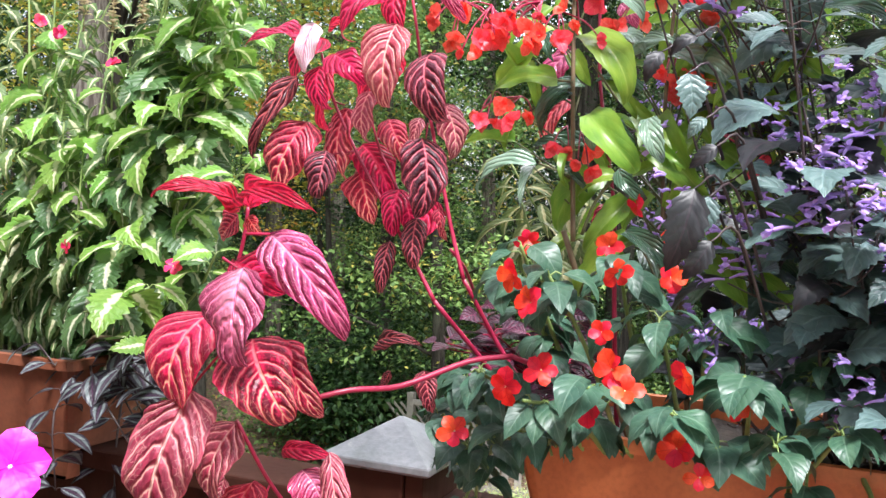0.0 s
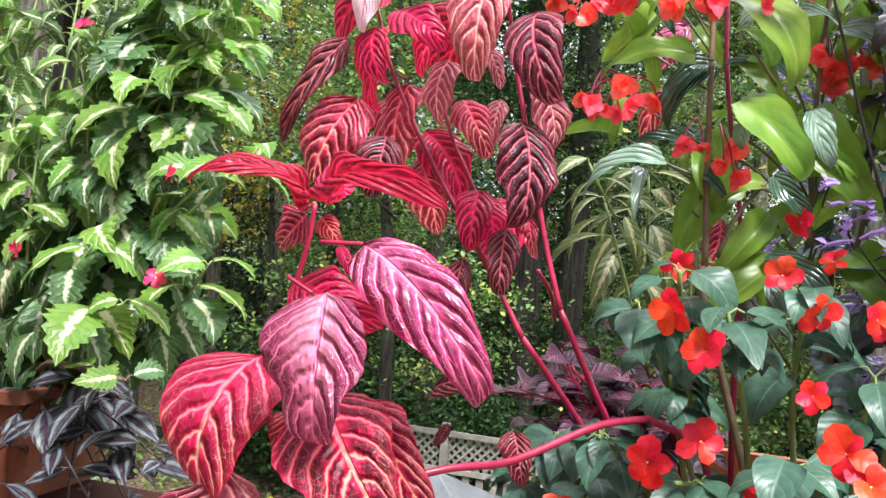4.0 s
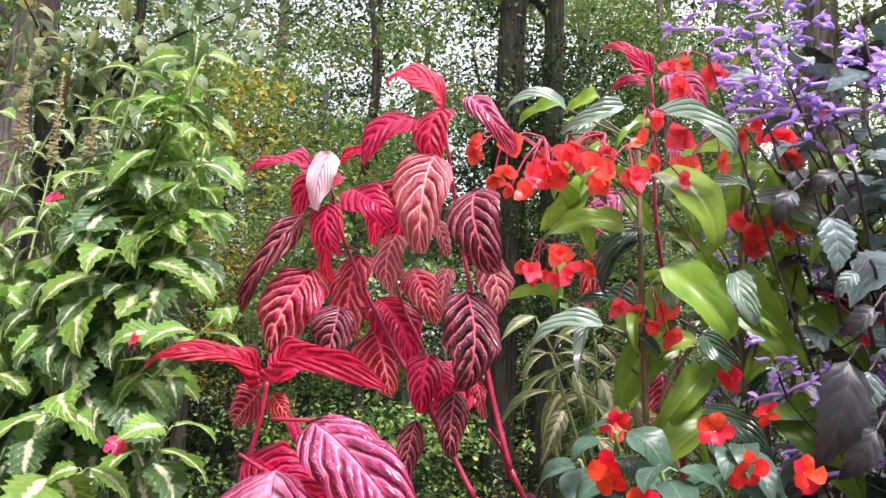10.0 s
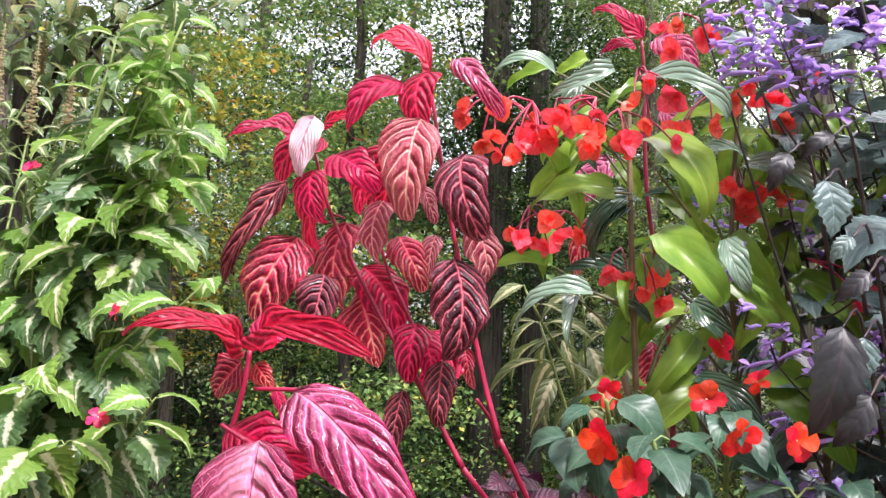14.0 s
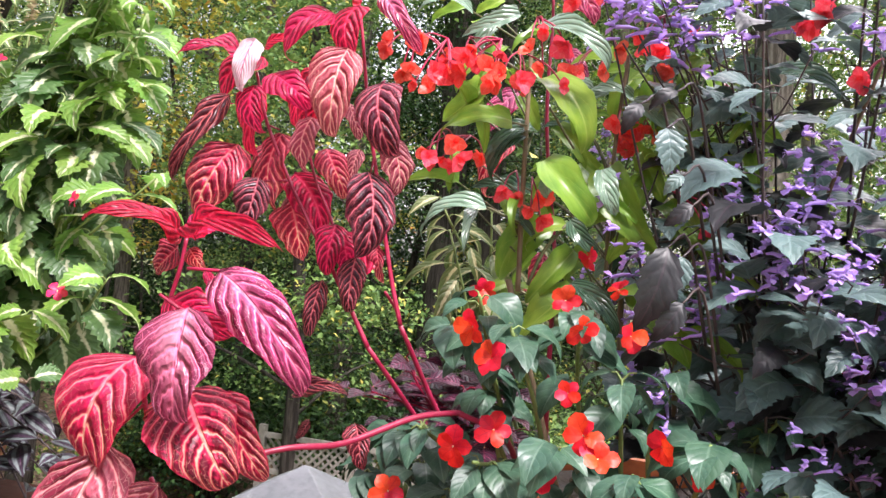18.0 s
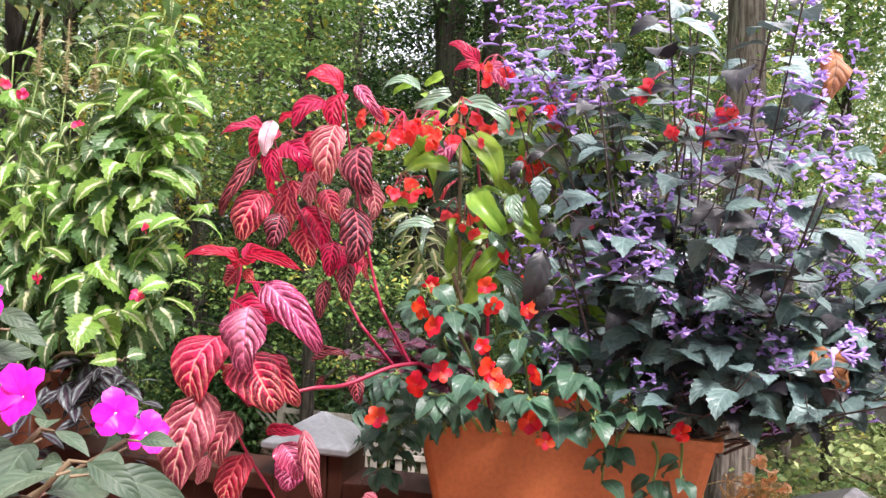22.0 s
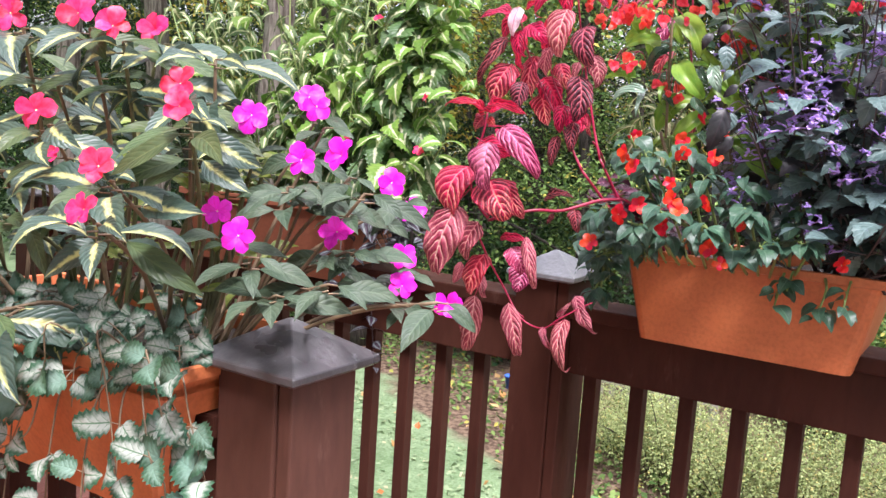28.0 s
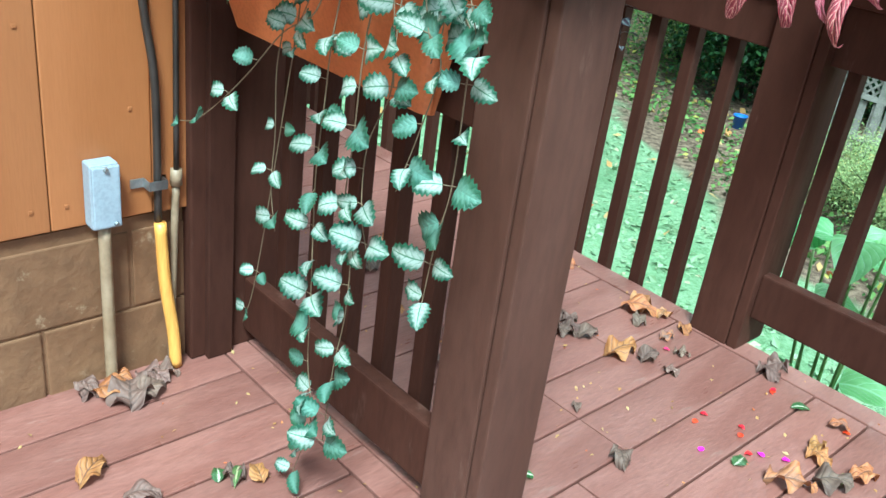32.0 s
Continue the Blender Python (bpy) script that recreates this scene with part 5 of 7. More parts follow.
def begonia_cluster(at, count):
    at = Vector(at)
    bm = bmesh.new()
    heads = []
    for i in range(max(2, round(count * 0.75))):
        off = Vector((brng.gauss(0, 0.024), brng.gauss(-0.004, 0.012), brng.gauss(-0.004, 0.012)))
        heads.append(at + off)
        tube(bm, curve_points([at + Vector((0.0, 0.02, 0.035)), at + off * 0.6 + Vector((0, 0.008, 0.022)), at + off], 4), 0.0012, 0.001, 5)
    bmesh.ops.transform(bm, matrix=B_ORIGIN, verts=bm.verts)
    c = part("inflorescence", bm, red_stem, begonia, "hanging cluster of orange-red begonia flowers", True)
    for h in heads:
        share("blossom", brng.choice(BEGONIA_BLOSSOMS), c, B_ORIGIN @ facing(h, (brng.uniform(-1.0, 1.0), -0.8, brng.uniform(-1.1, 0.1)), brng.uniform(0.65, 1.15), brng.uniform(0, 6)))


# leaves
begonia_leaf((-0.290, 1.370, 1.744), (-0.204, 1.370, 1.698), 0.5, 1)
begonia_leaf((-0.315, 1.390, 1.767), (-0.386, 1.390, 1.738), 0.4, 1)
begonia_leaf((-0.397, 1.470, 1.797), (-0.450, 1.470, 1.773), 0.5, 0)
begonia_leaf((-0.359, 1.500, 1.818), (-0.397, 1.500, 1.798), 0.7, 0)
begonia_leaf((-0.363, 1.450, 1.729), (-0.399, 1.450, 1.678), 0.55, 0)
begonia_leaf((-0.359, 1.440, 1.690), (-0.413, 1.440, 1.641), 0.6, 0)
begonia_leaf((-0.314, 1.400, 1.639), (-0.404, 1.400, 1.616), 0.42, 0)
begonia_leaf((-0.276, 1.390, 1.692), (-0.224, 1.390, 1.605), 0.62, 0)
begonia_leaf((-0.303, 1.420, 1.626), (-0.332, 1.420, 1.564), 0.6, 2)
begonia_leaf((-0.269, 1.390, 1.593), (-0.206, 1.390, 1.523), 0.7, 0)
begonia_leaf((-0.203, 1.420, 1.590), (-0.180, 1.420, 1.536), 0.7, 1)
begonia_leaf((-0.233, 1.410, 1.526), (-0.197, 1.410, 1.491), 0.55, 2)
begonia_leaf((-0.272, 1.450, 1.527), (-0.319, 1.450, 1.444), 0.62, 0)
begonia_leaf((-0.239, 1.430, 1.520), (-0.284, 1.430, 1.485), 0.65, 0)
begonia_leaf((-0.331, 1.380, 1.531), (-0.408, 1.380, 1.488), 0.42, 1)
begonia_leaf((-0.261, 1.400, 1.573), (-0.263, 1.400, 1.548), 0.9, 1)
begonia_leaf((-0.243, 1.470, 1.640), (-0.280, 1.470, 1.679), 0.6, 0)
begonia_leaf((-0.250, 1.480, 1.713), (-0.274, 1.480, 1.674), 0.7, 1)
begonia_leaf((-0.190, 1.470, 1.721), (-0.232, 1.470, 1.710), 0.5, 0)
begonia_leaf((-0.148, 1.500, 1.715), (-0.184, 1.500, 1.651), 0.6, 0)
begonia_leaf((-0.184, 1.500, 1.716), (-0.137, 1.500, 1.695), 0.55, 0)
begonia_leaf((-0.161, 1.500, 1.626), (-0.127, 1.500, 1.564), 0.6, 0)
begonia_leaf((-0.118, 1.520, 1.699), (-0.142, 1.520, 1.642), 0.6, 0)
begonia_leaf((-0.156, 1.500, 1.527), (-0.191, 1.500, 1.477), 0.6, 0)
begonia_leaf((-0.208, 1.500, 1.501), (-0.244, 1.500, 1.450), 0.6, 0)
begonia_leaf((-0.151, 1.480, 1.574), (-0.180, 1.480, 1.525), 0.6, 0)
begonia_leaf((-0.390, 1.470, 1.779), (-0.363, 1.470, 1.741), 0.6, 0)
begonia_leaf((-0.318, 1.480, 1.688), (-0.293, 1.480, 1.642), 0.6, 0)
begonia_leaf((-0.214, 1.500, 1.600), (-0.244, 1.500, 1.632), 0.5, 0)
begonia_stem([(-0.290, 1.420, 1.434), (-0.294, 1.420, 1.518), (-0.298, 1.420, 1.608), (-0.301, 1.420, 1.700), (-0.302, 1.420, 1.744)], 0.005, 0.003)
begonia_stem([(-0.279, 1.420, 1.443), (-0.264, 1.420, 1.484), (-0.239, 1.420, 1.520)], 0.0035, 0.0025)
begonia_stem([(-0.191, 1.500, 1.465), (-0.195, 1.500, 1.550), (-0.195, 1.500, 1.639), (-0.189, 1.500, 1.749)], 0.0045, 0.003)
begonia_stem([(-0.296, 1.410, 1.636), (-0.317, 1.410, 1.639)], 0.002, 0.002)
begonia_stem([(-0.292, 1.400, 1.517), (-0.334, 1.400, 1.532)], 0.0022, 0.002)
begonia_stem([(-0.297, 1.380, 1.690), (-0.350, 1.380, 1.716), (-0.422, 1.380, 1.712)], 0.0022, 0.0015)
begonia_stem([(-0.270, 1.400, 1.658), (-0.236, 1.400, 1.610)], 0.002, 0.002)
begonia_stem([(-0.148, 1.550, 1.429), (-0.135, 1.550, 1.530), (-0.145, 1.550, 1.693)], 0.0045, 0.003)
for b_, t_, w_, k_ in (((-0.20, 1.48, 1.60), (-0.13, 1.46, 1.50), 0.75, 0), ((-0.13, 1.50, 1.56), (-0.06, 1.48, 1.47), 0.75, 0), ((-0.10, 1.52, 1.62), (-0.03, 1.50, 1.60), 0.6, 1), ((-0.15, 1.50, 1.46), (-0.08, 1.47, 1.36), 0.75, 0),
                       ((-0.22, 1.46, 1.44), (-0.29, 1.44, 1.36), 0.75, 0), ((-0.06, 1.52, 1.70), (0.01, 1.50, 1.64), 0.65, 0), ((-0.10, 1.50, 1.44), (-0.02, 1.48, 1.40), 0.6, 2), ((-0.18, 1.47, 1.68), (-0.10, 1.45, 1.62), 0.65, 1)):
    begonia_leaf(b_, t_, w_ * 0.72, k_)
grow = random.Random(77)
for i in range(62):
    b_ = Vector((grow.uniform(-0.33, 0.03), grow.uniform(1.44, 1.60), grow.uniform(1.40, 1.76)))
    w_ = Vector((grow.uniform(-1, 1), grow.uniform(-0.5, 0.1), grow.uniform(-1.1, 0.1))).normalized() * grow.uniform(0.05, 0.095)
    root = Vector((-0.19 if b_.x < -0.12 else -0.10, 1.52, max(1.25, b_.z - 0.09)))
    begonia_stem([tuple(root), tuple(root.lerp(b_, 0.5) + Vector((0, 0, 0.015))), tuple(b_)], 0.0022, 0.0016)
    begonia_leaf(tuple(b_), tuple(b_ + w_), grow.uniform(0.34, 0.52), grow.choice((0, 0, 0, 1, 2)))
for i in range(16):
    b_ = Vector((grow.uniform(-0.40, -0.28), grow.uniform(1.43, 1.48), grow.uniform(1.52, 1.80)))
    w_ = Vector((grow.uniform(-1, 0.3), grow.uniform(-0.5, 0.1), grow.uniform(-0.8, 0.2))).normalized() * grow.uniform(0.05, 0.08)
    begonia_stem([(-0.300, 1.43, max(1.44, b_.z - 0.05)), tuple(b_)], 0.002, 0.0014)
    begonia_leaf(tuple(b_), tuple(b_ + w_), grow.uniform(0.34, 0.5), grow.choice((0, 0, 0, 1, 2)))
begonia_cluster((-0.439, 1.360, 1.705), 9)
begonia_cluster((-0.399, 1.360, 1.697), 10)
begonia_cluster((-0.374, 1.370, 1.702), 4)
begonia_cluster((-0.332, 1.360, 1.698), 11)
begonia_cluster((-0.309, 1.360, 1.685), 6)
begonia_cluster((-0.288, 1.340, 1.720), 6)
begonia_cluster((-0.249, 1.440, 1.814), 6)
begonia_cluster((-0.407, 1.400, 1.592), 6)
begonia_cluster((-0.368, 1.400, 1.586), 6)
begonia_cluster((-0.310, 1.420, 1.549), 3)
begonia_cluster((-0.256, 1.420, 1.548), 2)
begonia_cluster((-0.150, 1.500, 1.773), 7)
begonia_cluster((-0.220, 1.450, 1.723), 5)
begonia_cluster((-0.190, 1.500, 1.655), 6)
begonia_cluster((-0.161, 1.500, 1.638), 5)
begonia_cluster((-0.066, 1.500, 1.687), 5)
begonia_cluster((-0.286, 1.400, 1.540), 3)
begonia_cluster((-0.121, 1.450, 1.542), 2)
begonia_cluster((0.055, 1.400, 1.775), 5)
begonia_cluster((0.105, 1.400, 1.705), 7)
begonia_cluster((0.150, 1.400, 1.735), 6)
begonia_stem([(-0.02, 1.56, 1.20), (0.04, 1.50, 1.50), (0.10, 1.43, 1.74)], 0.0045, 0.003)
begonia_stem([(-0.22, 1.5, 1.16), (-0.26, 1.46, 1.30), (-0.303, 1.42, 1.447)], 0.006, 0.005)
begonia_stem([(-0.15, 1.55, 1.16), (-0.16, 1.52, 1.30), (-0.17, 1.50, 1.44)], 0.006, 0.005)
begonia_stem([(-0.08, 1.58, 1.16), (-0.09, 1.56, 1.30), (-0.10, 1.55, 1.42)], 0.006, 0.005)


# ---- flowers with five petals ----
def five_petals(plant, origin, kind, at, size, way, label):
    """A flat flower: an eye and five single petals."""
    bm = bmesh.new()
    bmesh.ops.create_uvsphere(bm, u_segments=8, v_segments=5, radius=0.08)
    bmesh.ops.transform(bm, matrix=origin @ facing(at, way, size), verts=bm.verts)
    fl = part("flower", bm, eye_mat, plant, label, True)
    spin = brng.uniform(0, 6)
    base = facing(at, way, size)
    for i in range(5):
        m = Matrix.Rotation(spin + 6.283 * i / 5 + brng.uniform(-0.1, 0.1), 4, "Z") @ Matrix.Rotation(brng.uniform(-0.55, 0.25), 4, "Y") @ Matrix.Rotation(brng.uniform(-0.35, 0.35), 4, "X") @ Matrix.Translation((0, 0, 0.012 * i))
        share("petal", brng.choice(PETALS[kind]), fl, origin @ base @ m @ Matrix.Diagonal((*[brng.uniform(0.85, 1.12)] * 3, 1)))
    return fl


def clump(plant, origin, meshes, centres, count, size, spread, material, stem_from, seed, up_bias=0.6, flat=0.7, hang=0.35, label=""):
    """Leaves on thin stalks gathered round several heads; returns nothing."""
    rng = random.Random(seed)
    for c in centres:
        c = Vector(c)
        bm = bmesh.new()
        root = Vector(stem_from(c))
        mid = root.lerp(c, 0.55) + Vector((rng.uniform(-0.02, 0.02), rng.uniform(-0.02, 0.02), 0.02))
        tube(bm, curve_points([root, mid, c], 5), 0.0035, 0.002, 6, 0.1)
        for i in range(count):
            a = 2.4 * i + rng.uniform(-0.4, 0.4)
            out = Vector((math.cos(a), math.sin(a), 0))
            start = c.lerp(mid, rng.random() ** 1.5 * 0.8)
            base = start + out * spread * rng.uniform(0.1, 0.5) + Vector((0, 0, rng.uniform(-0.005, 0.012)))
            way = out + Vector((0, 0, rng.uniform(-hang - 0.35, 0.45 - hang)))
            s = size * rng.uniform(0.65, 1.2)
            tip = base + way.normalized() * s
            tube(bm, [start, start.lerp(base, 0.5) + Vector((0, 0, 0.004)), base], 0.0012, 0.0009, 4, cap=False)
            up = Vector((rng.uniform(-0.3, 0.3), rng.uniform(-0.6, 0.1), up_bias + 0.4))
            share("leaf", rng.choice(meshes), plant, origin @ aim(base, tip, up, rng.uniform(0.85, 1.15)))
        bmesh.ops.transform(bm, matrix=origin, verts=bm.verts)
        part("stem", bm, material, plant, label, True)


# ---- red impatiens in the same trough ----
imp_mat = leaf_mat("blue_green_leaf", (0.036, 0.092, 0.058), (0.07, 0.145, 0.088), vein=(0.11, 0.19, 0.13), veins=6, vein_width=0.025, rough=0.40, translucent=0.2, spec=0.5, puff=0.12)
IMP_LEAVES = leaf_set("leaf", imp_mat, 4, "ovate", 0.74, nu=9, nv=3, fold=0.22, droop=0.6, ruffle=0.05)
impatiens = thing("impatiens_plant", "bushy impatiens with scarlet flowers spilling over a planter", "plant", (-0.15, 1.5, 1.15))
I_ORIGIN = Matrix.Translation(impatiens.location).inverted()
irng = random.Random(8)


def red_flower(at):
    five_petals(impatiens, I_ORIGIN, "red", at, irng.uniform(0.016, 0.022), (irng.uniform(-0.8, 0.8), -1, irng.uniform(-0.4, 0.8)), "scarlet five-petalled flower")


red_flower((-0.305, 1.280, 1.436))
red_flower((-0.299, 1.220, 1.399))
red_flower((-0.272, 1.200, 1.372))
red_flower((-0.220, 1.320, 1.432))
red_flower((-0.194, 1.250, 1.406))
red_flower((-0.205, 1.400, 1.482))
red_flower((-0.147, 1.300, 1.402))
red_flower((-0.171, 1.450, 1.447))
red_flower((-0.197, 1.200, 1.348))
red_flower((-0.175, 1.160, 1.317))
red_flower((-0.160, 1.150, 1.299))
red_flower((-0.105, 1.150, 1.319))
red_flower((-0.314, 1.250, 1.271))
red_flower((-0.274, 1.250, 1.294))
red_flower((-0.219, 1.250, 1.259))
red_flower((-0.126, 1.270, 1.222))
red_flower((-0.102, 1.270, 1.195))
red_flower((-0.395, 1.300, 1.200))
red_flower((0.106, 1.350, 1.213))
red_flower((-0.061, 1.250, 1.277))
heads = [(-0.34, 1.30, 1.40), (-0.30, 1.24, 1.43), (-0.26, 1.22, 1.40), (-0.20, 1.28, 1.42), (-0.15, 1.26, 1.36), (-0.36, 1.28, 1.28), (-0.29, 1.24, 1.26), (-0.21, 1.20, 1.29), (-0.13, 1.22, 1.27),
         (-0.06, 1.24, 1.31), (-0.03, 1.26, 1.24), (-0.09, 1.30, 1.22), (-0.24, 1.33, 1.22), (-0.38, 1.36, 1.22), (0.03, 1.32, 1.25), (-0.17, 1.34, 1.24), (-0.31, 1.36, 1.33), (-0.10, 1.36, 1.36), (0.02, 1.40, 1.32), (-0.42, 1.38, 1.25), (-0.33, 1.33, 1.20), (-0.42, 1.38, 1.15), (-0.46, 1.40, 1.19)]
clump(impatiens, I_ORIGIN, IMP_LEAVES, heads, 11, 0.050, 0.032, green_stem, lambda c: (c.x * 0.75 - 0.03, 1.48, 1.15), 5, 0.5, 0.7, 0.95)
drops = [(-0.43, 1.42, 1.06), (-0.40, 1.42, 1.10), (-0.45, 1.46, 1.12), (-0.47, 1.50, 1.10), (-0.42, 1.45, 1.04), (-0.38, 1.40, 1.14), (-0.02, 1.40, 1.10), (0.06, 1.41, 1.09), (0.11, 1.41, 1.12), (-0.30, 1.40, 1.16), (0.0, 1.41, 1.14)]
clump(impatiens, I_ORIGIN, IMP_LEAVES, drops, 6, 0.045, 0.02, green_stem, lambda c: (c.x, 1.47, 1.17), 6, 0.2, 0.7, 1.0)

# ---- purple flowering sage with dark leaves ----
sage_mat = leaf_mat("dark_sage_leaf", (0.078, 0.130, 0.120), (0.118, 0.182, 0.172), vein=(0.14, 0.21, 0.20), veins=5, vein_width=0.03, rough=0.40, translucent=0.12, spec=0.5, puff=0.3)
sage_dark = leaf_mat("purple_black_leaf", (0.012, 0.013, 0.015), (0.024, 0.024, 0.026), vein=(0.03, 0.022, 0.028), veins=5, vein_width=0.03, rough=0.42, translucent=0.05, puff=0.1, spec=0.35)
SAGE_LEAVES = leaf_set("leaf", sage_mat, 4, "ovate", 0.62, nu=11, nv=3, fold=0.18, droop=0.5, ruffle=0.05, teeth=7, tooth=0.20, bend=0.12) + leaf_set("leaf", sage_dark, 2, "ovate", 0.60, nu=11, nv=3, fold=0.2, droop=0.8, ruffle=0.06, teeth=7, tooth=0.20, bend=0.12)


def spike_mesh(length, seed):
    """A flower spike one unit of `length` tall: a stalk with whorls of tubular lipped florets."""
    rng = random.Random(seed)
    bm = bmesh.new()
    n = int(length / 0.019)
    for i in range(n):
        z = length * (0.06 + 0.92 * i / n)
        for k in range(rng.choice((1, 2, 2, 3))):
            a = rng.uniform(0, 6.283)
            s = rng.uniform(0.019, 0.032) * (1.0 - 0.55 * i / n)
            out = Vector((math.cos(a), math.sin(a), rng.uniform(-0.1, 0.45))).normalized()
            p0, p1 = Vector((0, 0, z)), Vector((0, 0, z)) + out * s
            tube(bm, [p0 + out * 0.003, p0.lerp(p1, 0.5) + Vector((0, 0, 0.0015)), p1], 0.0013, 0.0028, 5, cap=False)
            for j, (lift, w) in enumerate(((0.9, 0.8), (-0.8, 1.0), (0.1, 0.7))):
                way = (out + Vector((0, 0, lift)) + Vector((-out.y, out.x, 0)) * (0.7 if j == 2 else 0)).normalized()
                leaf_bm("petal", w, nu=3, nv=1, fold=0.1, droop=0.5, into=bm, m=aim(p1, p1 + way * s * 0.5, out * 0.3 + Vector((0, 0, 1)), 1.0), seed=j)
    return mesh_of("flower_spike", bm, lilac_petal)


SPIKES = [spike_mesh(l_, i) for i, l_ in enumerate((0.06, 0.09, 0.12, 0.15, 0.07))]
srng = random.Random(17)


def sage_leaf(plant, so, bm, p, out, s):
    if p.z < 1.20 + srng.uniform(0, 0.08) or (p.x < -0.13 and srng.random() < 0.7):
        return
    b = p + out * srng.uniform(0.010, 0.03) + Vector((0, 0, 0.003))
    tube(bm, [p, p.lerp(b, 0.5) + Vector((0, 0, 0.003)), b], 0.001, 0.0008, 4, cap=False)
    t = b + (out + Vector((0, 0, srng.uniform(-0.9, 0.15)))).normalized() * s
    share("leaf", srng.choice(SAGE_LEAVES[:4] if srng.random() < 0.8 else SAGE_LEAVES[4:]), plant, so @ aim(b, t, (srng.uniform(-0.5, 0.5), srng.uniform(-0.9, 0.0), 1), srng.uniform(1.0, 1.35)))


for half_, label, n_stems in ((0, "tall lilac-flowered sage with glossy dark leaves", 18), (1, "lilac-flowered sage with blackish leaves, arching past the planter", 18), (2, "low leafy sage leaning out over the planter's front", 16)):
    sage = thing("sage_plant", label, "plant", (0.1, 1.6, 1.15), "flowering sages")
    so = Matrix.Translation(sage.location).inverted()
    for i in range(n_stems):
        u = (i + 0.5 * half_) / n_stems
        base = Vector((0.02 + 0.17 * srng.random(), srng.uniform(1.48, 1.70), 1.15))
        top = Vector((-0.25 + 0.88 * u + srng.uniform(-0.04, 0.04), srng.uniform(1.22 if u > 0.2 else 1.42, 1.70), 0.0))
        top.z = 1.46 + 0.54 * (1 - 1.5 * abs(u - 0.36) ** 1.7) * srng.choice((srng.uniform(0.15, 0.7), srng.uniform(0.75, 1.03)))
        if half_ == 0 and i < 6:
            top = Vector((-0.23 + 0.036 * i, 1.42 + 0.02 * (i % 4), 1.83 + 0.03 * (i % 3) + 0.006 * i))
        if half_ == 2:
            top = Vector((-0.08 + 0.55 * u + srng.uniform(-0.03, 0.03), srng.uniform(1.14, 1.40), srng.uniform(1.40, 1.80)))
        if half_ == 2 and i % 4 == 3:
            top = Vector((srng.uniform(0.28, 0.44), srng.uniform(1.40, 1.55), srng.uniform(1.30, 1.42)))
        elif i % 5 == 3:
            top.z = srng.uniform(1.28, 1.45)
        mid = base.lerp(top, 0.45) + Vector(((top.x - base.x) * 0.14, srng.uniform(-0.08, 0.05), -0.04 + 0.05 * srng.random()))
        line = curve_points([base, mid, top], 8)
        bm = tube(bmesh.new(), line, 0.003, 0.0012, 6)
        n = len(line)
        for k in range(3, n - 1):
            a = k * 1.57 + srng.uniform(-0.6, 0.6)
            for side in (0, math.pi):
                if srng.random() < (0.40 if half_ == 2 else 0.30):
                    continue
                out = Vector((math.cos(a + side), math.sin(a + side) - 0.2, 0))
                if srng.random() < (0.48 if k > 0.40 * n else 0.28) and k < n - 3:
                    q = line[k] + Vector((out.x * srng.uniform(0.05, 0.11), out.y * srng.uniform(0.05, 0.10) - 0.02, srng.uniform(0.0, 0.09)))
                    tube(bm, curve_points([line[k], line[k].lerp(q, 0.5) + Vector((0, 0, -0.01)), q], 3), 0.0014, 0.0009, 4)
                    for j in range(3 if k < 0.5 * n else 1):
                        w = srng.uniform(0, 6.283)
                        sage_leaf(sage, so, bm, line[k].lerp(q, 0.45 + 0.27 * j), Vector((math.cos(w), math.sin(w) - 0.3, 0)), srng.uniform(0.050, 0.085))
                    if k > 0.30 * n and srng.random() < 0.5:
                        share("flower_spike", SPIKES[srng.choice((0, 1, 4, 1, 2))], sage, so @ facing(q, (srng.uniform(-0.4, 0.4), srng.uniform(-0.4, 0.2), 1), srng.uniform(0.75, 1.05)))
                else:
                    sage_leaf(sage, so, bm, line[k], out, srng.uniform(0.060, 0.100) * (1.08 - 0.30 * k / n))
        bmesh.ops.transform(bm, matrix=so, verts=bm.verts)
        part("stem", bm, dark_stem, sage, smooth=True)
        if half_ == 2 and (i % 4 == 3 or srng.random() < 0.5):
            continue
        share("flower_spike", SPIKES[srng.choice((1, 2, 2, 3, 3))], sage, so @ facing(top, (line[-1] - line[-4]).normalized() + Vector((0, 0, 0.7)), srng.uniform(0.9, 1.15)))

for x, z in ((-0.192, 1.836), (-0.153, 1.845), (-0.127, 1.801), (-0.100, 1.840), (-0.165, 1.773), (-0.112, 1.758), (-0.081, 1.791), (-0.192, 1.793), (-0.148, 1.814), (-0.06, 1.85), (-0.03, 1.80)):
    top = Vector((x, 1.40 + srng.uniform(-0.03, 0.05), z - 0.05))
    line = curve_points([Vector((0.02, 1.56, 1.30)), Vector((x * 0.5 + 0.02, 1.50, 1.58)), top], 8)
    bm = tube(bmesh.new(), line, 0.0024, 0.0011, 5)
    for k in range(6, len(line), 2):
        w = srng.uniform(0, 6.283)
        sage_leaf(sage, so, bm, line[k], Vector((math.cos(w), math.sin(w) - 0.3, 0)), srng.uniform(0.035, 0.062))
    bmesh.ops.transform(bm, matrix=so, verts=bm.verts)
    part("stem", bm, dark_stem, sage, smooth=True)
    share("flower_spike", srng.choice(SPIKES[:3]), sage, so @ facing(top, (srng.uniform(-0.2, 0.2), srng.uniform(-0.3, 0.1), 1), srng.uniform(0.9, 1.15)))

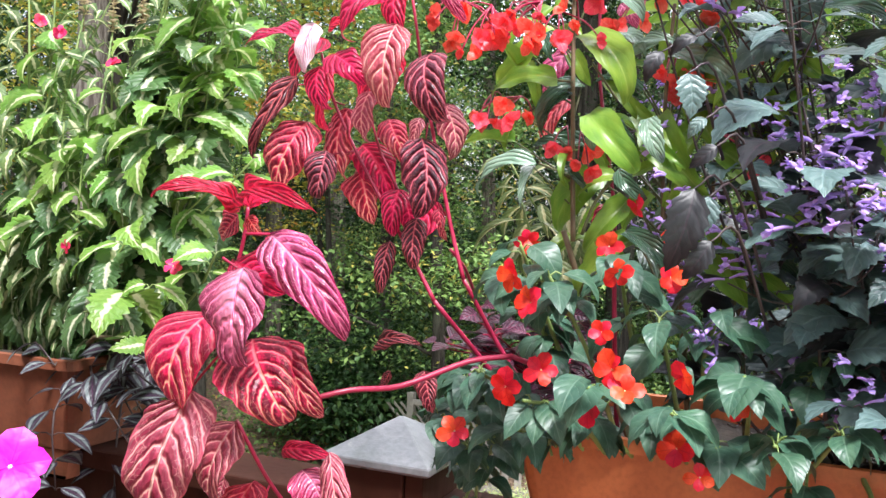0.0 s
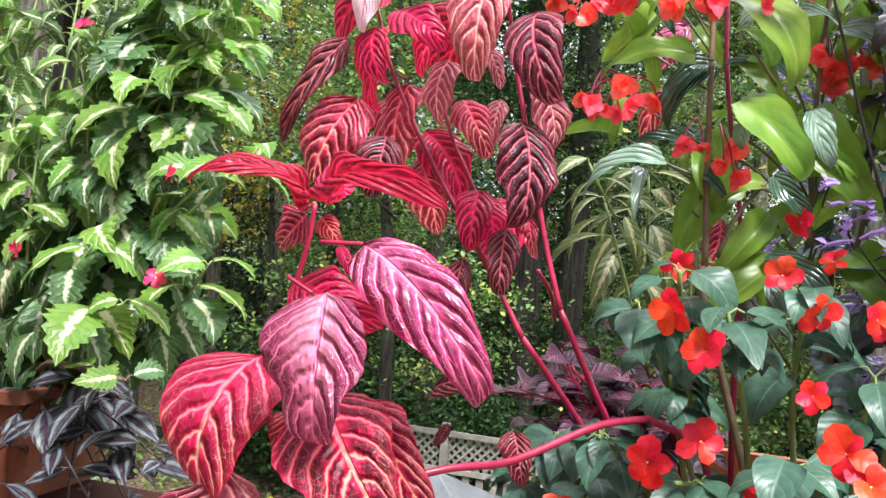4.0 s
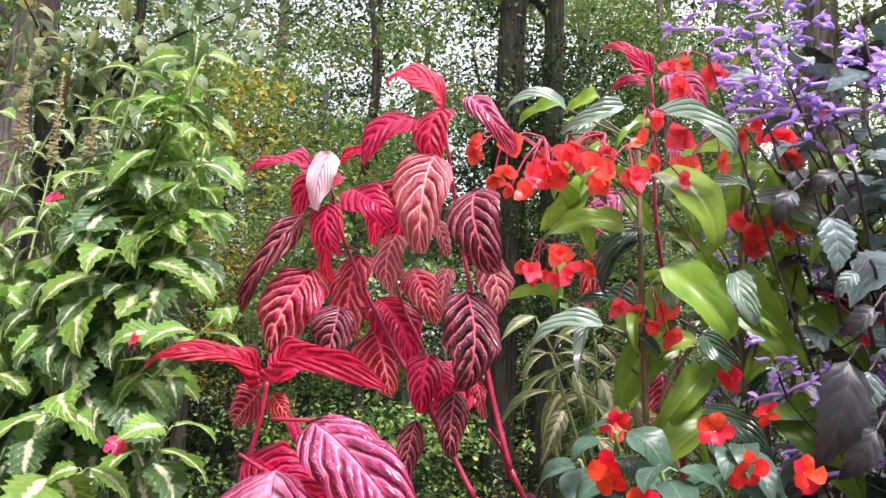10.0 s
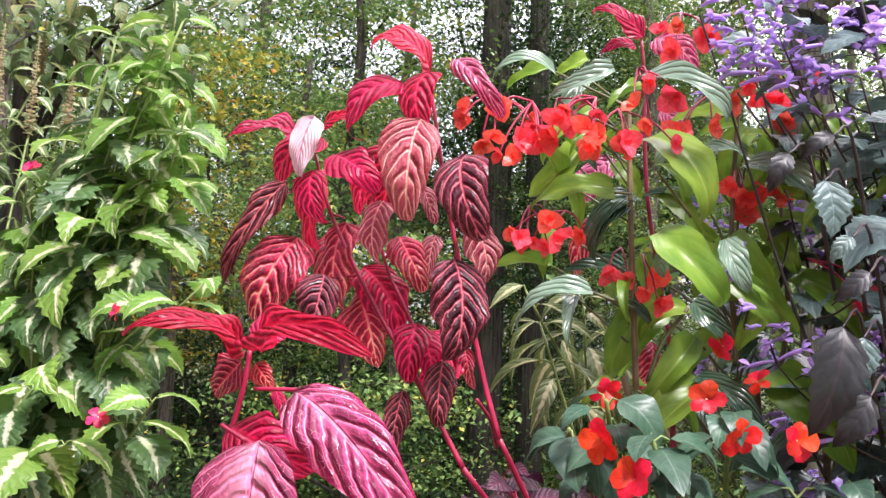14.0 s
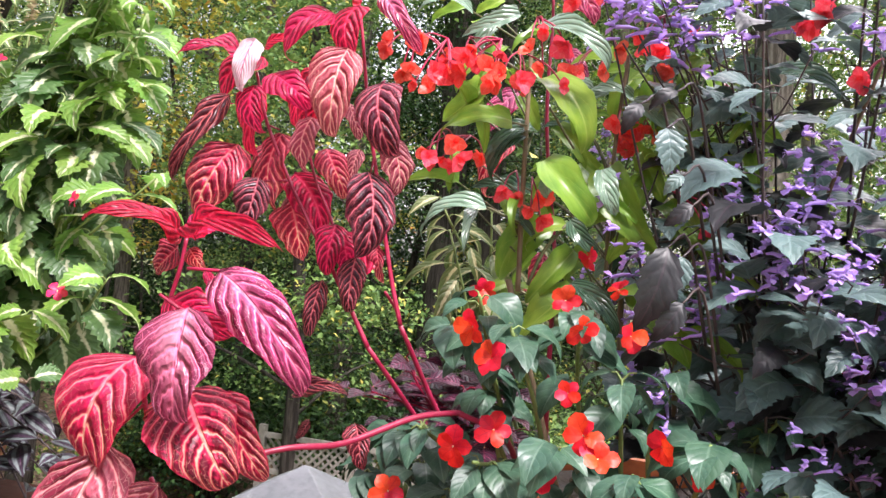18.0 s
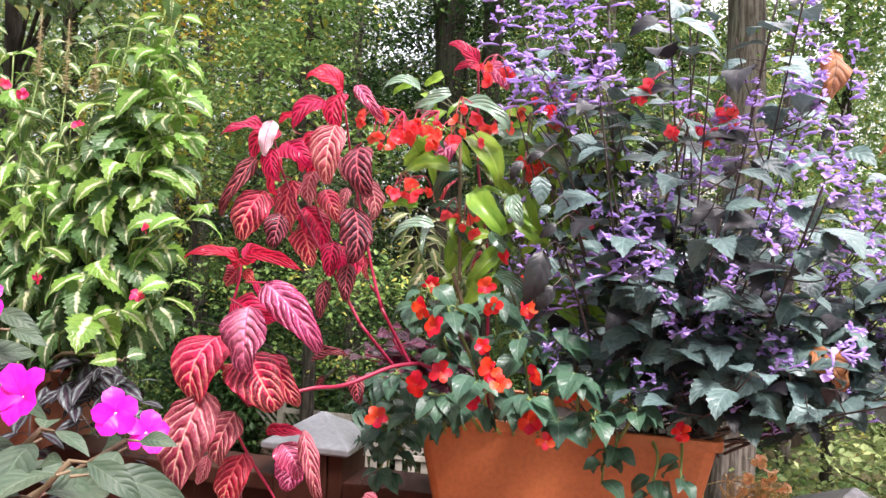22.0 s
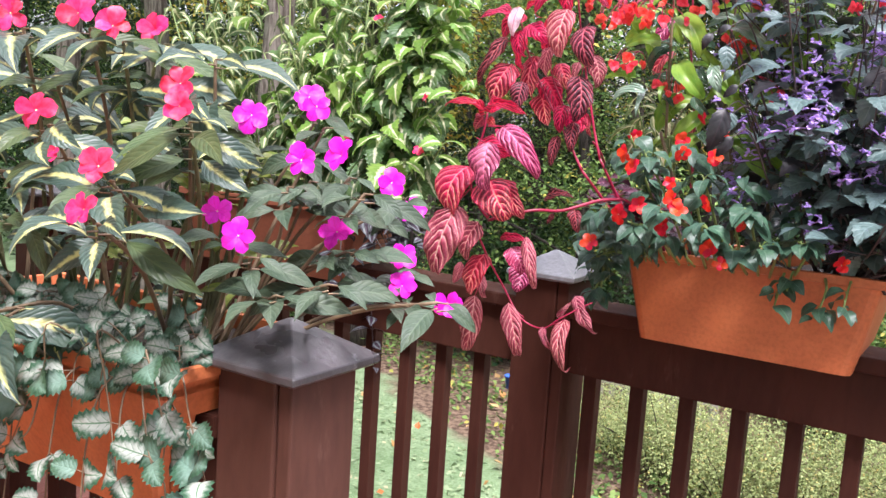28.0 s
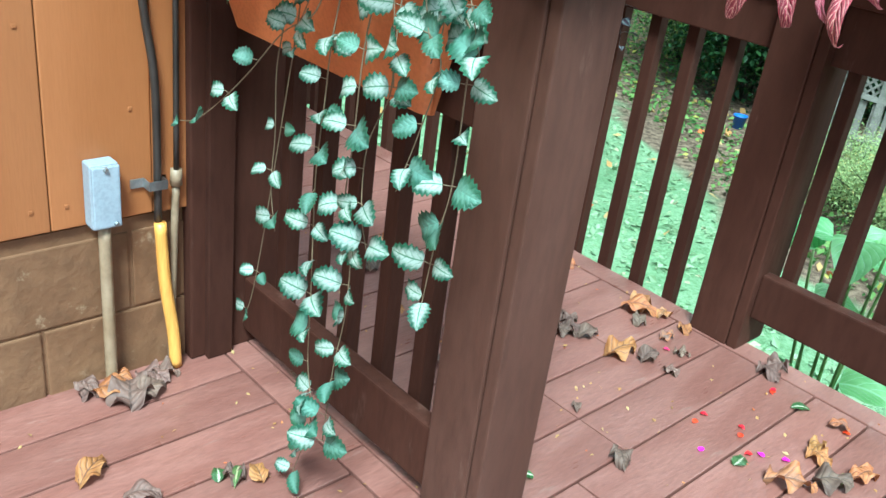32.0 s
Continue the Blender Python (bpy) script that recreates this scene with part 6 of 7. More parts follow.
for b_, t_, w_, dark_ in (((-0.117, 1.24, 1.497), (-0.143, 1.24, 1.41), 0.9, 1),
                           ((-0.129, 1.24, 1.614), (-0.125, 1.24, 1.567), 1.25, 0),
                           ((-0.102, 1.24, 1.489), (-0.109, 1.24, 1.45), 1.1, 0),
                           ((-0.097, 1.24, 1.54), (-0.124, 1.24, 1.517), 1.0, 1),
                           ((-0.109, 1.24, 1.568), (-0.126, 1.24, 1.547), 1.0, 0),
                           ((-0.156, 1.24, 1.637), (-0.172, 1.24, 1.604), 0.9, 1),
                           ((-0.122, 1.24, 1.651), (-0.148, 1.24, 1.63), 0.8, 1),
                           ((-0.098, 1.24, 1.444), (-0.126, 1.24, 1.403), 1.0, 1)):
    b_, t_ = Vector(b_), Vector(t_)
    stalk = curve_points([b_ + Vector((0.05, 0.14, -0.10)), b_ + Vector((0.02, 0.05, 0.01)), b_], 4)
    bm = tube(bmesh.new(), stalk, 0.0022, 0.001, 5)
    bmesh.ops.transform(bm, matrix=so, verts=bm.verts)
    part("stem", bm, dark_stem, sage, smooth=True)
    share("leaf", srng.choice(SAGE_LEAVES[4:] if dark_ else SAGE_LEAVES[:4]), sage, so @ aim(b_, t_, (0.3, -1, 0.5), w_))

# ---- variegated coleus in the far trough ----
col_mat = leaf_mat("green_leaf_cream_centre", (0.060, 0.128, 0.040), (0.105, 0.190, 0.06), centre=(0.66, 0.67, 0.46), centre_width=0.21, vein=None, veins=7, vein_width=0.06, rough=0.42, translucent=0.35)
col_fresh = leaf_mat("lime_leaf_cream_centre", (0.15, 0.31, 0.045), (0.25, 0.41, 0.075), centre=(0.78, 0.80, 0.50), centre_width=0.23, veins=7, rough=0.4, translucent=0.45)
col_slim = leaf_mat("slim_leaf_cream_centre", (0.095, 0.165, 0.05), (0.16, 0.24, 0.075), centre=(0.68, 0.68, 0.40), centre_width=0.34, veins=7, rough=0.42, translucent=0.35)
kw = dict(nv=4, fold=0.18, droop=0.55, ruffle=0.07, twist=0.3, teeth=7, tooth=0.28, bend=0.18, hook=0.3)
COL, COL_NEW = leaf_set("leaf", col_mat, 6, "ovate", 0.70, **kw), leaf_set("leaf", col_fresh, 5, "ovate", 0.66, **kw)
COL_SLIM = leaf_set("leaf", col_slim, 5, "lance", 0.36, nv=2, fold=0.2, droop=0.8, ruffle=0.06, twist=0.3, teeth=5, tooth=0.30)


def leafy_shoot(plant, origin, base, top, gap, size, old, new_, stem, rng, r=0.004, hang=2.3, start=0.12, lean=0.0, bow=0.05, skip=0.2):
    """A stem with crossed pairs of hanging leaves, smaller and upright at the tip."""
    base, top = Vector(base), Vector(top)
    mid = base.lerp(top, 0.5) + Vector((rng.uniform(-bow, bow), rng.uniform(-bow, bow) - lean, 0.03))
    n = max(4, int((top - base).length / gap))
    line = curve_points([base, mid, top], (n + 1) // 2)
    n = len(line)
    bm = tube(bmesh.new(), line, r, r * 0.45, 6, 0.15)
    turn = rng.uniform(0, 6)
    for k in range(max(1, int(start * n)), n):
        u = k / n
        for side in (0, math.pi):
            if rng.random() < skip:
                continue
            a = turn + side + k * 1.571 + rng.uniform(-0.35, 0.35)
            out = Vector((math.cos(a), math.sin(a), 0))
            p = line[k]
            b = p + out * rng.uniform(0.015, 0.035) * (1.25 - u) + Vector((0, 0, 0.006))
            tube(bm, [p, p.lerp(b, 0.5) + Vector((0, 0, 0.003)), b], 0.0012, 0.0009, 4, cap=False)
            s = size * rng.uniform(0.7, 1.15) * (1.0 if u < 0.75 else 1.0 - 1.6 * (u - 0.75))
            down = -hang * rng.uniform(0.5, 1.5) * (1.15 - u) + 0.12 * u
            t = b + (out + Vector((0, 0, down))).normalized() * s
            fresh = new_ and u > 0.62 and rng.random() < 0.8
            share("leaf", rng.choice(new_ if fresh else old), plant, origin @ aim(b, t, out * 0.6 + Vector((rng.uniform(-0.7, 0.8), rng.uniform(-0.9, -0.1), 0.8)), rng.uniform(0.85, 1.2)))
    bmesh.ops.transform(bm, matrix=origin, verts=bm.verts)
    part("stem", bm, stem, plant, smooth=True)
    return line


crng = random.Random(23)
for label, shoots, old, new_, size, gap in (
    ("tall coleus with green leaves striped cream down the middle",
     [(-1.07, 1.70, 2.07), (-1.10, 1.72, 2.01), (-1.04, 1.68, 1.98), (-1.15, 1.66, 1.95), (-1.08, 1.70, 1.94), (-1.16, 1.66, 1.90), (-1.04, 1.64, 1.74), (-1.06, 1.72, 1.93), (-1.10, 1.68, 1.87), (-1.02, 1.68, 1.83), (-1.12, 1.70, 1.76), (-1.00, 1.66, 1.70), (-1.08, 1.62, 1.62), (-1.195, 1.70, 1.80), (-1.10, 1.60, 1.67), (-1.00, 1.60, 1.50), (-1.20, 1.58, 1.56), (-1.03, 1.66, 1.78), (-0.96, 1.56, 1.38), (-1.12, 1.54, 1.42), (-0.93, 1.62, 1.55), (-1.14, 1.66, 1.60), (-1.05, 1.50, 1.32)], COL, COL_NEW, 0.098, 0.048),
    ("coleus with drooping toothed leaves, green with cream centres",
     [(-1.36, 1.60, 1.62), (-1.285, 1.55, 1.44), (-1.44, 1.66, 1.76), (-1.40, 1.56, 1.46), (-1.30, 1.66, 1.72), (-1.55, 1.62, 1.60), (-1.50, 1.70, 1.90), (-1.70, 1.62, 1.62), (-1.62, 1.60, 1.50), (-1.46, 1.58, 1.55), (-1.33, 1.62, 1.56), (-1.80, 1.64, 1.78), (-1.92, 1.62, 1.62)], COL, COL_NEW, 0.100, 0.05),
    ("bushy slim-leaved variegated plant, pale and feathery",
     [(-1.42, 1.80, 1.95), (-1.32, 1.80, 1.88), (-1.62, 1.74, 1.78), (-1.75, 1.70, 1.93), (-1.85, 1.66, 1.58), (-1.95, 1.66, 1.66), (-2.15, 1.70, 1.75), (-1.30, 1.74, 1.82), (-1.38, 1.74, 1.82), (-1.46, 1.74, 1.86), (-1.58, 1.70, 2.00), (-1.70, 1.72, 1.98), (-1.85, 1.66, 1.93), (-2.0, 1.70, 2.02), (-2.15, 1.72, 1.98), (-2.25, 1.66, 1.90), (-1.92, 1.60, 1.74), (-2.10, 1.62, 1.62), (-1.54, 1.58, 1.62), (-1.66, 1.58, 1.38), (-1.80, 1.60, 1.40)], COL_SLIM, None, 0.082, 0.032)):
    plant = thing("coleus_plant", label, "plant", (-1.5, 1.68, 1.14), "variegated foliage plants")
    co = Matrix.Translation(plant.location).inverted()
    for top in shoots:
        x0 = min(-1.25, max(-1.88, top[0] * 0.75 - 0.36))
        leafy_shoot(plant, co, (x0, 1.66 + crng.uniform(-0.06, 0.05), 1.145), top, gap, size, old, new_, green_stem, crng)
    if new_ is None or old is COL:
        for top in shoots[:3] if old is COL_SLIM else shoots[:1]:
            bm = bmesh.new()
            p = co @ Vector(top)
            for k in range(26):
                q = p + Vector((0, 0, 0.005 * k))
                for j in range(4):
                    a = j * 1.57 + k
                    e = q + Vector((math.cos(a), math.sin(a), 0.3)) * (0.010 - 0.0003 * k)
                    leaf_bm("petal", 0.8, nu=3, nv=1, fold=0.3, droop=0.4, into=bm, m=aim(q, e, (0, 0, 1)))
            part("seed_spike", bm, green_stem if old is COL else brown_stem, plant, "upright greenish seed spike", True)
rust_spike = leaf_mat("rust_green_seed", (0.44, 0.43, 0.22), (0.55, 0.40, 0.28), veins=3, vein_width=0.02, rough=0.6, translucent=0.45, per_piece=False)
for x, y, z, h in ((-1.38, 1.74, 1.82, 0.18), (-1.46, 1.74, 1.86, 0.17), (-1.30, 1.74, 1.82, 0.13), (-1.58, 1.70, 2.00, 0.14), (-1.70, 1.72, 1.98, 0.13)):
    bm = bmesh.new()
    p = co @ Vector((x, y, z))
    tube(bm, [p - Vector((0, 0, 0.04)), p, p + Vector((0.004, 0, h))], 0.002, 0.001, 5)
    for k in range(30):
        q = p + Vector((0.004 * k / 30, 0, h * k / 30))
        for j in range(5):
            a = j * 1.257 + k
            e = q + Vector((math.cos(a), math.sin(a), crng.uniform(-0.2, 0.5))) * (0.017 - 0.013 * k / 30) * crng.uniform(0.5, 1.2)
            leaf_bm("petal", 0.7, nu=3, nv=1, fold=0.3, droop=0.4, into=bm, m=aim(q, e, (0, 0, 1)))
    part("seed_spike", bm, rust_spike, plant, "fluffy rust-tinged seed spike", True)
pink_spots = [(-1.22, 1.58, 1.72), (-1.45, 1.62, 1.82), (-1.42, 1.64, 1.80), (-0.985, 1.50, 1.50), (-1.0, 1.50, 1.36), (-1.26, 1.52, 1.38)]
for at in pink_spots:
    five_petals(plant, co, "pink", at, 0.016, (crng.uniform(-0.9, 1.2), -1, crng.uniform(-0.2, 0.9)), "small rose-pink flower among leaves")
leafy_shoot(plant, co, (-1.30, 1.60, 1.15), (-0.99, 1.44, 1.23), 0.07, 0.07, COL, COL_NEW, brown_stem, crng, 0.006, 0.7, 0.75)

# ---- striped tradescantia trailing from the far trough ----
trad_mat = leaf_mat("silver_striped_purple_leaf", (0.018, 0.013, 0.019), (0.034, 0.024, 0.034), bands=(0.12, 0.14, 0.14), vein=(0.05, 0.02, 0.045), veins=3, vein_width=0.01, rough=0.42, translucent=0.12, spec=0.3)
TRAD = leaf_set("leaf", trad_mat, 4, "lance", 0.46, nu=8, nv=4, fold=0.2, droop=0.3)
trad = thing("tradescantia_plant", "trailing tradescantia with silver-striped purple leaves", "plant", (-1.25, 1.55, 1.17))
to = Matrix.Translation(trad.location).inverted()
for ends in ([(-1.24, 1.56, 1.17), (-1.17, 1.48, 1.19), (-1.10, 1.47, 1.13), (-1.06, 1.47, 1.06)], 
             [(-1.22, 1.54, 1.17), (-1.20, 1.465, 1.12), (-1.20, 1.45, 0.96)], [(-1.24, 1.60, 1.17), (-1.12, 1.54, 1.19), (-1.01, 1.52, 1.17)], [(-1.24, 1.6, 1.17), (-1.14, 1.56, 1.14), (-1.10, 1.55, 1.05)],
             [(-1.35, 1.56, 1.17), (-1.30, 1.50, 1.20), (-1.24, 1.48, 1.17)], [(-1.24, 1.6, 1.17), (-1.10, 1.55, 1.17), (-1.0, 1.53, 1.07)], [(-1.24, 1.62, 1.17), (-1.12, 1.58, 1.13), (-1.05, 1.57, 0.99)], [(-1.22, 1.6, 1.17), (-1.06, 1.50, 1.19), (-0.95, 1.48, 1.12)], [(-1.24, 1.66, 1.16), (-1.17, 1.585, 1.09), (-1.19, 1.58, 0.92), (-1.17, 1.585, 0.70)]):
    leafy_shoot(trad, to, ends[0], ends[-1], 0.034, 0.070, TRAD, None, dark_stem, crng, 0.0028, 0.9, 0.25, 0.03, 0.01, 0.22)

# ---- dark-leaved iresine at the trough's end ----
ire_mat = leaf_mat("dark_purple_leaf", (0.05, 0.014, 0.03), (0.085, 0.025, 0.05), vein=(0.22, 0.035, 0.08), veins=6, vein_width=0.1, rough=0.35, translucent=0.12)
IRE = leaf_set("leaf", ire_mat, 3, "ovate", 0.7, nu=8, nv=3, fold=0.2, droop=0.5)
iresine = thing("iresine_plant", "small dark purple-leaved plant at the planter's end", "plant", (-0.31, 1.60, 1.15))
io = Matrix.Translation(iresine.location).inverted()
for top in ((-0.43, 1.50, 1.27), (-0.40, 1.55, 1.30), (-0.37, 1.52, 1.26), (-0.46, 1.60, 1.30), (-0.34, 1.58, 1.31), (-0.48, 1.56, 1.22), (-0.40, 1.62, 1.24), (-0.56, 1.62, 1.25), (-0.36, 1.46, 1.22), (-0.42, 1.46, 1.31), (-0.35, 1.45, 1.30), (-0.48, 1.47, 1.28), (-0.30, 1.46, 1.27), (-0.39, 1.44, 1.25), (-0.44, 1.48, 1.33), (-0.36, 1.50, 1.35)):
    leafy_shoot(iresine, io, (-0.31 + crng.uniform(-0.02, 0.02), 1.58 + crng.uniform(-0.03, 0.03), 1.15), top, 0.030, 0.050, IRE, None, red_stem, crng, 0.0025, 0.5, 0.4)

# ---- limp variegated plant behind ----
limp_mat = leaf_mat("limp_yellow_green_leaf", (0.11, 0.17, 0.05), (0.20, 0.25, 0.08), centre=(0.66, 0.62, 0.33), centre_width=0.34, veins=6, rough=0.45, translucent=0.3)
LIMP = leaf_set("leaf", limp_mat, 3, "lance", 0.30, nu=10, nv=2, fold=0.5, droop=0.6, twist=0.5)
limp = thing("croton_plant", "limp plant with drooping yellow-green striped leaves", "plant", (-0.31, 1.70, 1.15))
lo_ = Matrix.Translation(limp.location).inverted()
for top in ((-0.45, 1.62, 1.55), (-0.38, 1.66, 1.54), (-0.42, 1.58, 1.50), (-0.33, 1.66, 1.50)):
    leafy_shoot(limp, lo_, (-0.31 + crng.uniform(-0.03, 0.02), 1.70, 1.15), top, 0.03, 0.085, LIMP, None, green_stem, crng, 0.0035, 3.5, 0.65)

# ---- variegated rose-red impatiens in the near trough ----
ng_mat = leaf_mat("dark_leaf_yellow_centre", (0.035, 0.068, 0.052), (0.058, 0.098, 0.068), centre=(0.60, 0.59, 0.22), centre_width=0.25, soft=0.16, veins=9, rough=0.40, translucent=0.2, spec=0.5, puff=0.3)
NG = leaf_set("leaf", ng_mat, 6, "lance", 0.40, nu=14, nv=3, fold=0.32, droop=0.55, ruffle=0.06, teeth=9, tooth=0.09, bend=0.25, twist=0.35)
ng_plain = leaf_mat("olive_lance_leaf", (0.050, 0.085, 0.035), (0.085, 0.125, 0.050), vein=(0.11, 0.15, 0.06), veins=8, vein_width=0.03, rough=0.42, translucent=0.25, puff=0.25, spec=0.4)
NG += leaf_set("leaf", ng_plain, 3, "lance", 0.32, nu=14, nv=3, fold=0.25, droop=0.5, ruffle=0.05, bend=0.2, twist=0.3)
ng = thing("impatiens_plant", "large impatiens with yellow-centred leaves and rose-red flowers", "plant", (-0.95, 0.45, 1.05), "impatiens in the near trough")
no_ = Matrix.Translation(ng.location).inverted()
nrng = random.Random(31)


def whorl(plant, origin, meshes, head, root, count, size, stem, rng, r=0.0036, hang=0.28, spread=1.0):
    """A fleshy stem from the soil with a whorl of leaves round its head and a few lower down."""
    head, root = Vector(head), Vector(root)
    mid = root.lerp(head, 0.5) + Vector((rng.uniform(-0.03, 0.03), 0.02, 0.03))
    line = curve_points([root, mid, head], 6)
    bm = tube(bmesh.new(), line, r, r * 0.6, 7, 0.15)
    for i in range(count):
        a = 2.4 * i + rng.uniform(-0.3, 0.3)
        low = i >= count - 3
        p = line[-3] if low else line[-1] + Vector((0, 0, -0.004 * i))
        out = Vector((math.cos(a), math.sin(a), 0))
        b = p + out * 0.014 * spread
        tube(bm, [p, b], 0.0015, 0.0011, 4, cap=False)
        s = size * rng.uniform(0.75, 1.2) * (0.65 if i < 2 else 1.0)
        t = b + (out + Vector((0, 0, rng.uniform(-hang - 0.45, 0.35 - hang)))).normalized() * s
        share("leaf", rng.choice(meshes), plant, origin @ aim(b, t, (rng.uniform(-0.1, 0.6), rng.uniform(-1.0, -0.2), rng.uniform(0.5, 1.0)), rng.uniform(0.85, 1.2)))
    bmesh.ops.transform(bm, matrix=origin, verts=bm.verts)
    part("stem", bm, stem, plant, smooth=True)


def pink_flower(at):
    five_petals(ng, no_, "pink", at, nrng.uniform(0.024, 0.029), (nrng.uniform(0.0, 1.1), -1, nrng.uniform(0.1, 0.6)), "rose-red five-petalled flower")
    x, y, z = at
    whorl(ng, no_, NG, (x - 0.006, y + 0.022, z - 0.018), (max(-1.2, min(-0.72, x - 0.15)), 0.44, 1.045), 9, 0.098, olive_stem if nrng.random() < 0.6 else brown_stem, nrng, 0.0042)


pink_flower((-0.495, 0.120, 1.308))
pink_flower((-0.581, 0.200, 1.349))
pink_flower((-0.711, 0.200, 1.412))
pink_flower((-0.495, 0.250, 1.429))
pink_flower((-0.692, 0.300, 1.532))
pink_flower((-0.767, 0.300, 1.550))
pink_flower((-0.611, 0.350, 1.460))
pink_flower((-0.820, 0.300, 1.354))
pink_flower((-0.850, 0.250, 1.544))
pink_flower((-0.727, 0.400, 1.539))
pink_flower((-0.805, 0.170, 1.128))
pink_flower((-1.075, 0.200, 1.394))
for head in ((-0.80, 0.19, 1.13), (-1.02, 0.14, 1.27), (-1.10, 0.20, 1.20)):
    whorl(ng, no_, NG, head, (head[0] - 0.04, 0.42, 1.045), 9, 0.135, brown_stem, nrng, 0.0045, 0.7)
for head in ((-0.97, 0.35, 1.51), (-0.89, 0.35, 1.45), (-0.60, 0.36, 1.38), (-1.01, 0.33, 1.31), (-0.78, 0.42, 1.44), (-0.62, 0.42, 1.50), (-1.08, 0.28, 1.24), (-0.90, 0.27, 1.25),
             (-1.15, 0.36, 1.38), (-1.05, 0.42, 1.46), (-0.82, 0.48, 1.52), (-0.95, 0.50, 1.40), (-0.70, 0.50, 1.36), (-1.0, 0.42, 1.20)):
    whorl(ng, no_, NG, head, (max(-1.2, min(-0.72, head[0] - 0.1)), 0.46, 1.045), 7, 0.094, olive_stem if nrng.random() < 0.6 else brown_stem, nrng, 0.0042)

for x in (-1.15, -0.98, -0.80):
    whorl(ng, no_, NG, (x + nrng.uniform(-0.03, 0.03), nrng.uniform(0.36, 0.56), nrng.uniform(1.10, 1.17)), (x, 0.46, 1.045), 6, 0.06, brown_stem, nrng)

# young olive-green tops in the middle of the plant, behind the flowers
ng_young = leaf_mat("young_olive_leaf", (0.13, 0.20, 0.035), (0.24, 0.29, 0.06), vein=(0.32, 0.30, 0.10), veins=7, vein_width=0.03, rough=0.42, translucent=0.4, puff=0.2)
YOUNG = leaf_set("leaf", ng_young, 3, "lance", 0.30, nu=10, nv=2, fold=0.4, droop=0.4, bend=0.2, twist=0.3)
for i in range(16):
    x = nrng.uniform(-1.12, -0.60)
    whorl(ng, no_, YOUNG, (x, nrng.uniform(0.44, 0.58), nrng.uniform(1.16, 1.44)), (max(-1.2, min(-0.70, x)), 0.48, 1.045), 7, nrng.uniform(0.05, 0.075), olive_stem, nrng, 0.0045, 0.0)

# ---- magenta impatiens ----
mg_mat = leaf_mat("dark_green_lance_leaf", (0.040, 0.070, 0.040), (0.070, 0.10, 0.060), vein=(0.09, 0.13, 0.08), veins=7, vein_width=0.03, rough=0.48, translucent=0.2, puff=0.25, spec=0.35)
MG = leaf_set("leaf", mg_mat, 4, "lance", 0.38, nu=10, nv=3, fold=0.22, droop=0.5, ruffle=0.03)
mag = thing("impatiens_plant", "dark-leaved impatiens with bright magenta flowers over a post", "plant", (-0.65, 0.45, 1.05), "impatiens in the near trough")
mo = Matrix.Translation(mag.location).inverted()


def magenta_flower(at):
    five_petals(mag, mo, "magenta", at, nrng.uniform(0.0225, 0.027), (nrng.uniform(-0.2, 1.0), -1, nrng.uniform(0.1, 0.6)), "bright magenta five-petalled flower")
    x, y, z = at
    if nrng.random() < 0.85:
        whorl(mag, mo, MG, (x - 0.004, y + 0.025, z - 0.03), (-0.63 + nrng.uniform(-0.04, 0.03), 0.45 + nrng.uniform(-0.05, 0.05), 1.045), 6, 0.072, red_stem if nrng.random() < 0.2 else brown_stem, nrng)


magenta_flower((-0.439, 0.300, 1.274))
magenta_flower((-0.463, 0.437, 1.367))
magenta_flower((-0.394, 0.439, 1.378))
magenta_flower((-0.545, 0.420, 1.424))
magenta_flower((-0.504, 0.511, 1.443))
magenta_flower((-0.539, 0.533, 1.456))
magenta_flower((-0.410, 0.578, 1.338))
magenta_flower((-0.473, 0.727, 1.283))
magenta_flower((-0.404, 0.450, 1.273))
magenta_flower((-0.400, 0.600, 1.227))
magenta_flower((-0.380, 0.578, 1.187))
magenta_flower((-0.313, 0.602, 1.169))
magenta_flower((-0.510, 0.330, 1.296))
for head in ((-0.40, 0.33, 1.20), (-0.34, 0.36, 1.22), (-0.47, 0.42, 1.33), (-0.36, 0.45, 1.33), (-0.24, 0.46, 1.20), (-0.42, 0.52, 1.24)):
    whorl(mag, mo, MG, head, (-0.62, 0.45, 1.045), 7, 0.080, brown_stem, nrng)

# ---- trailing dead-nettle ----
lam_mat = leaf_mat("silver_green_leaf", (0.018, 0.062, 0.034), (0.035, 0.095, 0.05), centre=(0.38, 0.42, 0.36), centre_width=0.80, soft=0.34, vein=(0.10, 0.19, 0.11), veins=5, vein_width=0.05, slant=1.6, rough=0.6, translucent=0.2, puff=0.2, spec=0.3)
lam_green = leaf_mat("green_nettle_leaf", (0.024, 0.072, 0.040), (0.045, 0.11, 0.06), centre=(0.13, 0.23, 0.17), centre_width=0.7, soft=0.3, veins=5, slant=1.6, rough=0.5, translucent=0.2, puff=0.25)
LAM = leaf_set("leaf", lam_mat, 4, "round", 0.78, nu=14, nv=4, fold=0.10, droop=0.6, ruffle=0.08, teeth=6, tooth=0.27, pucker=0.08, veins=5, hook=0.5) + leaf_set("leaf", lam_green, 2, "round", 0.84, nu=14, nv=4, fold=0.15, droop=0.6, teeth=6, tooth=0.27, pucker=0.05, veins=5)
lam = thing("dead_nettle_plant", "trailing dead-nettle with silver-green leaves hanging from the planter", "plant", (-0.85, 0.32, 1.05))
lmo = Matrix.Translation(lam.location).inverted()
vrng = random.Random(41)


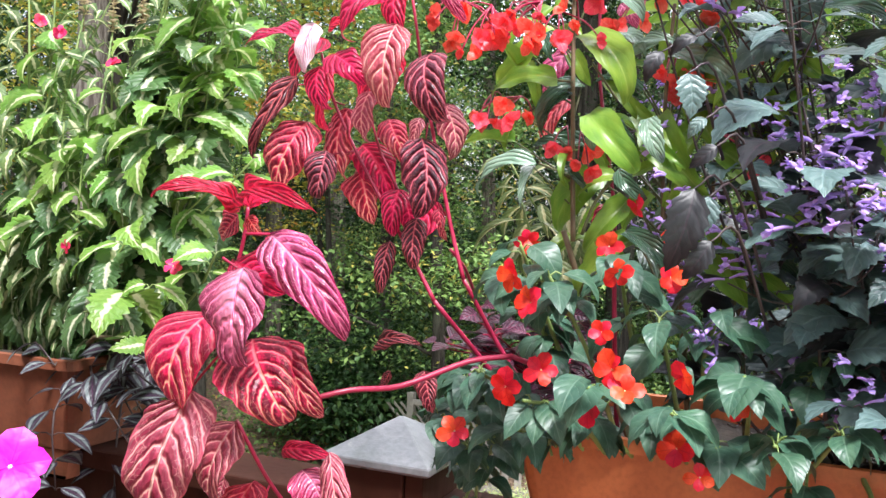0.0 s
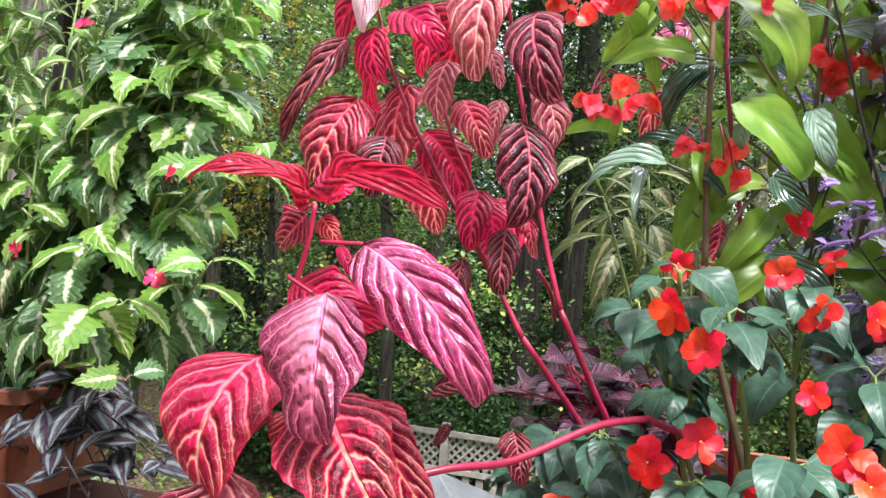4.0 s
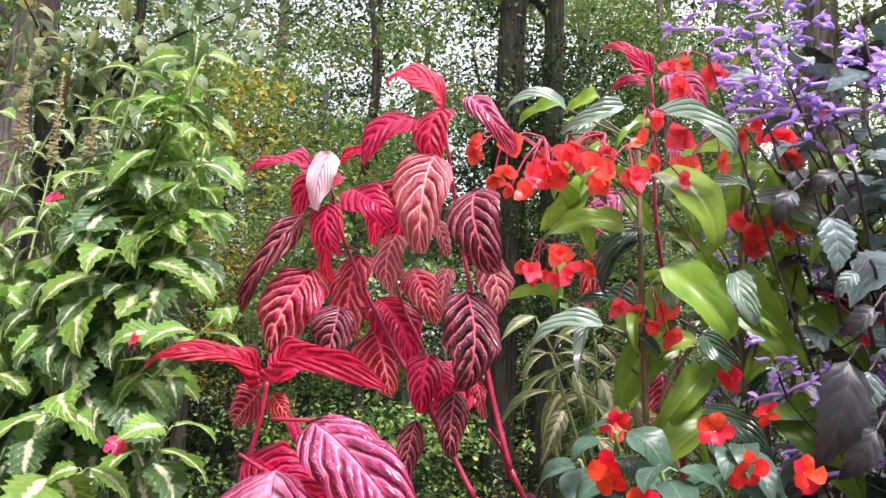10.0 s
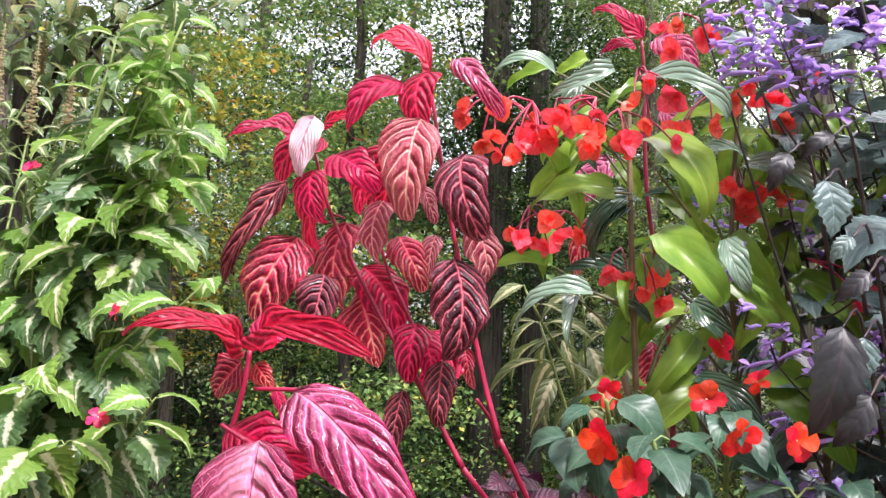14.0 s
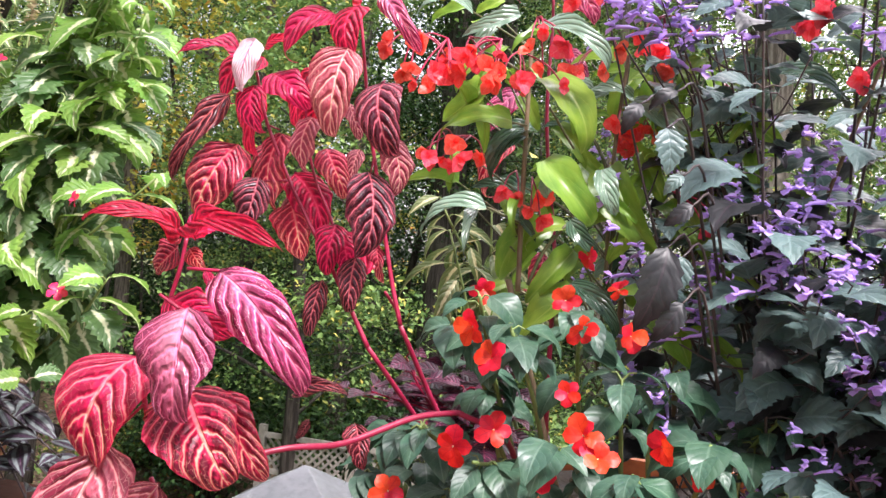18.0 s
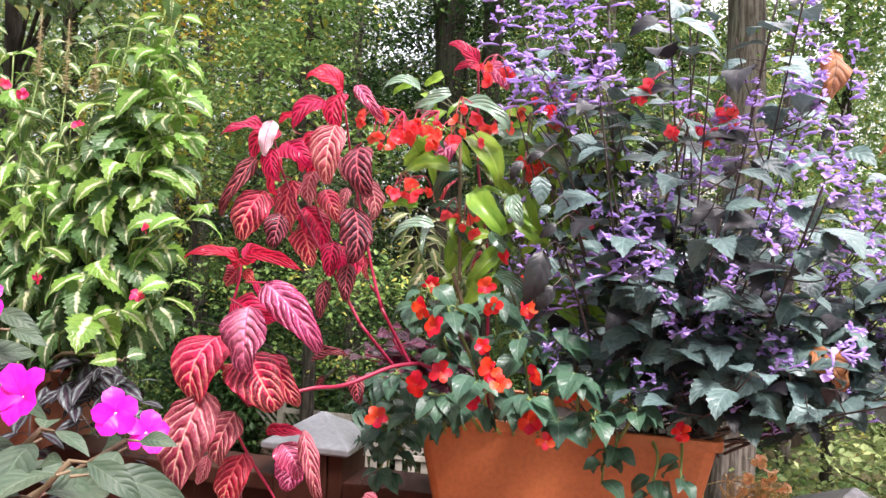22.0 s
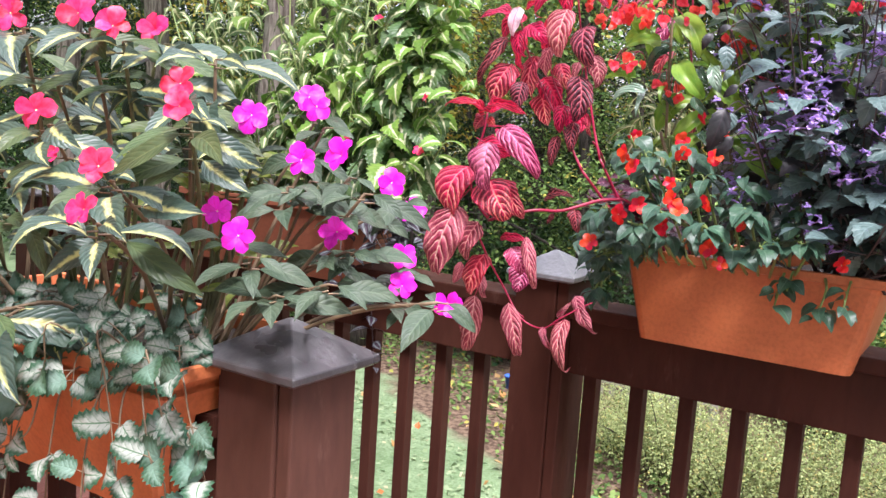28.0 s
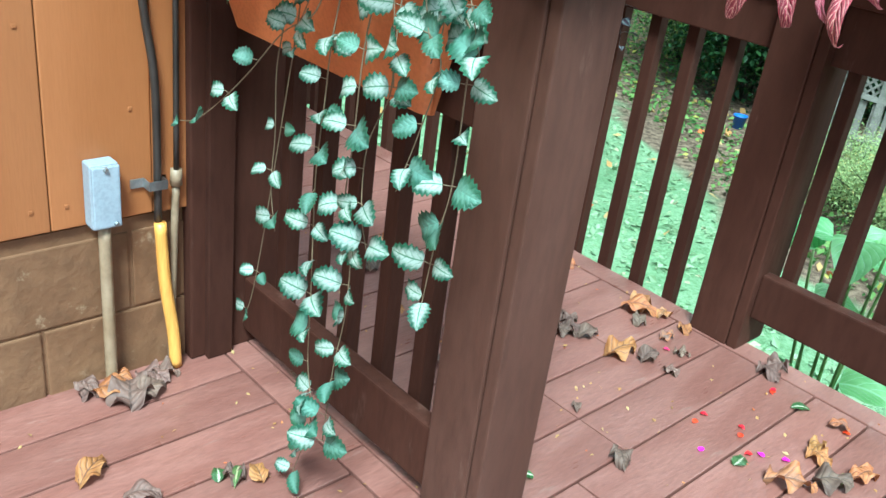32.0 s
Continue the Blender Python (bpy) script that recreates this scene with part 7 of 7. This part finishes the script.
def vine(pts, gap=0.058, skip=0.24, big=1.0):
    root = Vector((max(-1.22, min(-0.62, pts[0][0])), 0.33, 1.045))
    pts = [Vector(p) for p in pts]
    line = curve_points([root, root.lerp(pts[0], 0.5) + Vector((0, -0.02, 0.05)), *pts] if pts[0].z < 1.0 else [root, *pts], 6)
    bm = tube(bmesh.new(), line, 0.0016, 0.0009, 5)
    step, k = 0.0, 2
    turn = vrng.uniform(0, 6)
    for a, b in zip(line, line[1:]):
        step += (b - a).length
        if step < gap:
            continue
        step, turn = 0.0, turn + 1.57
        for side in (0, math.pi):
            if vrng.random() < skip:
                continue
            ang = turn + side + vrng.uniform(-0.5, 0.5)
            out = Vector((math.copysign(0.6, math.cos(ang)) + 0.5 * math.cos(ang), math.sin(ang) * 0.5 - 0.35, vrng.uniform(-0.25, 0.35)))
            p0 = b + out * vrng.uniform(0.006, 0.014)
            tube(bm, [b, p0], 0.0009, 0.0008, 4, cap=False)
            s = vrng.uniform(0.036, 0.056) * big
            p1 = p0 + (out + Vector((0, 0, vrng.uniform(-0.75, 0.15)))).normalized() * s
            share("leaf", vrng.choice(LAM), lam, lmo @ aim(p0, p1, (vrng.uniform(-0.2, 0.6), -1, vrng.uniform(0.1, 0.8)), vrng.uniform(0.9, 1.15)))
    bmesh.ops.transform(bm, matrix=lmo, verts=bm.verts)
    part("stem", bm, brown_stem, lam, smooth=True)


vine([(-0.888, 0.245, 0.892), (-0.901, 0.245, 0.821), (-0.898, 0.245, 0.709), (-0.905, 0.245, 0.608), (-0.886, 0.245, 0.525)], 0.08, 0.15, 0.75)
vine([(-0.732, 0.235, 0.932), (-0.743, 0.235, 0.820), (-0.755, 0.235, 0.699), (-0.753, 0.235, 0.596), (-0.748, 0.235, 0.463), (-0.744, 0.235, 0.321), (-0.723, 0.235, 0.205), (-0.768, 0.235, 0.050), (-0.802, 0.235, -0.053)])
vine([(-0.637, 0.225, 0.957), (-0.649, 0.225, 0.787), (-0.658, 0.225, 0.678), (-0.633, 0.225, 0.598), (-0.634, 0.225, 0.480), (-0.654, 0.225, 0.365), (-0.670, 0.225, 0.192)])
vine([(-0.577, 0.230, 0.955), (-0.579, 0.230, 0.880), (-0.620, 0.230, 0.787), (-0.619, 0.230, 0.674), (-0.585, 0.230, 0.588)])
vine([(-0.450, 0.250, 1.002), (-0.447, 0.250, 0.934), (-0.448, 0.250, 0.785), (-0.467, 0.250, 0.687), (-0.480, 0.250, 0.569)])
vine([(-0.759, 0.220, 0.961), (-0.850, 0.220, 0.904), (-0.951, 0.220, 0.809), (-1.048, 0.220, 0.728), (-1.145, 0.220, 0.661), (-1.241, 0.220, 0.630)], 0.12, 0.15, 0.75)
vine([(-0.499, 0.220, 0.991), (-0.469, 0.220, 0.954), (-0.498, 0.220, 0.849), (-0.533, 0.220, 0.749)])
vine([(-0.860, 0.250, 0.871), (-0.951, 0.250, 0.409), (-0.999, 0.250, 0.266)], 0.10, 0.3, 0.7)
vine([(-0.731, 0.235, 1.121), (-0.744, 0.235, 1.058), (-0.771, 0.235, 1.018), (-0.831, 0.235, 0.915)])
vine([(-0.606, 0.225, 1.135), (-0.598, 0.225, 1.080), (-0.584, 0.225, 1.021), (-0.575, 0.225, 0.960), (-0.566, 0.225, 0.897)])
vine([(-0.517, 0.225, 1.125), (-0.493, 0.225, 1.072), (-0.478, 0.225, 1.009), (-0.495, 0.225, 0.951)])
vine([(-0.465, 0.235, 1.105), (-0.446, 0.235, 1.052), (-0.415, 0.235, 0.980)])
for x in (-1.05, -0.98, -0.92, -0.86, -0.80, -0.74, -0.68):
    vine([(x + 0.02, 0.30, 1.085), (x + 0.03, 0.262, 1.07), (x + 0.03, 0.255, 1.0)])

for i in range(12):
    x, y = -1.12 + 0.047 * i, vrng.uniform(0.33, 0.45)
    vine([(x, y, 1.05 + vrng.uniform(0.01, 0.05)), (x + vrng.uniform(-0.03, 0.04), y - 0.03, 1.07 + vrng.uniform(0.01, 0.07)), (x + vrng.uniform(-0.05, 0.06), y - 0.07, 1.06 + vrng.uniform(0.0, 0.05))], 0.026, 0.2, 0.85)

# ---- fern sprigs at the trough's end ----
fern_mat = leaf_mat("fern_leaf", (0.10, 0.16, 0.06), (0.16, 0.20, 0.08), veins=3, vein_width=0.02, rough=0.5, per_piece=False)
fern = thing("fern", "small fern with drooping feathery fronds at the planter's end", "fern", (-1.2, 0.33, 1.05))
fo = Matrix.Translation(fern.location).inverted()
for ends in ([(-1.20, 0.33, 1.05), (-1.19, 0.28, 1.10), (-1.16, 0.25, 1.02), (-1.15, 0.245, 0.89)], [(-1.19, 0.33, 1.05), (-1.14, 0.27, 1.11), (-1.09, 0.25, 1.02), (-1.07, 0.245, 0.90)], [(-1.21, 0.33, 1.05), (-1.24, 0.28, 1.08), (-1.24, 0.25, 0.95)]):
    line = curve_points(ends, 12)
    bm = tube(bmesh.new(), line, 0.0012, 0.0006, 4)
    for k in range(8, len(line) - 1):
        for side in (-1, 1):
            s = 0.020 * math.sin(3.1 * (k - 6) / (len(line) - 5)) + 0.004
            e = line[k] + Vector((side, -0.1, -0.25)).normalized() * s
            leaf_bm("lance", 0.35, nu=4, nv=1, fold=0.1, droop=0.3, into=bm, m=aim(line[k], e, (0, -1, 0.3)))
    bmesh.ops.transform(bm, matrix=fo, verts=bm.verts)
    part("frond", bm, fern_mat, fern, smooth=True)

# ---- dried plant on the rail beside the trough ----
straw = plain("straw", (0.42, 0.26, 0.08), (0.55, 0.38, 0.14), 20.0, 0.6, 0.2, 120.0)
pale_orange = leaf_mat("pale_orange_petal", (0.75, 0.33, 0.12), (0.82, 0.48, 0.26), veins=3, vein_width=0.05, rough=0.5, translucent=0.35)
PETALS["dry"] = leaf_set("petal", pale_orange, 3, "petal", 0.9, nu=6, nv=3, fold=0.2, droop=0.7, ruffle=0.2)
dry = thing("dried_plant", "tangle of dried straw-coloured stems with faded orange flowers", "plant", (0.26, RAIL_Y, RAIL_TOP))
do = Matrix.Translation(dry.location).inverted()
drng = random.Random(6)
for i in range(34):
    a = drng.uniform(0, 6.283)
    r_ = drng.uniform(0.02, 0.055)
    c = Vector((0.25 + drng.uniform(-0.035, 0.03), RAIL_Y + drng.uniform(-0.05, 0.04), RAIL_TOP + 0.003))
    pts = [c, c + Vector((math.cos(a) * r_, math.sin(a) * r_ * 0.7, drng.uniform(0.02, 0.07))), c + Vector((math.cos(a + 1) * r_ * 1.3, math.sin(a + 1) * r_, drng.uniform(0.03, 0.10))), c + Vector((math.cos(a + 2.2) * r_, math.sin(a + 2.2) * r_, drng.uniform(0.005, 0.06)))]
    bm = tube(bmesh.new(), curve_points(pts, 5), 0.0018, 0.0008, 5)
    bmesh.ops.transform(bm, matrix=do, verts=bm.verts)
    part("stem", bm, straw, dry, smooth=True)
for at, s in (((0.254, 1.62, 1.115), 0.017), ((0.235, 1.61, 1.085), 0.014), ((0.262, 1.60, 1.05), 0.016)):
    five_petals(dry, do, "dry", at, s, (0.2, -1, 0.4), "faded orange flower")
for i in range(9):
    b = Vector((0.25 + drng.uniform(-0.05, 0.05), 1.64 + drng.uniform(-0.04, 0.02), 1.02 + drng.uniform(0, 0.07)))
    share("leaf", drng.choice(PETALS["dry"]), dry, do @ aim(b, b + Vector((drng.uniform(-1, 1), -0.6, drng.uniform(-0.6, 0.6))).normalized() * 0.03, (0, -0.5, 1)))

# ---- dead leaves: two caught in the sage, many on the deck ----
dead_mat = leaf_mat("dead_brown_leaf", (0.36, 0.125, 0.035), (0.46, 0.20, 0.07), vein=(0.18, 0.075, 0.04), veins=6, vein_width=0.08, rough=0.65, translucent=0.15, age=(0.16, 0.10, 0.075))
grey_dead = leaf_mat("grey_brown_leaf", (0.10, 0.050, 0.036), (0.19, 0.115, 0.085), vein=(0.10, 0.06, 0.045), veins=6, vein_width=0.08, rough=0.7, translucent=0.05)
DEAD = leaf_set("dead_leaf", dead_mat, 4, "ovate", 0.7, nu=12, nv=5, fold=0.35, droop=0.6, ruffle=0.45, twist=0.6, teeth=3, tooth=0.25, curl=0.35)
GREY = leaf_set("dead_leaf", grey_dead, 3, "ovate", 0.75, nu=12, nv=5, fold=0.35, droop=0.7, ruffle=0.5, twist=0.6, teeth=3, tooth=0.25, curl=0.45)


def dead_leaf(base, tip, label, grey=False, up=(0, 0, 1), wide=1.0):
    ob = new("dead_leaf", drng.choice(GREY if grey else DEAD))
    ob.matrix_basis = aim(base, tip, up, wide)
    tagged(ob, label, "dead leaf", "fallen leaves on the deck" if abs(base[2]) < 0.1 else "")


dead_leaf((0.305, 1.36, 1.83), (0.293, 1.35, 1.745), "curled rust-brown dead leaf caught in the sage", False, (0.4, -1, 0.1), 0.8)
dead_leaf((0.45, 1.36, 1.705), (0.375, 1.345, 1.665), "pale tan dead leaf lodged among lilac flowers", False, (0.2, -1, 0.6), 0.8)
for x, y, turn in ((-0.655, 0.36, 0.3), (-0.63, 0.41, 1.7), (-0.675, 0.42, 2.6), (-0.70, 0.35, 4.0), (-0.64, 0.335, 5.2)):
    w = Vector((math.cos(turn), math.sin(turn), 0)) * 0.026
    dead_leaf((x - w.x, y - w.y, 1.062), (x + w.x, y + w.y, 1.062), "dry brown leaf lying on the potting soil", turn > 2, (0, -0.3, 1), 0.9)
dead_leaf((0.30, 1.38, 1.36), (0.35, 1.36, 1.30), "pinkish dead leaf hanging below the sage", False, (0.2, -1, 0.5))
floor_spots = ((-1.22, 0.10, 0.10, 1), (-1.016, -0.069, 0.075, 0), (-0.874, 1.222, 0.07, 1), (-0.835, 1.486, 0.09, 0), (-0.72, 1.256, 0.10, 0), (-0.66, 1.301, 0.06, 1), (-0.698, 1.521, 0.05, 0), (-0.426, 1.53, 0.07, 1),
               (-0.432, 0.885, 0.065, 1), (-0.157, 1.152, 0.10, 0), (-0.163, 1.299, 0.06, 0), (-0.10, 1.24, 0.08, 1), (-1.15, 1.526, 0.05, 0), (-0.91, 1.26, 0.05, 1), (-1.255, 0.20, 0.06, 1), (-1.27, 0.03, 0.05, 1), (-1.20, 0.14, 0.07, 1),
               (-0.80, 1.44, 0.06, 1), (-0.90, -0.02, 0.06, 1), (-1.55, 1.1, 0.07, 0), (-1.2, 0.85, 0.05, 0), (-1.45, 0.95, 0.06, 1), (-0.95, 0.80, 0.05, 1), (-0.62, 0.95, 0.03, 1), (0.1, 0.9, 0.08, 0), (0.3, 1.2, 0.08, 1), (-0.86, 0.15, 0.05, 1),
               (-0.851, 1.511, 0.08, 0), (-0.869, 1.194, 0.06, 1), (-0.826, 1.242, 0.06, 1), (-0.938, 1.236, 0.05, 1), (-0.696, 1.438, 0.05, 0), (-0.433, 1.573, 0.07, 1), (-0.071, 1.317, 0.08, 0), (-0.587, 1.297, 0.04, 1), (-0.198, 1.463, 0.05, 0),
               (-0.187, 1.323, 0.06, 0), (-0.839, 0.195, 0.05, 0), (-1.28, 0.03, 0.06, 1), (-1.27, 0.10, 0.06, 0), (-1.25, 0.17, 0.07, 1), (-1.24, 0.07, 0.08, 0), (-1.17, 0.809, 0.04, 0), (-0.78, 1.53, 0.05, 0), (-0.62, 1.40, 0.04, 1))
for i, (x, y, s, grey) in enumerate(floor_spots):
    a = drng.uniform(0, 6.283)
    w = Vector((math.cos(a), math.sin(a), 0)) * s * 0.6
    dead_leaf((x - w.x, y - w.y, 0.006), (x + w.x, y + w.y, 0.006), "curled grey-brown dead leaf lying on deck boards" if grey else "crisp orange-brown dead leaf lying on deck boards", bool(grey), (0, 0, 1), drng.uniform(0.8, 1.2))
green_fall = ((-0.881, 0.18, 0.07), (-0.511, 0.679, 0.05), (-0.271, 1.10, 0.05), (-0.312, 1.44, 0.05), (-0.10, 1.30, 0.05), (-0.86, 0.12, 0.045))
for x, y, s in green_fall:
    a = drng.uniform(0, 6.283)
    ob = new("fallen_leaf", drng.choice(LIMP + COL))
    ob.matrix_basis = aim((x, y, 0.004), (x + math.cos(a) * s, y + math.sin(a) * s, 0.004), (0, 0, 1), 1.0)
    tagged(ob, "fallen yellow-green leaf lying on the red deck", "fallen leaf", "fallen leaves on the deck")
for x, y, k in ((-0.423, 1.176, "red"), (-0.416, 1.214, "red"), (-0.331, 1.245, "red"), (-0.325, 1.226, "red"), (-0.349, 1.094, "magenta"), (-0.265, 1.192, "magenta"), (-0.163, 1.464, "red"), (-0.651, 1.386, "pink"), (-0.386, 1.463, "red"), (-0.372, 1.45, "red"), (-0.20, 1.23, "magenta"), (-0.28, 1.16, "red")):
    ob = new("fallen_petal", drng.choice(PETALS[k]))
    a = drng.uniform(0, 6.283)
    ob.matrix_basis = aim((x, y, 0.004), (x + math.cos(a) * 0.02, y + math.sin(a) * 0.02, 0.004), (0, 0, 1), 0.9)
    tagged(ob, f"fallen {'scarlet' if k == 'red' else k} flower petal on the deck boards", "petal", "fallen petals on the deck")

crumbs = np.random.RandomState(8).uniform((-2.2, -0.2, 0.003), (0.4, 1.6, 0.0035), (330, 3))
tagged(new("leaf_crumbs", leaf_cloud("leaf_crumbs", crumbs, 0.0, 1, 0.013, tan_leaf, 15, 0.1)), "crumbs of dry leaves strewn over the deck", "leaf crumbs", kind="stuff")

# ---- dogwood reaching in over the far trough ----
dog_mat = leaf_mat("dogwood_leaf", (0.10, 0.17, 0.06), (0.16, 0.23, 0.09), vein=(0.22, 0.28, 0.13), veins=6, vein_width=0.05, rough=0.4, translucent=0.35, age=(0.30, 0.24, 0.08))
DOG = leaf_set("leaf", dog_mat, 4, "ovate", 0.6, nu=7, nv=2, fold=0.2, droop=0.6, ruffle=0.04)
dog = thing("dogwood_tree", "dogwood with broad dull green leaves overhanging the deck", "tree", (-3.3, 3.7, GROUND))
dgo = Matrix.Translation(dog.location).inverted()
bm = tube(bmesh.new(), curve_points([(0, 0, 0), (0.1, -0.1, 2.0), (0.25, -0.2, 3.4), (0.3, -0.3, 4.8)], 6), 0.075, 0.03, 10, 0.15)
part("trunk", bm, bark_dark, dog, smooth=True)
for end in ((-2.10, 3.05, 2.50), (-2.35, 2.95, 2.68), (-2.0, 3.3, 2.85), (-2.55, 2.8, 2.40), (-2.7, 2.9, 2.85), (-2.25, 3.1, 2.32)):
    line = curve_points([(-3.1, 3.5, 2.1 + drng.uniform(-0.2, 0.4)), ((-3.1 + end[0]) / 2, 3.35, 2.65), end], 7)
    bm = tube(bmesh.new(), line, 0.014, 0.003, 6)
    bmesh.ops.transform(bm, matrix=dgo, verts=bm.verts)
    part("limb", bm, bark_dark, dog, smooth=True)
    for k in range(5, len(line)):
        for j in range(5):
            b = line[k] + Vector((drng.gauss(0, 0.09), drng.gauss(0, 0.09), drng.gauss(0, 0.07)))
            e = b + Vector((drng.uniform(-1, 1), drng.uniform(-1, 1), drng.uniform(-1.6, 0.0))).normalized() * drng.uniform(0.07, 0.11)
            share("leaf", drng.choice(DOG), dog, dgo @ aim(b, e, (drng.uniform(-0.4, 0.4), -0.5, 1), drng.uniform(0.9, 1.2)))

# ---- broad-leaved plant below the deck ----
hosta_mat = leaf_mat("broad_green_leaf", (0.22, 0.44, 0.14), (0.32, 0.55, 0.22), vein=(0.42, 0.62, 0.34), veins=6, vein_width=0.05, slant=2.0, rough=0.3, translucent=0.35)
HOSTA = leaf_set("leaf", hosta_mat, 3, "heart", 0.7, nu=10, nv=4, fold=0.25, droop=0.6, ruffle=0.05)
hosta = thing("elephant_ear_plant", "broad-leaved bright green plant growing below the deck", "plant", (-0.62, 2.45, GROUND))
ho = Matrix.Translation(hosta.location).inverted()
for head, far in (((-0.60, 2.30, 0.16), 0.25), ((-0.48, 2.28, 0.15), 0.24), ((-0.72, 2.32, 0.06), 0.22), ((-0.55, 2.25, 0.18), 0.24), ((-0.70, 2.40, 0.10), 0.20), ((-0.50, 2.45, 0.02), 0.22), ((-0.66, 2.30, -0.08), 0.18), ((-0.48, 2.30, -0.35), 0.24), ((-0.80, 2.35, -0.45), 0.26), ((-0.55, 2.50, -0.60), 0.26), ((-0.35, 2.40, -0.55), 0.24), ((-0.70, 2.2, -0.65), 0.22)):
    head = Vector(head)
    bm = tube(bmesh.new(), curve_points([(-0.62, 2.45, GROUND), (head.x * 0.5 - 0.31, 2.42, (head.z + GROUND) / 2), head], 6), 0.010, 0.005, 7)
    bmesh.ops.transform(bm, matrix=ho, verts=bm.verts)
    part("stem", bm, green_stem, hosta, smooth=True)
    a = drng.uniform(0, 6.283)
    share("leaf", drng.choice(HOSTA), hosta, ho @ aim(head, head + Vector((math.cos(a), math.sin(a), -0.35)) * far, (0, -0.2, 1)))

# ---- far garden: lattice fence and a small stand-in for a blue chair ----
old_wood = plain("old_grey_wood", (0.20, 0.18, 0.15), (0.32, 0.29, 0.25), 6.0, 0.8, 0.4, 40.0)
fence = thing("lattice_fence", "weathered grey lattice fence among the trees", "fence", (-3.05, 8.95, GROUND))
fence.scale = (0.62, 0.62, 0.62)
for x in (-1.6, 0.0, 1.6):
    part("post", box_bm(x - 0.06, -0.06, 0, x + 0.06, 0.06, 1.75, bevel=0.008), old_wood, fence)
for z in (0.25, 0.95, 1.55):
    part("rail", box_bm(-1.6, -0.055, z, 1.6, -0.015, z + 0.09, bevel=0.005), old_wood, fence)
slat = mesh_of("slat", box_bm(-0.02, -0.010, 0, 0.02, 0.010, 0.80), old_wood, False)
for i in range(22):
    for s_ in (1, -1):
        share("slat", slat, fence, Matrix.Translation((-1.55 + i * 0.145, 0.02 if s_ > 0 else 0.045, 0.98)) @ Matrix.Rotation(radians(45 * s_), 4, "Y"))
for i in range(14):
    part("paling", box_bm(-1.5 + i * 0.23, -0.012, 0.02, -1.38 + i * 0.23, 0.012, 0.92, bevel=0.004), old_wood, fence)
blue_paint = plain("blue_plastic", (0.03, 0.10, 0.42), (0.05, 0.14, 0.5), 5.0, 0.4, 0.05, 60.0)
# a bucket shape stands in for a blue chair much further off
bucket = thing("bucket", "small blue stand-in for a distant chair beyond the lawn", "bucket", (-4.25, 8.4, GROUND))
bm = bmesh.new()
rings = [[bm.verts.new((r_ * math.cos(6.283 * k / 18), r_ * math.sin(6.283 * k / 18), z_)) for k in range(18)] for r_, z_ in ((0.055, 0.0), (0.075, 0.14), (0.08, 0.141), (0.08, 0.15), (0.07, 0.15), (0.05, 0.01))]
loft(bm, rings, True)
part("bucket_body", bm, blue_paint, bucket, smooth=True)
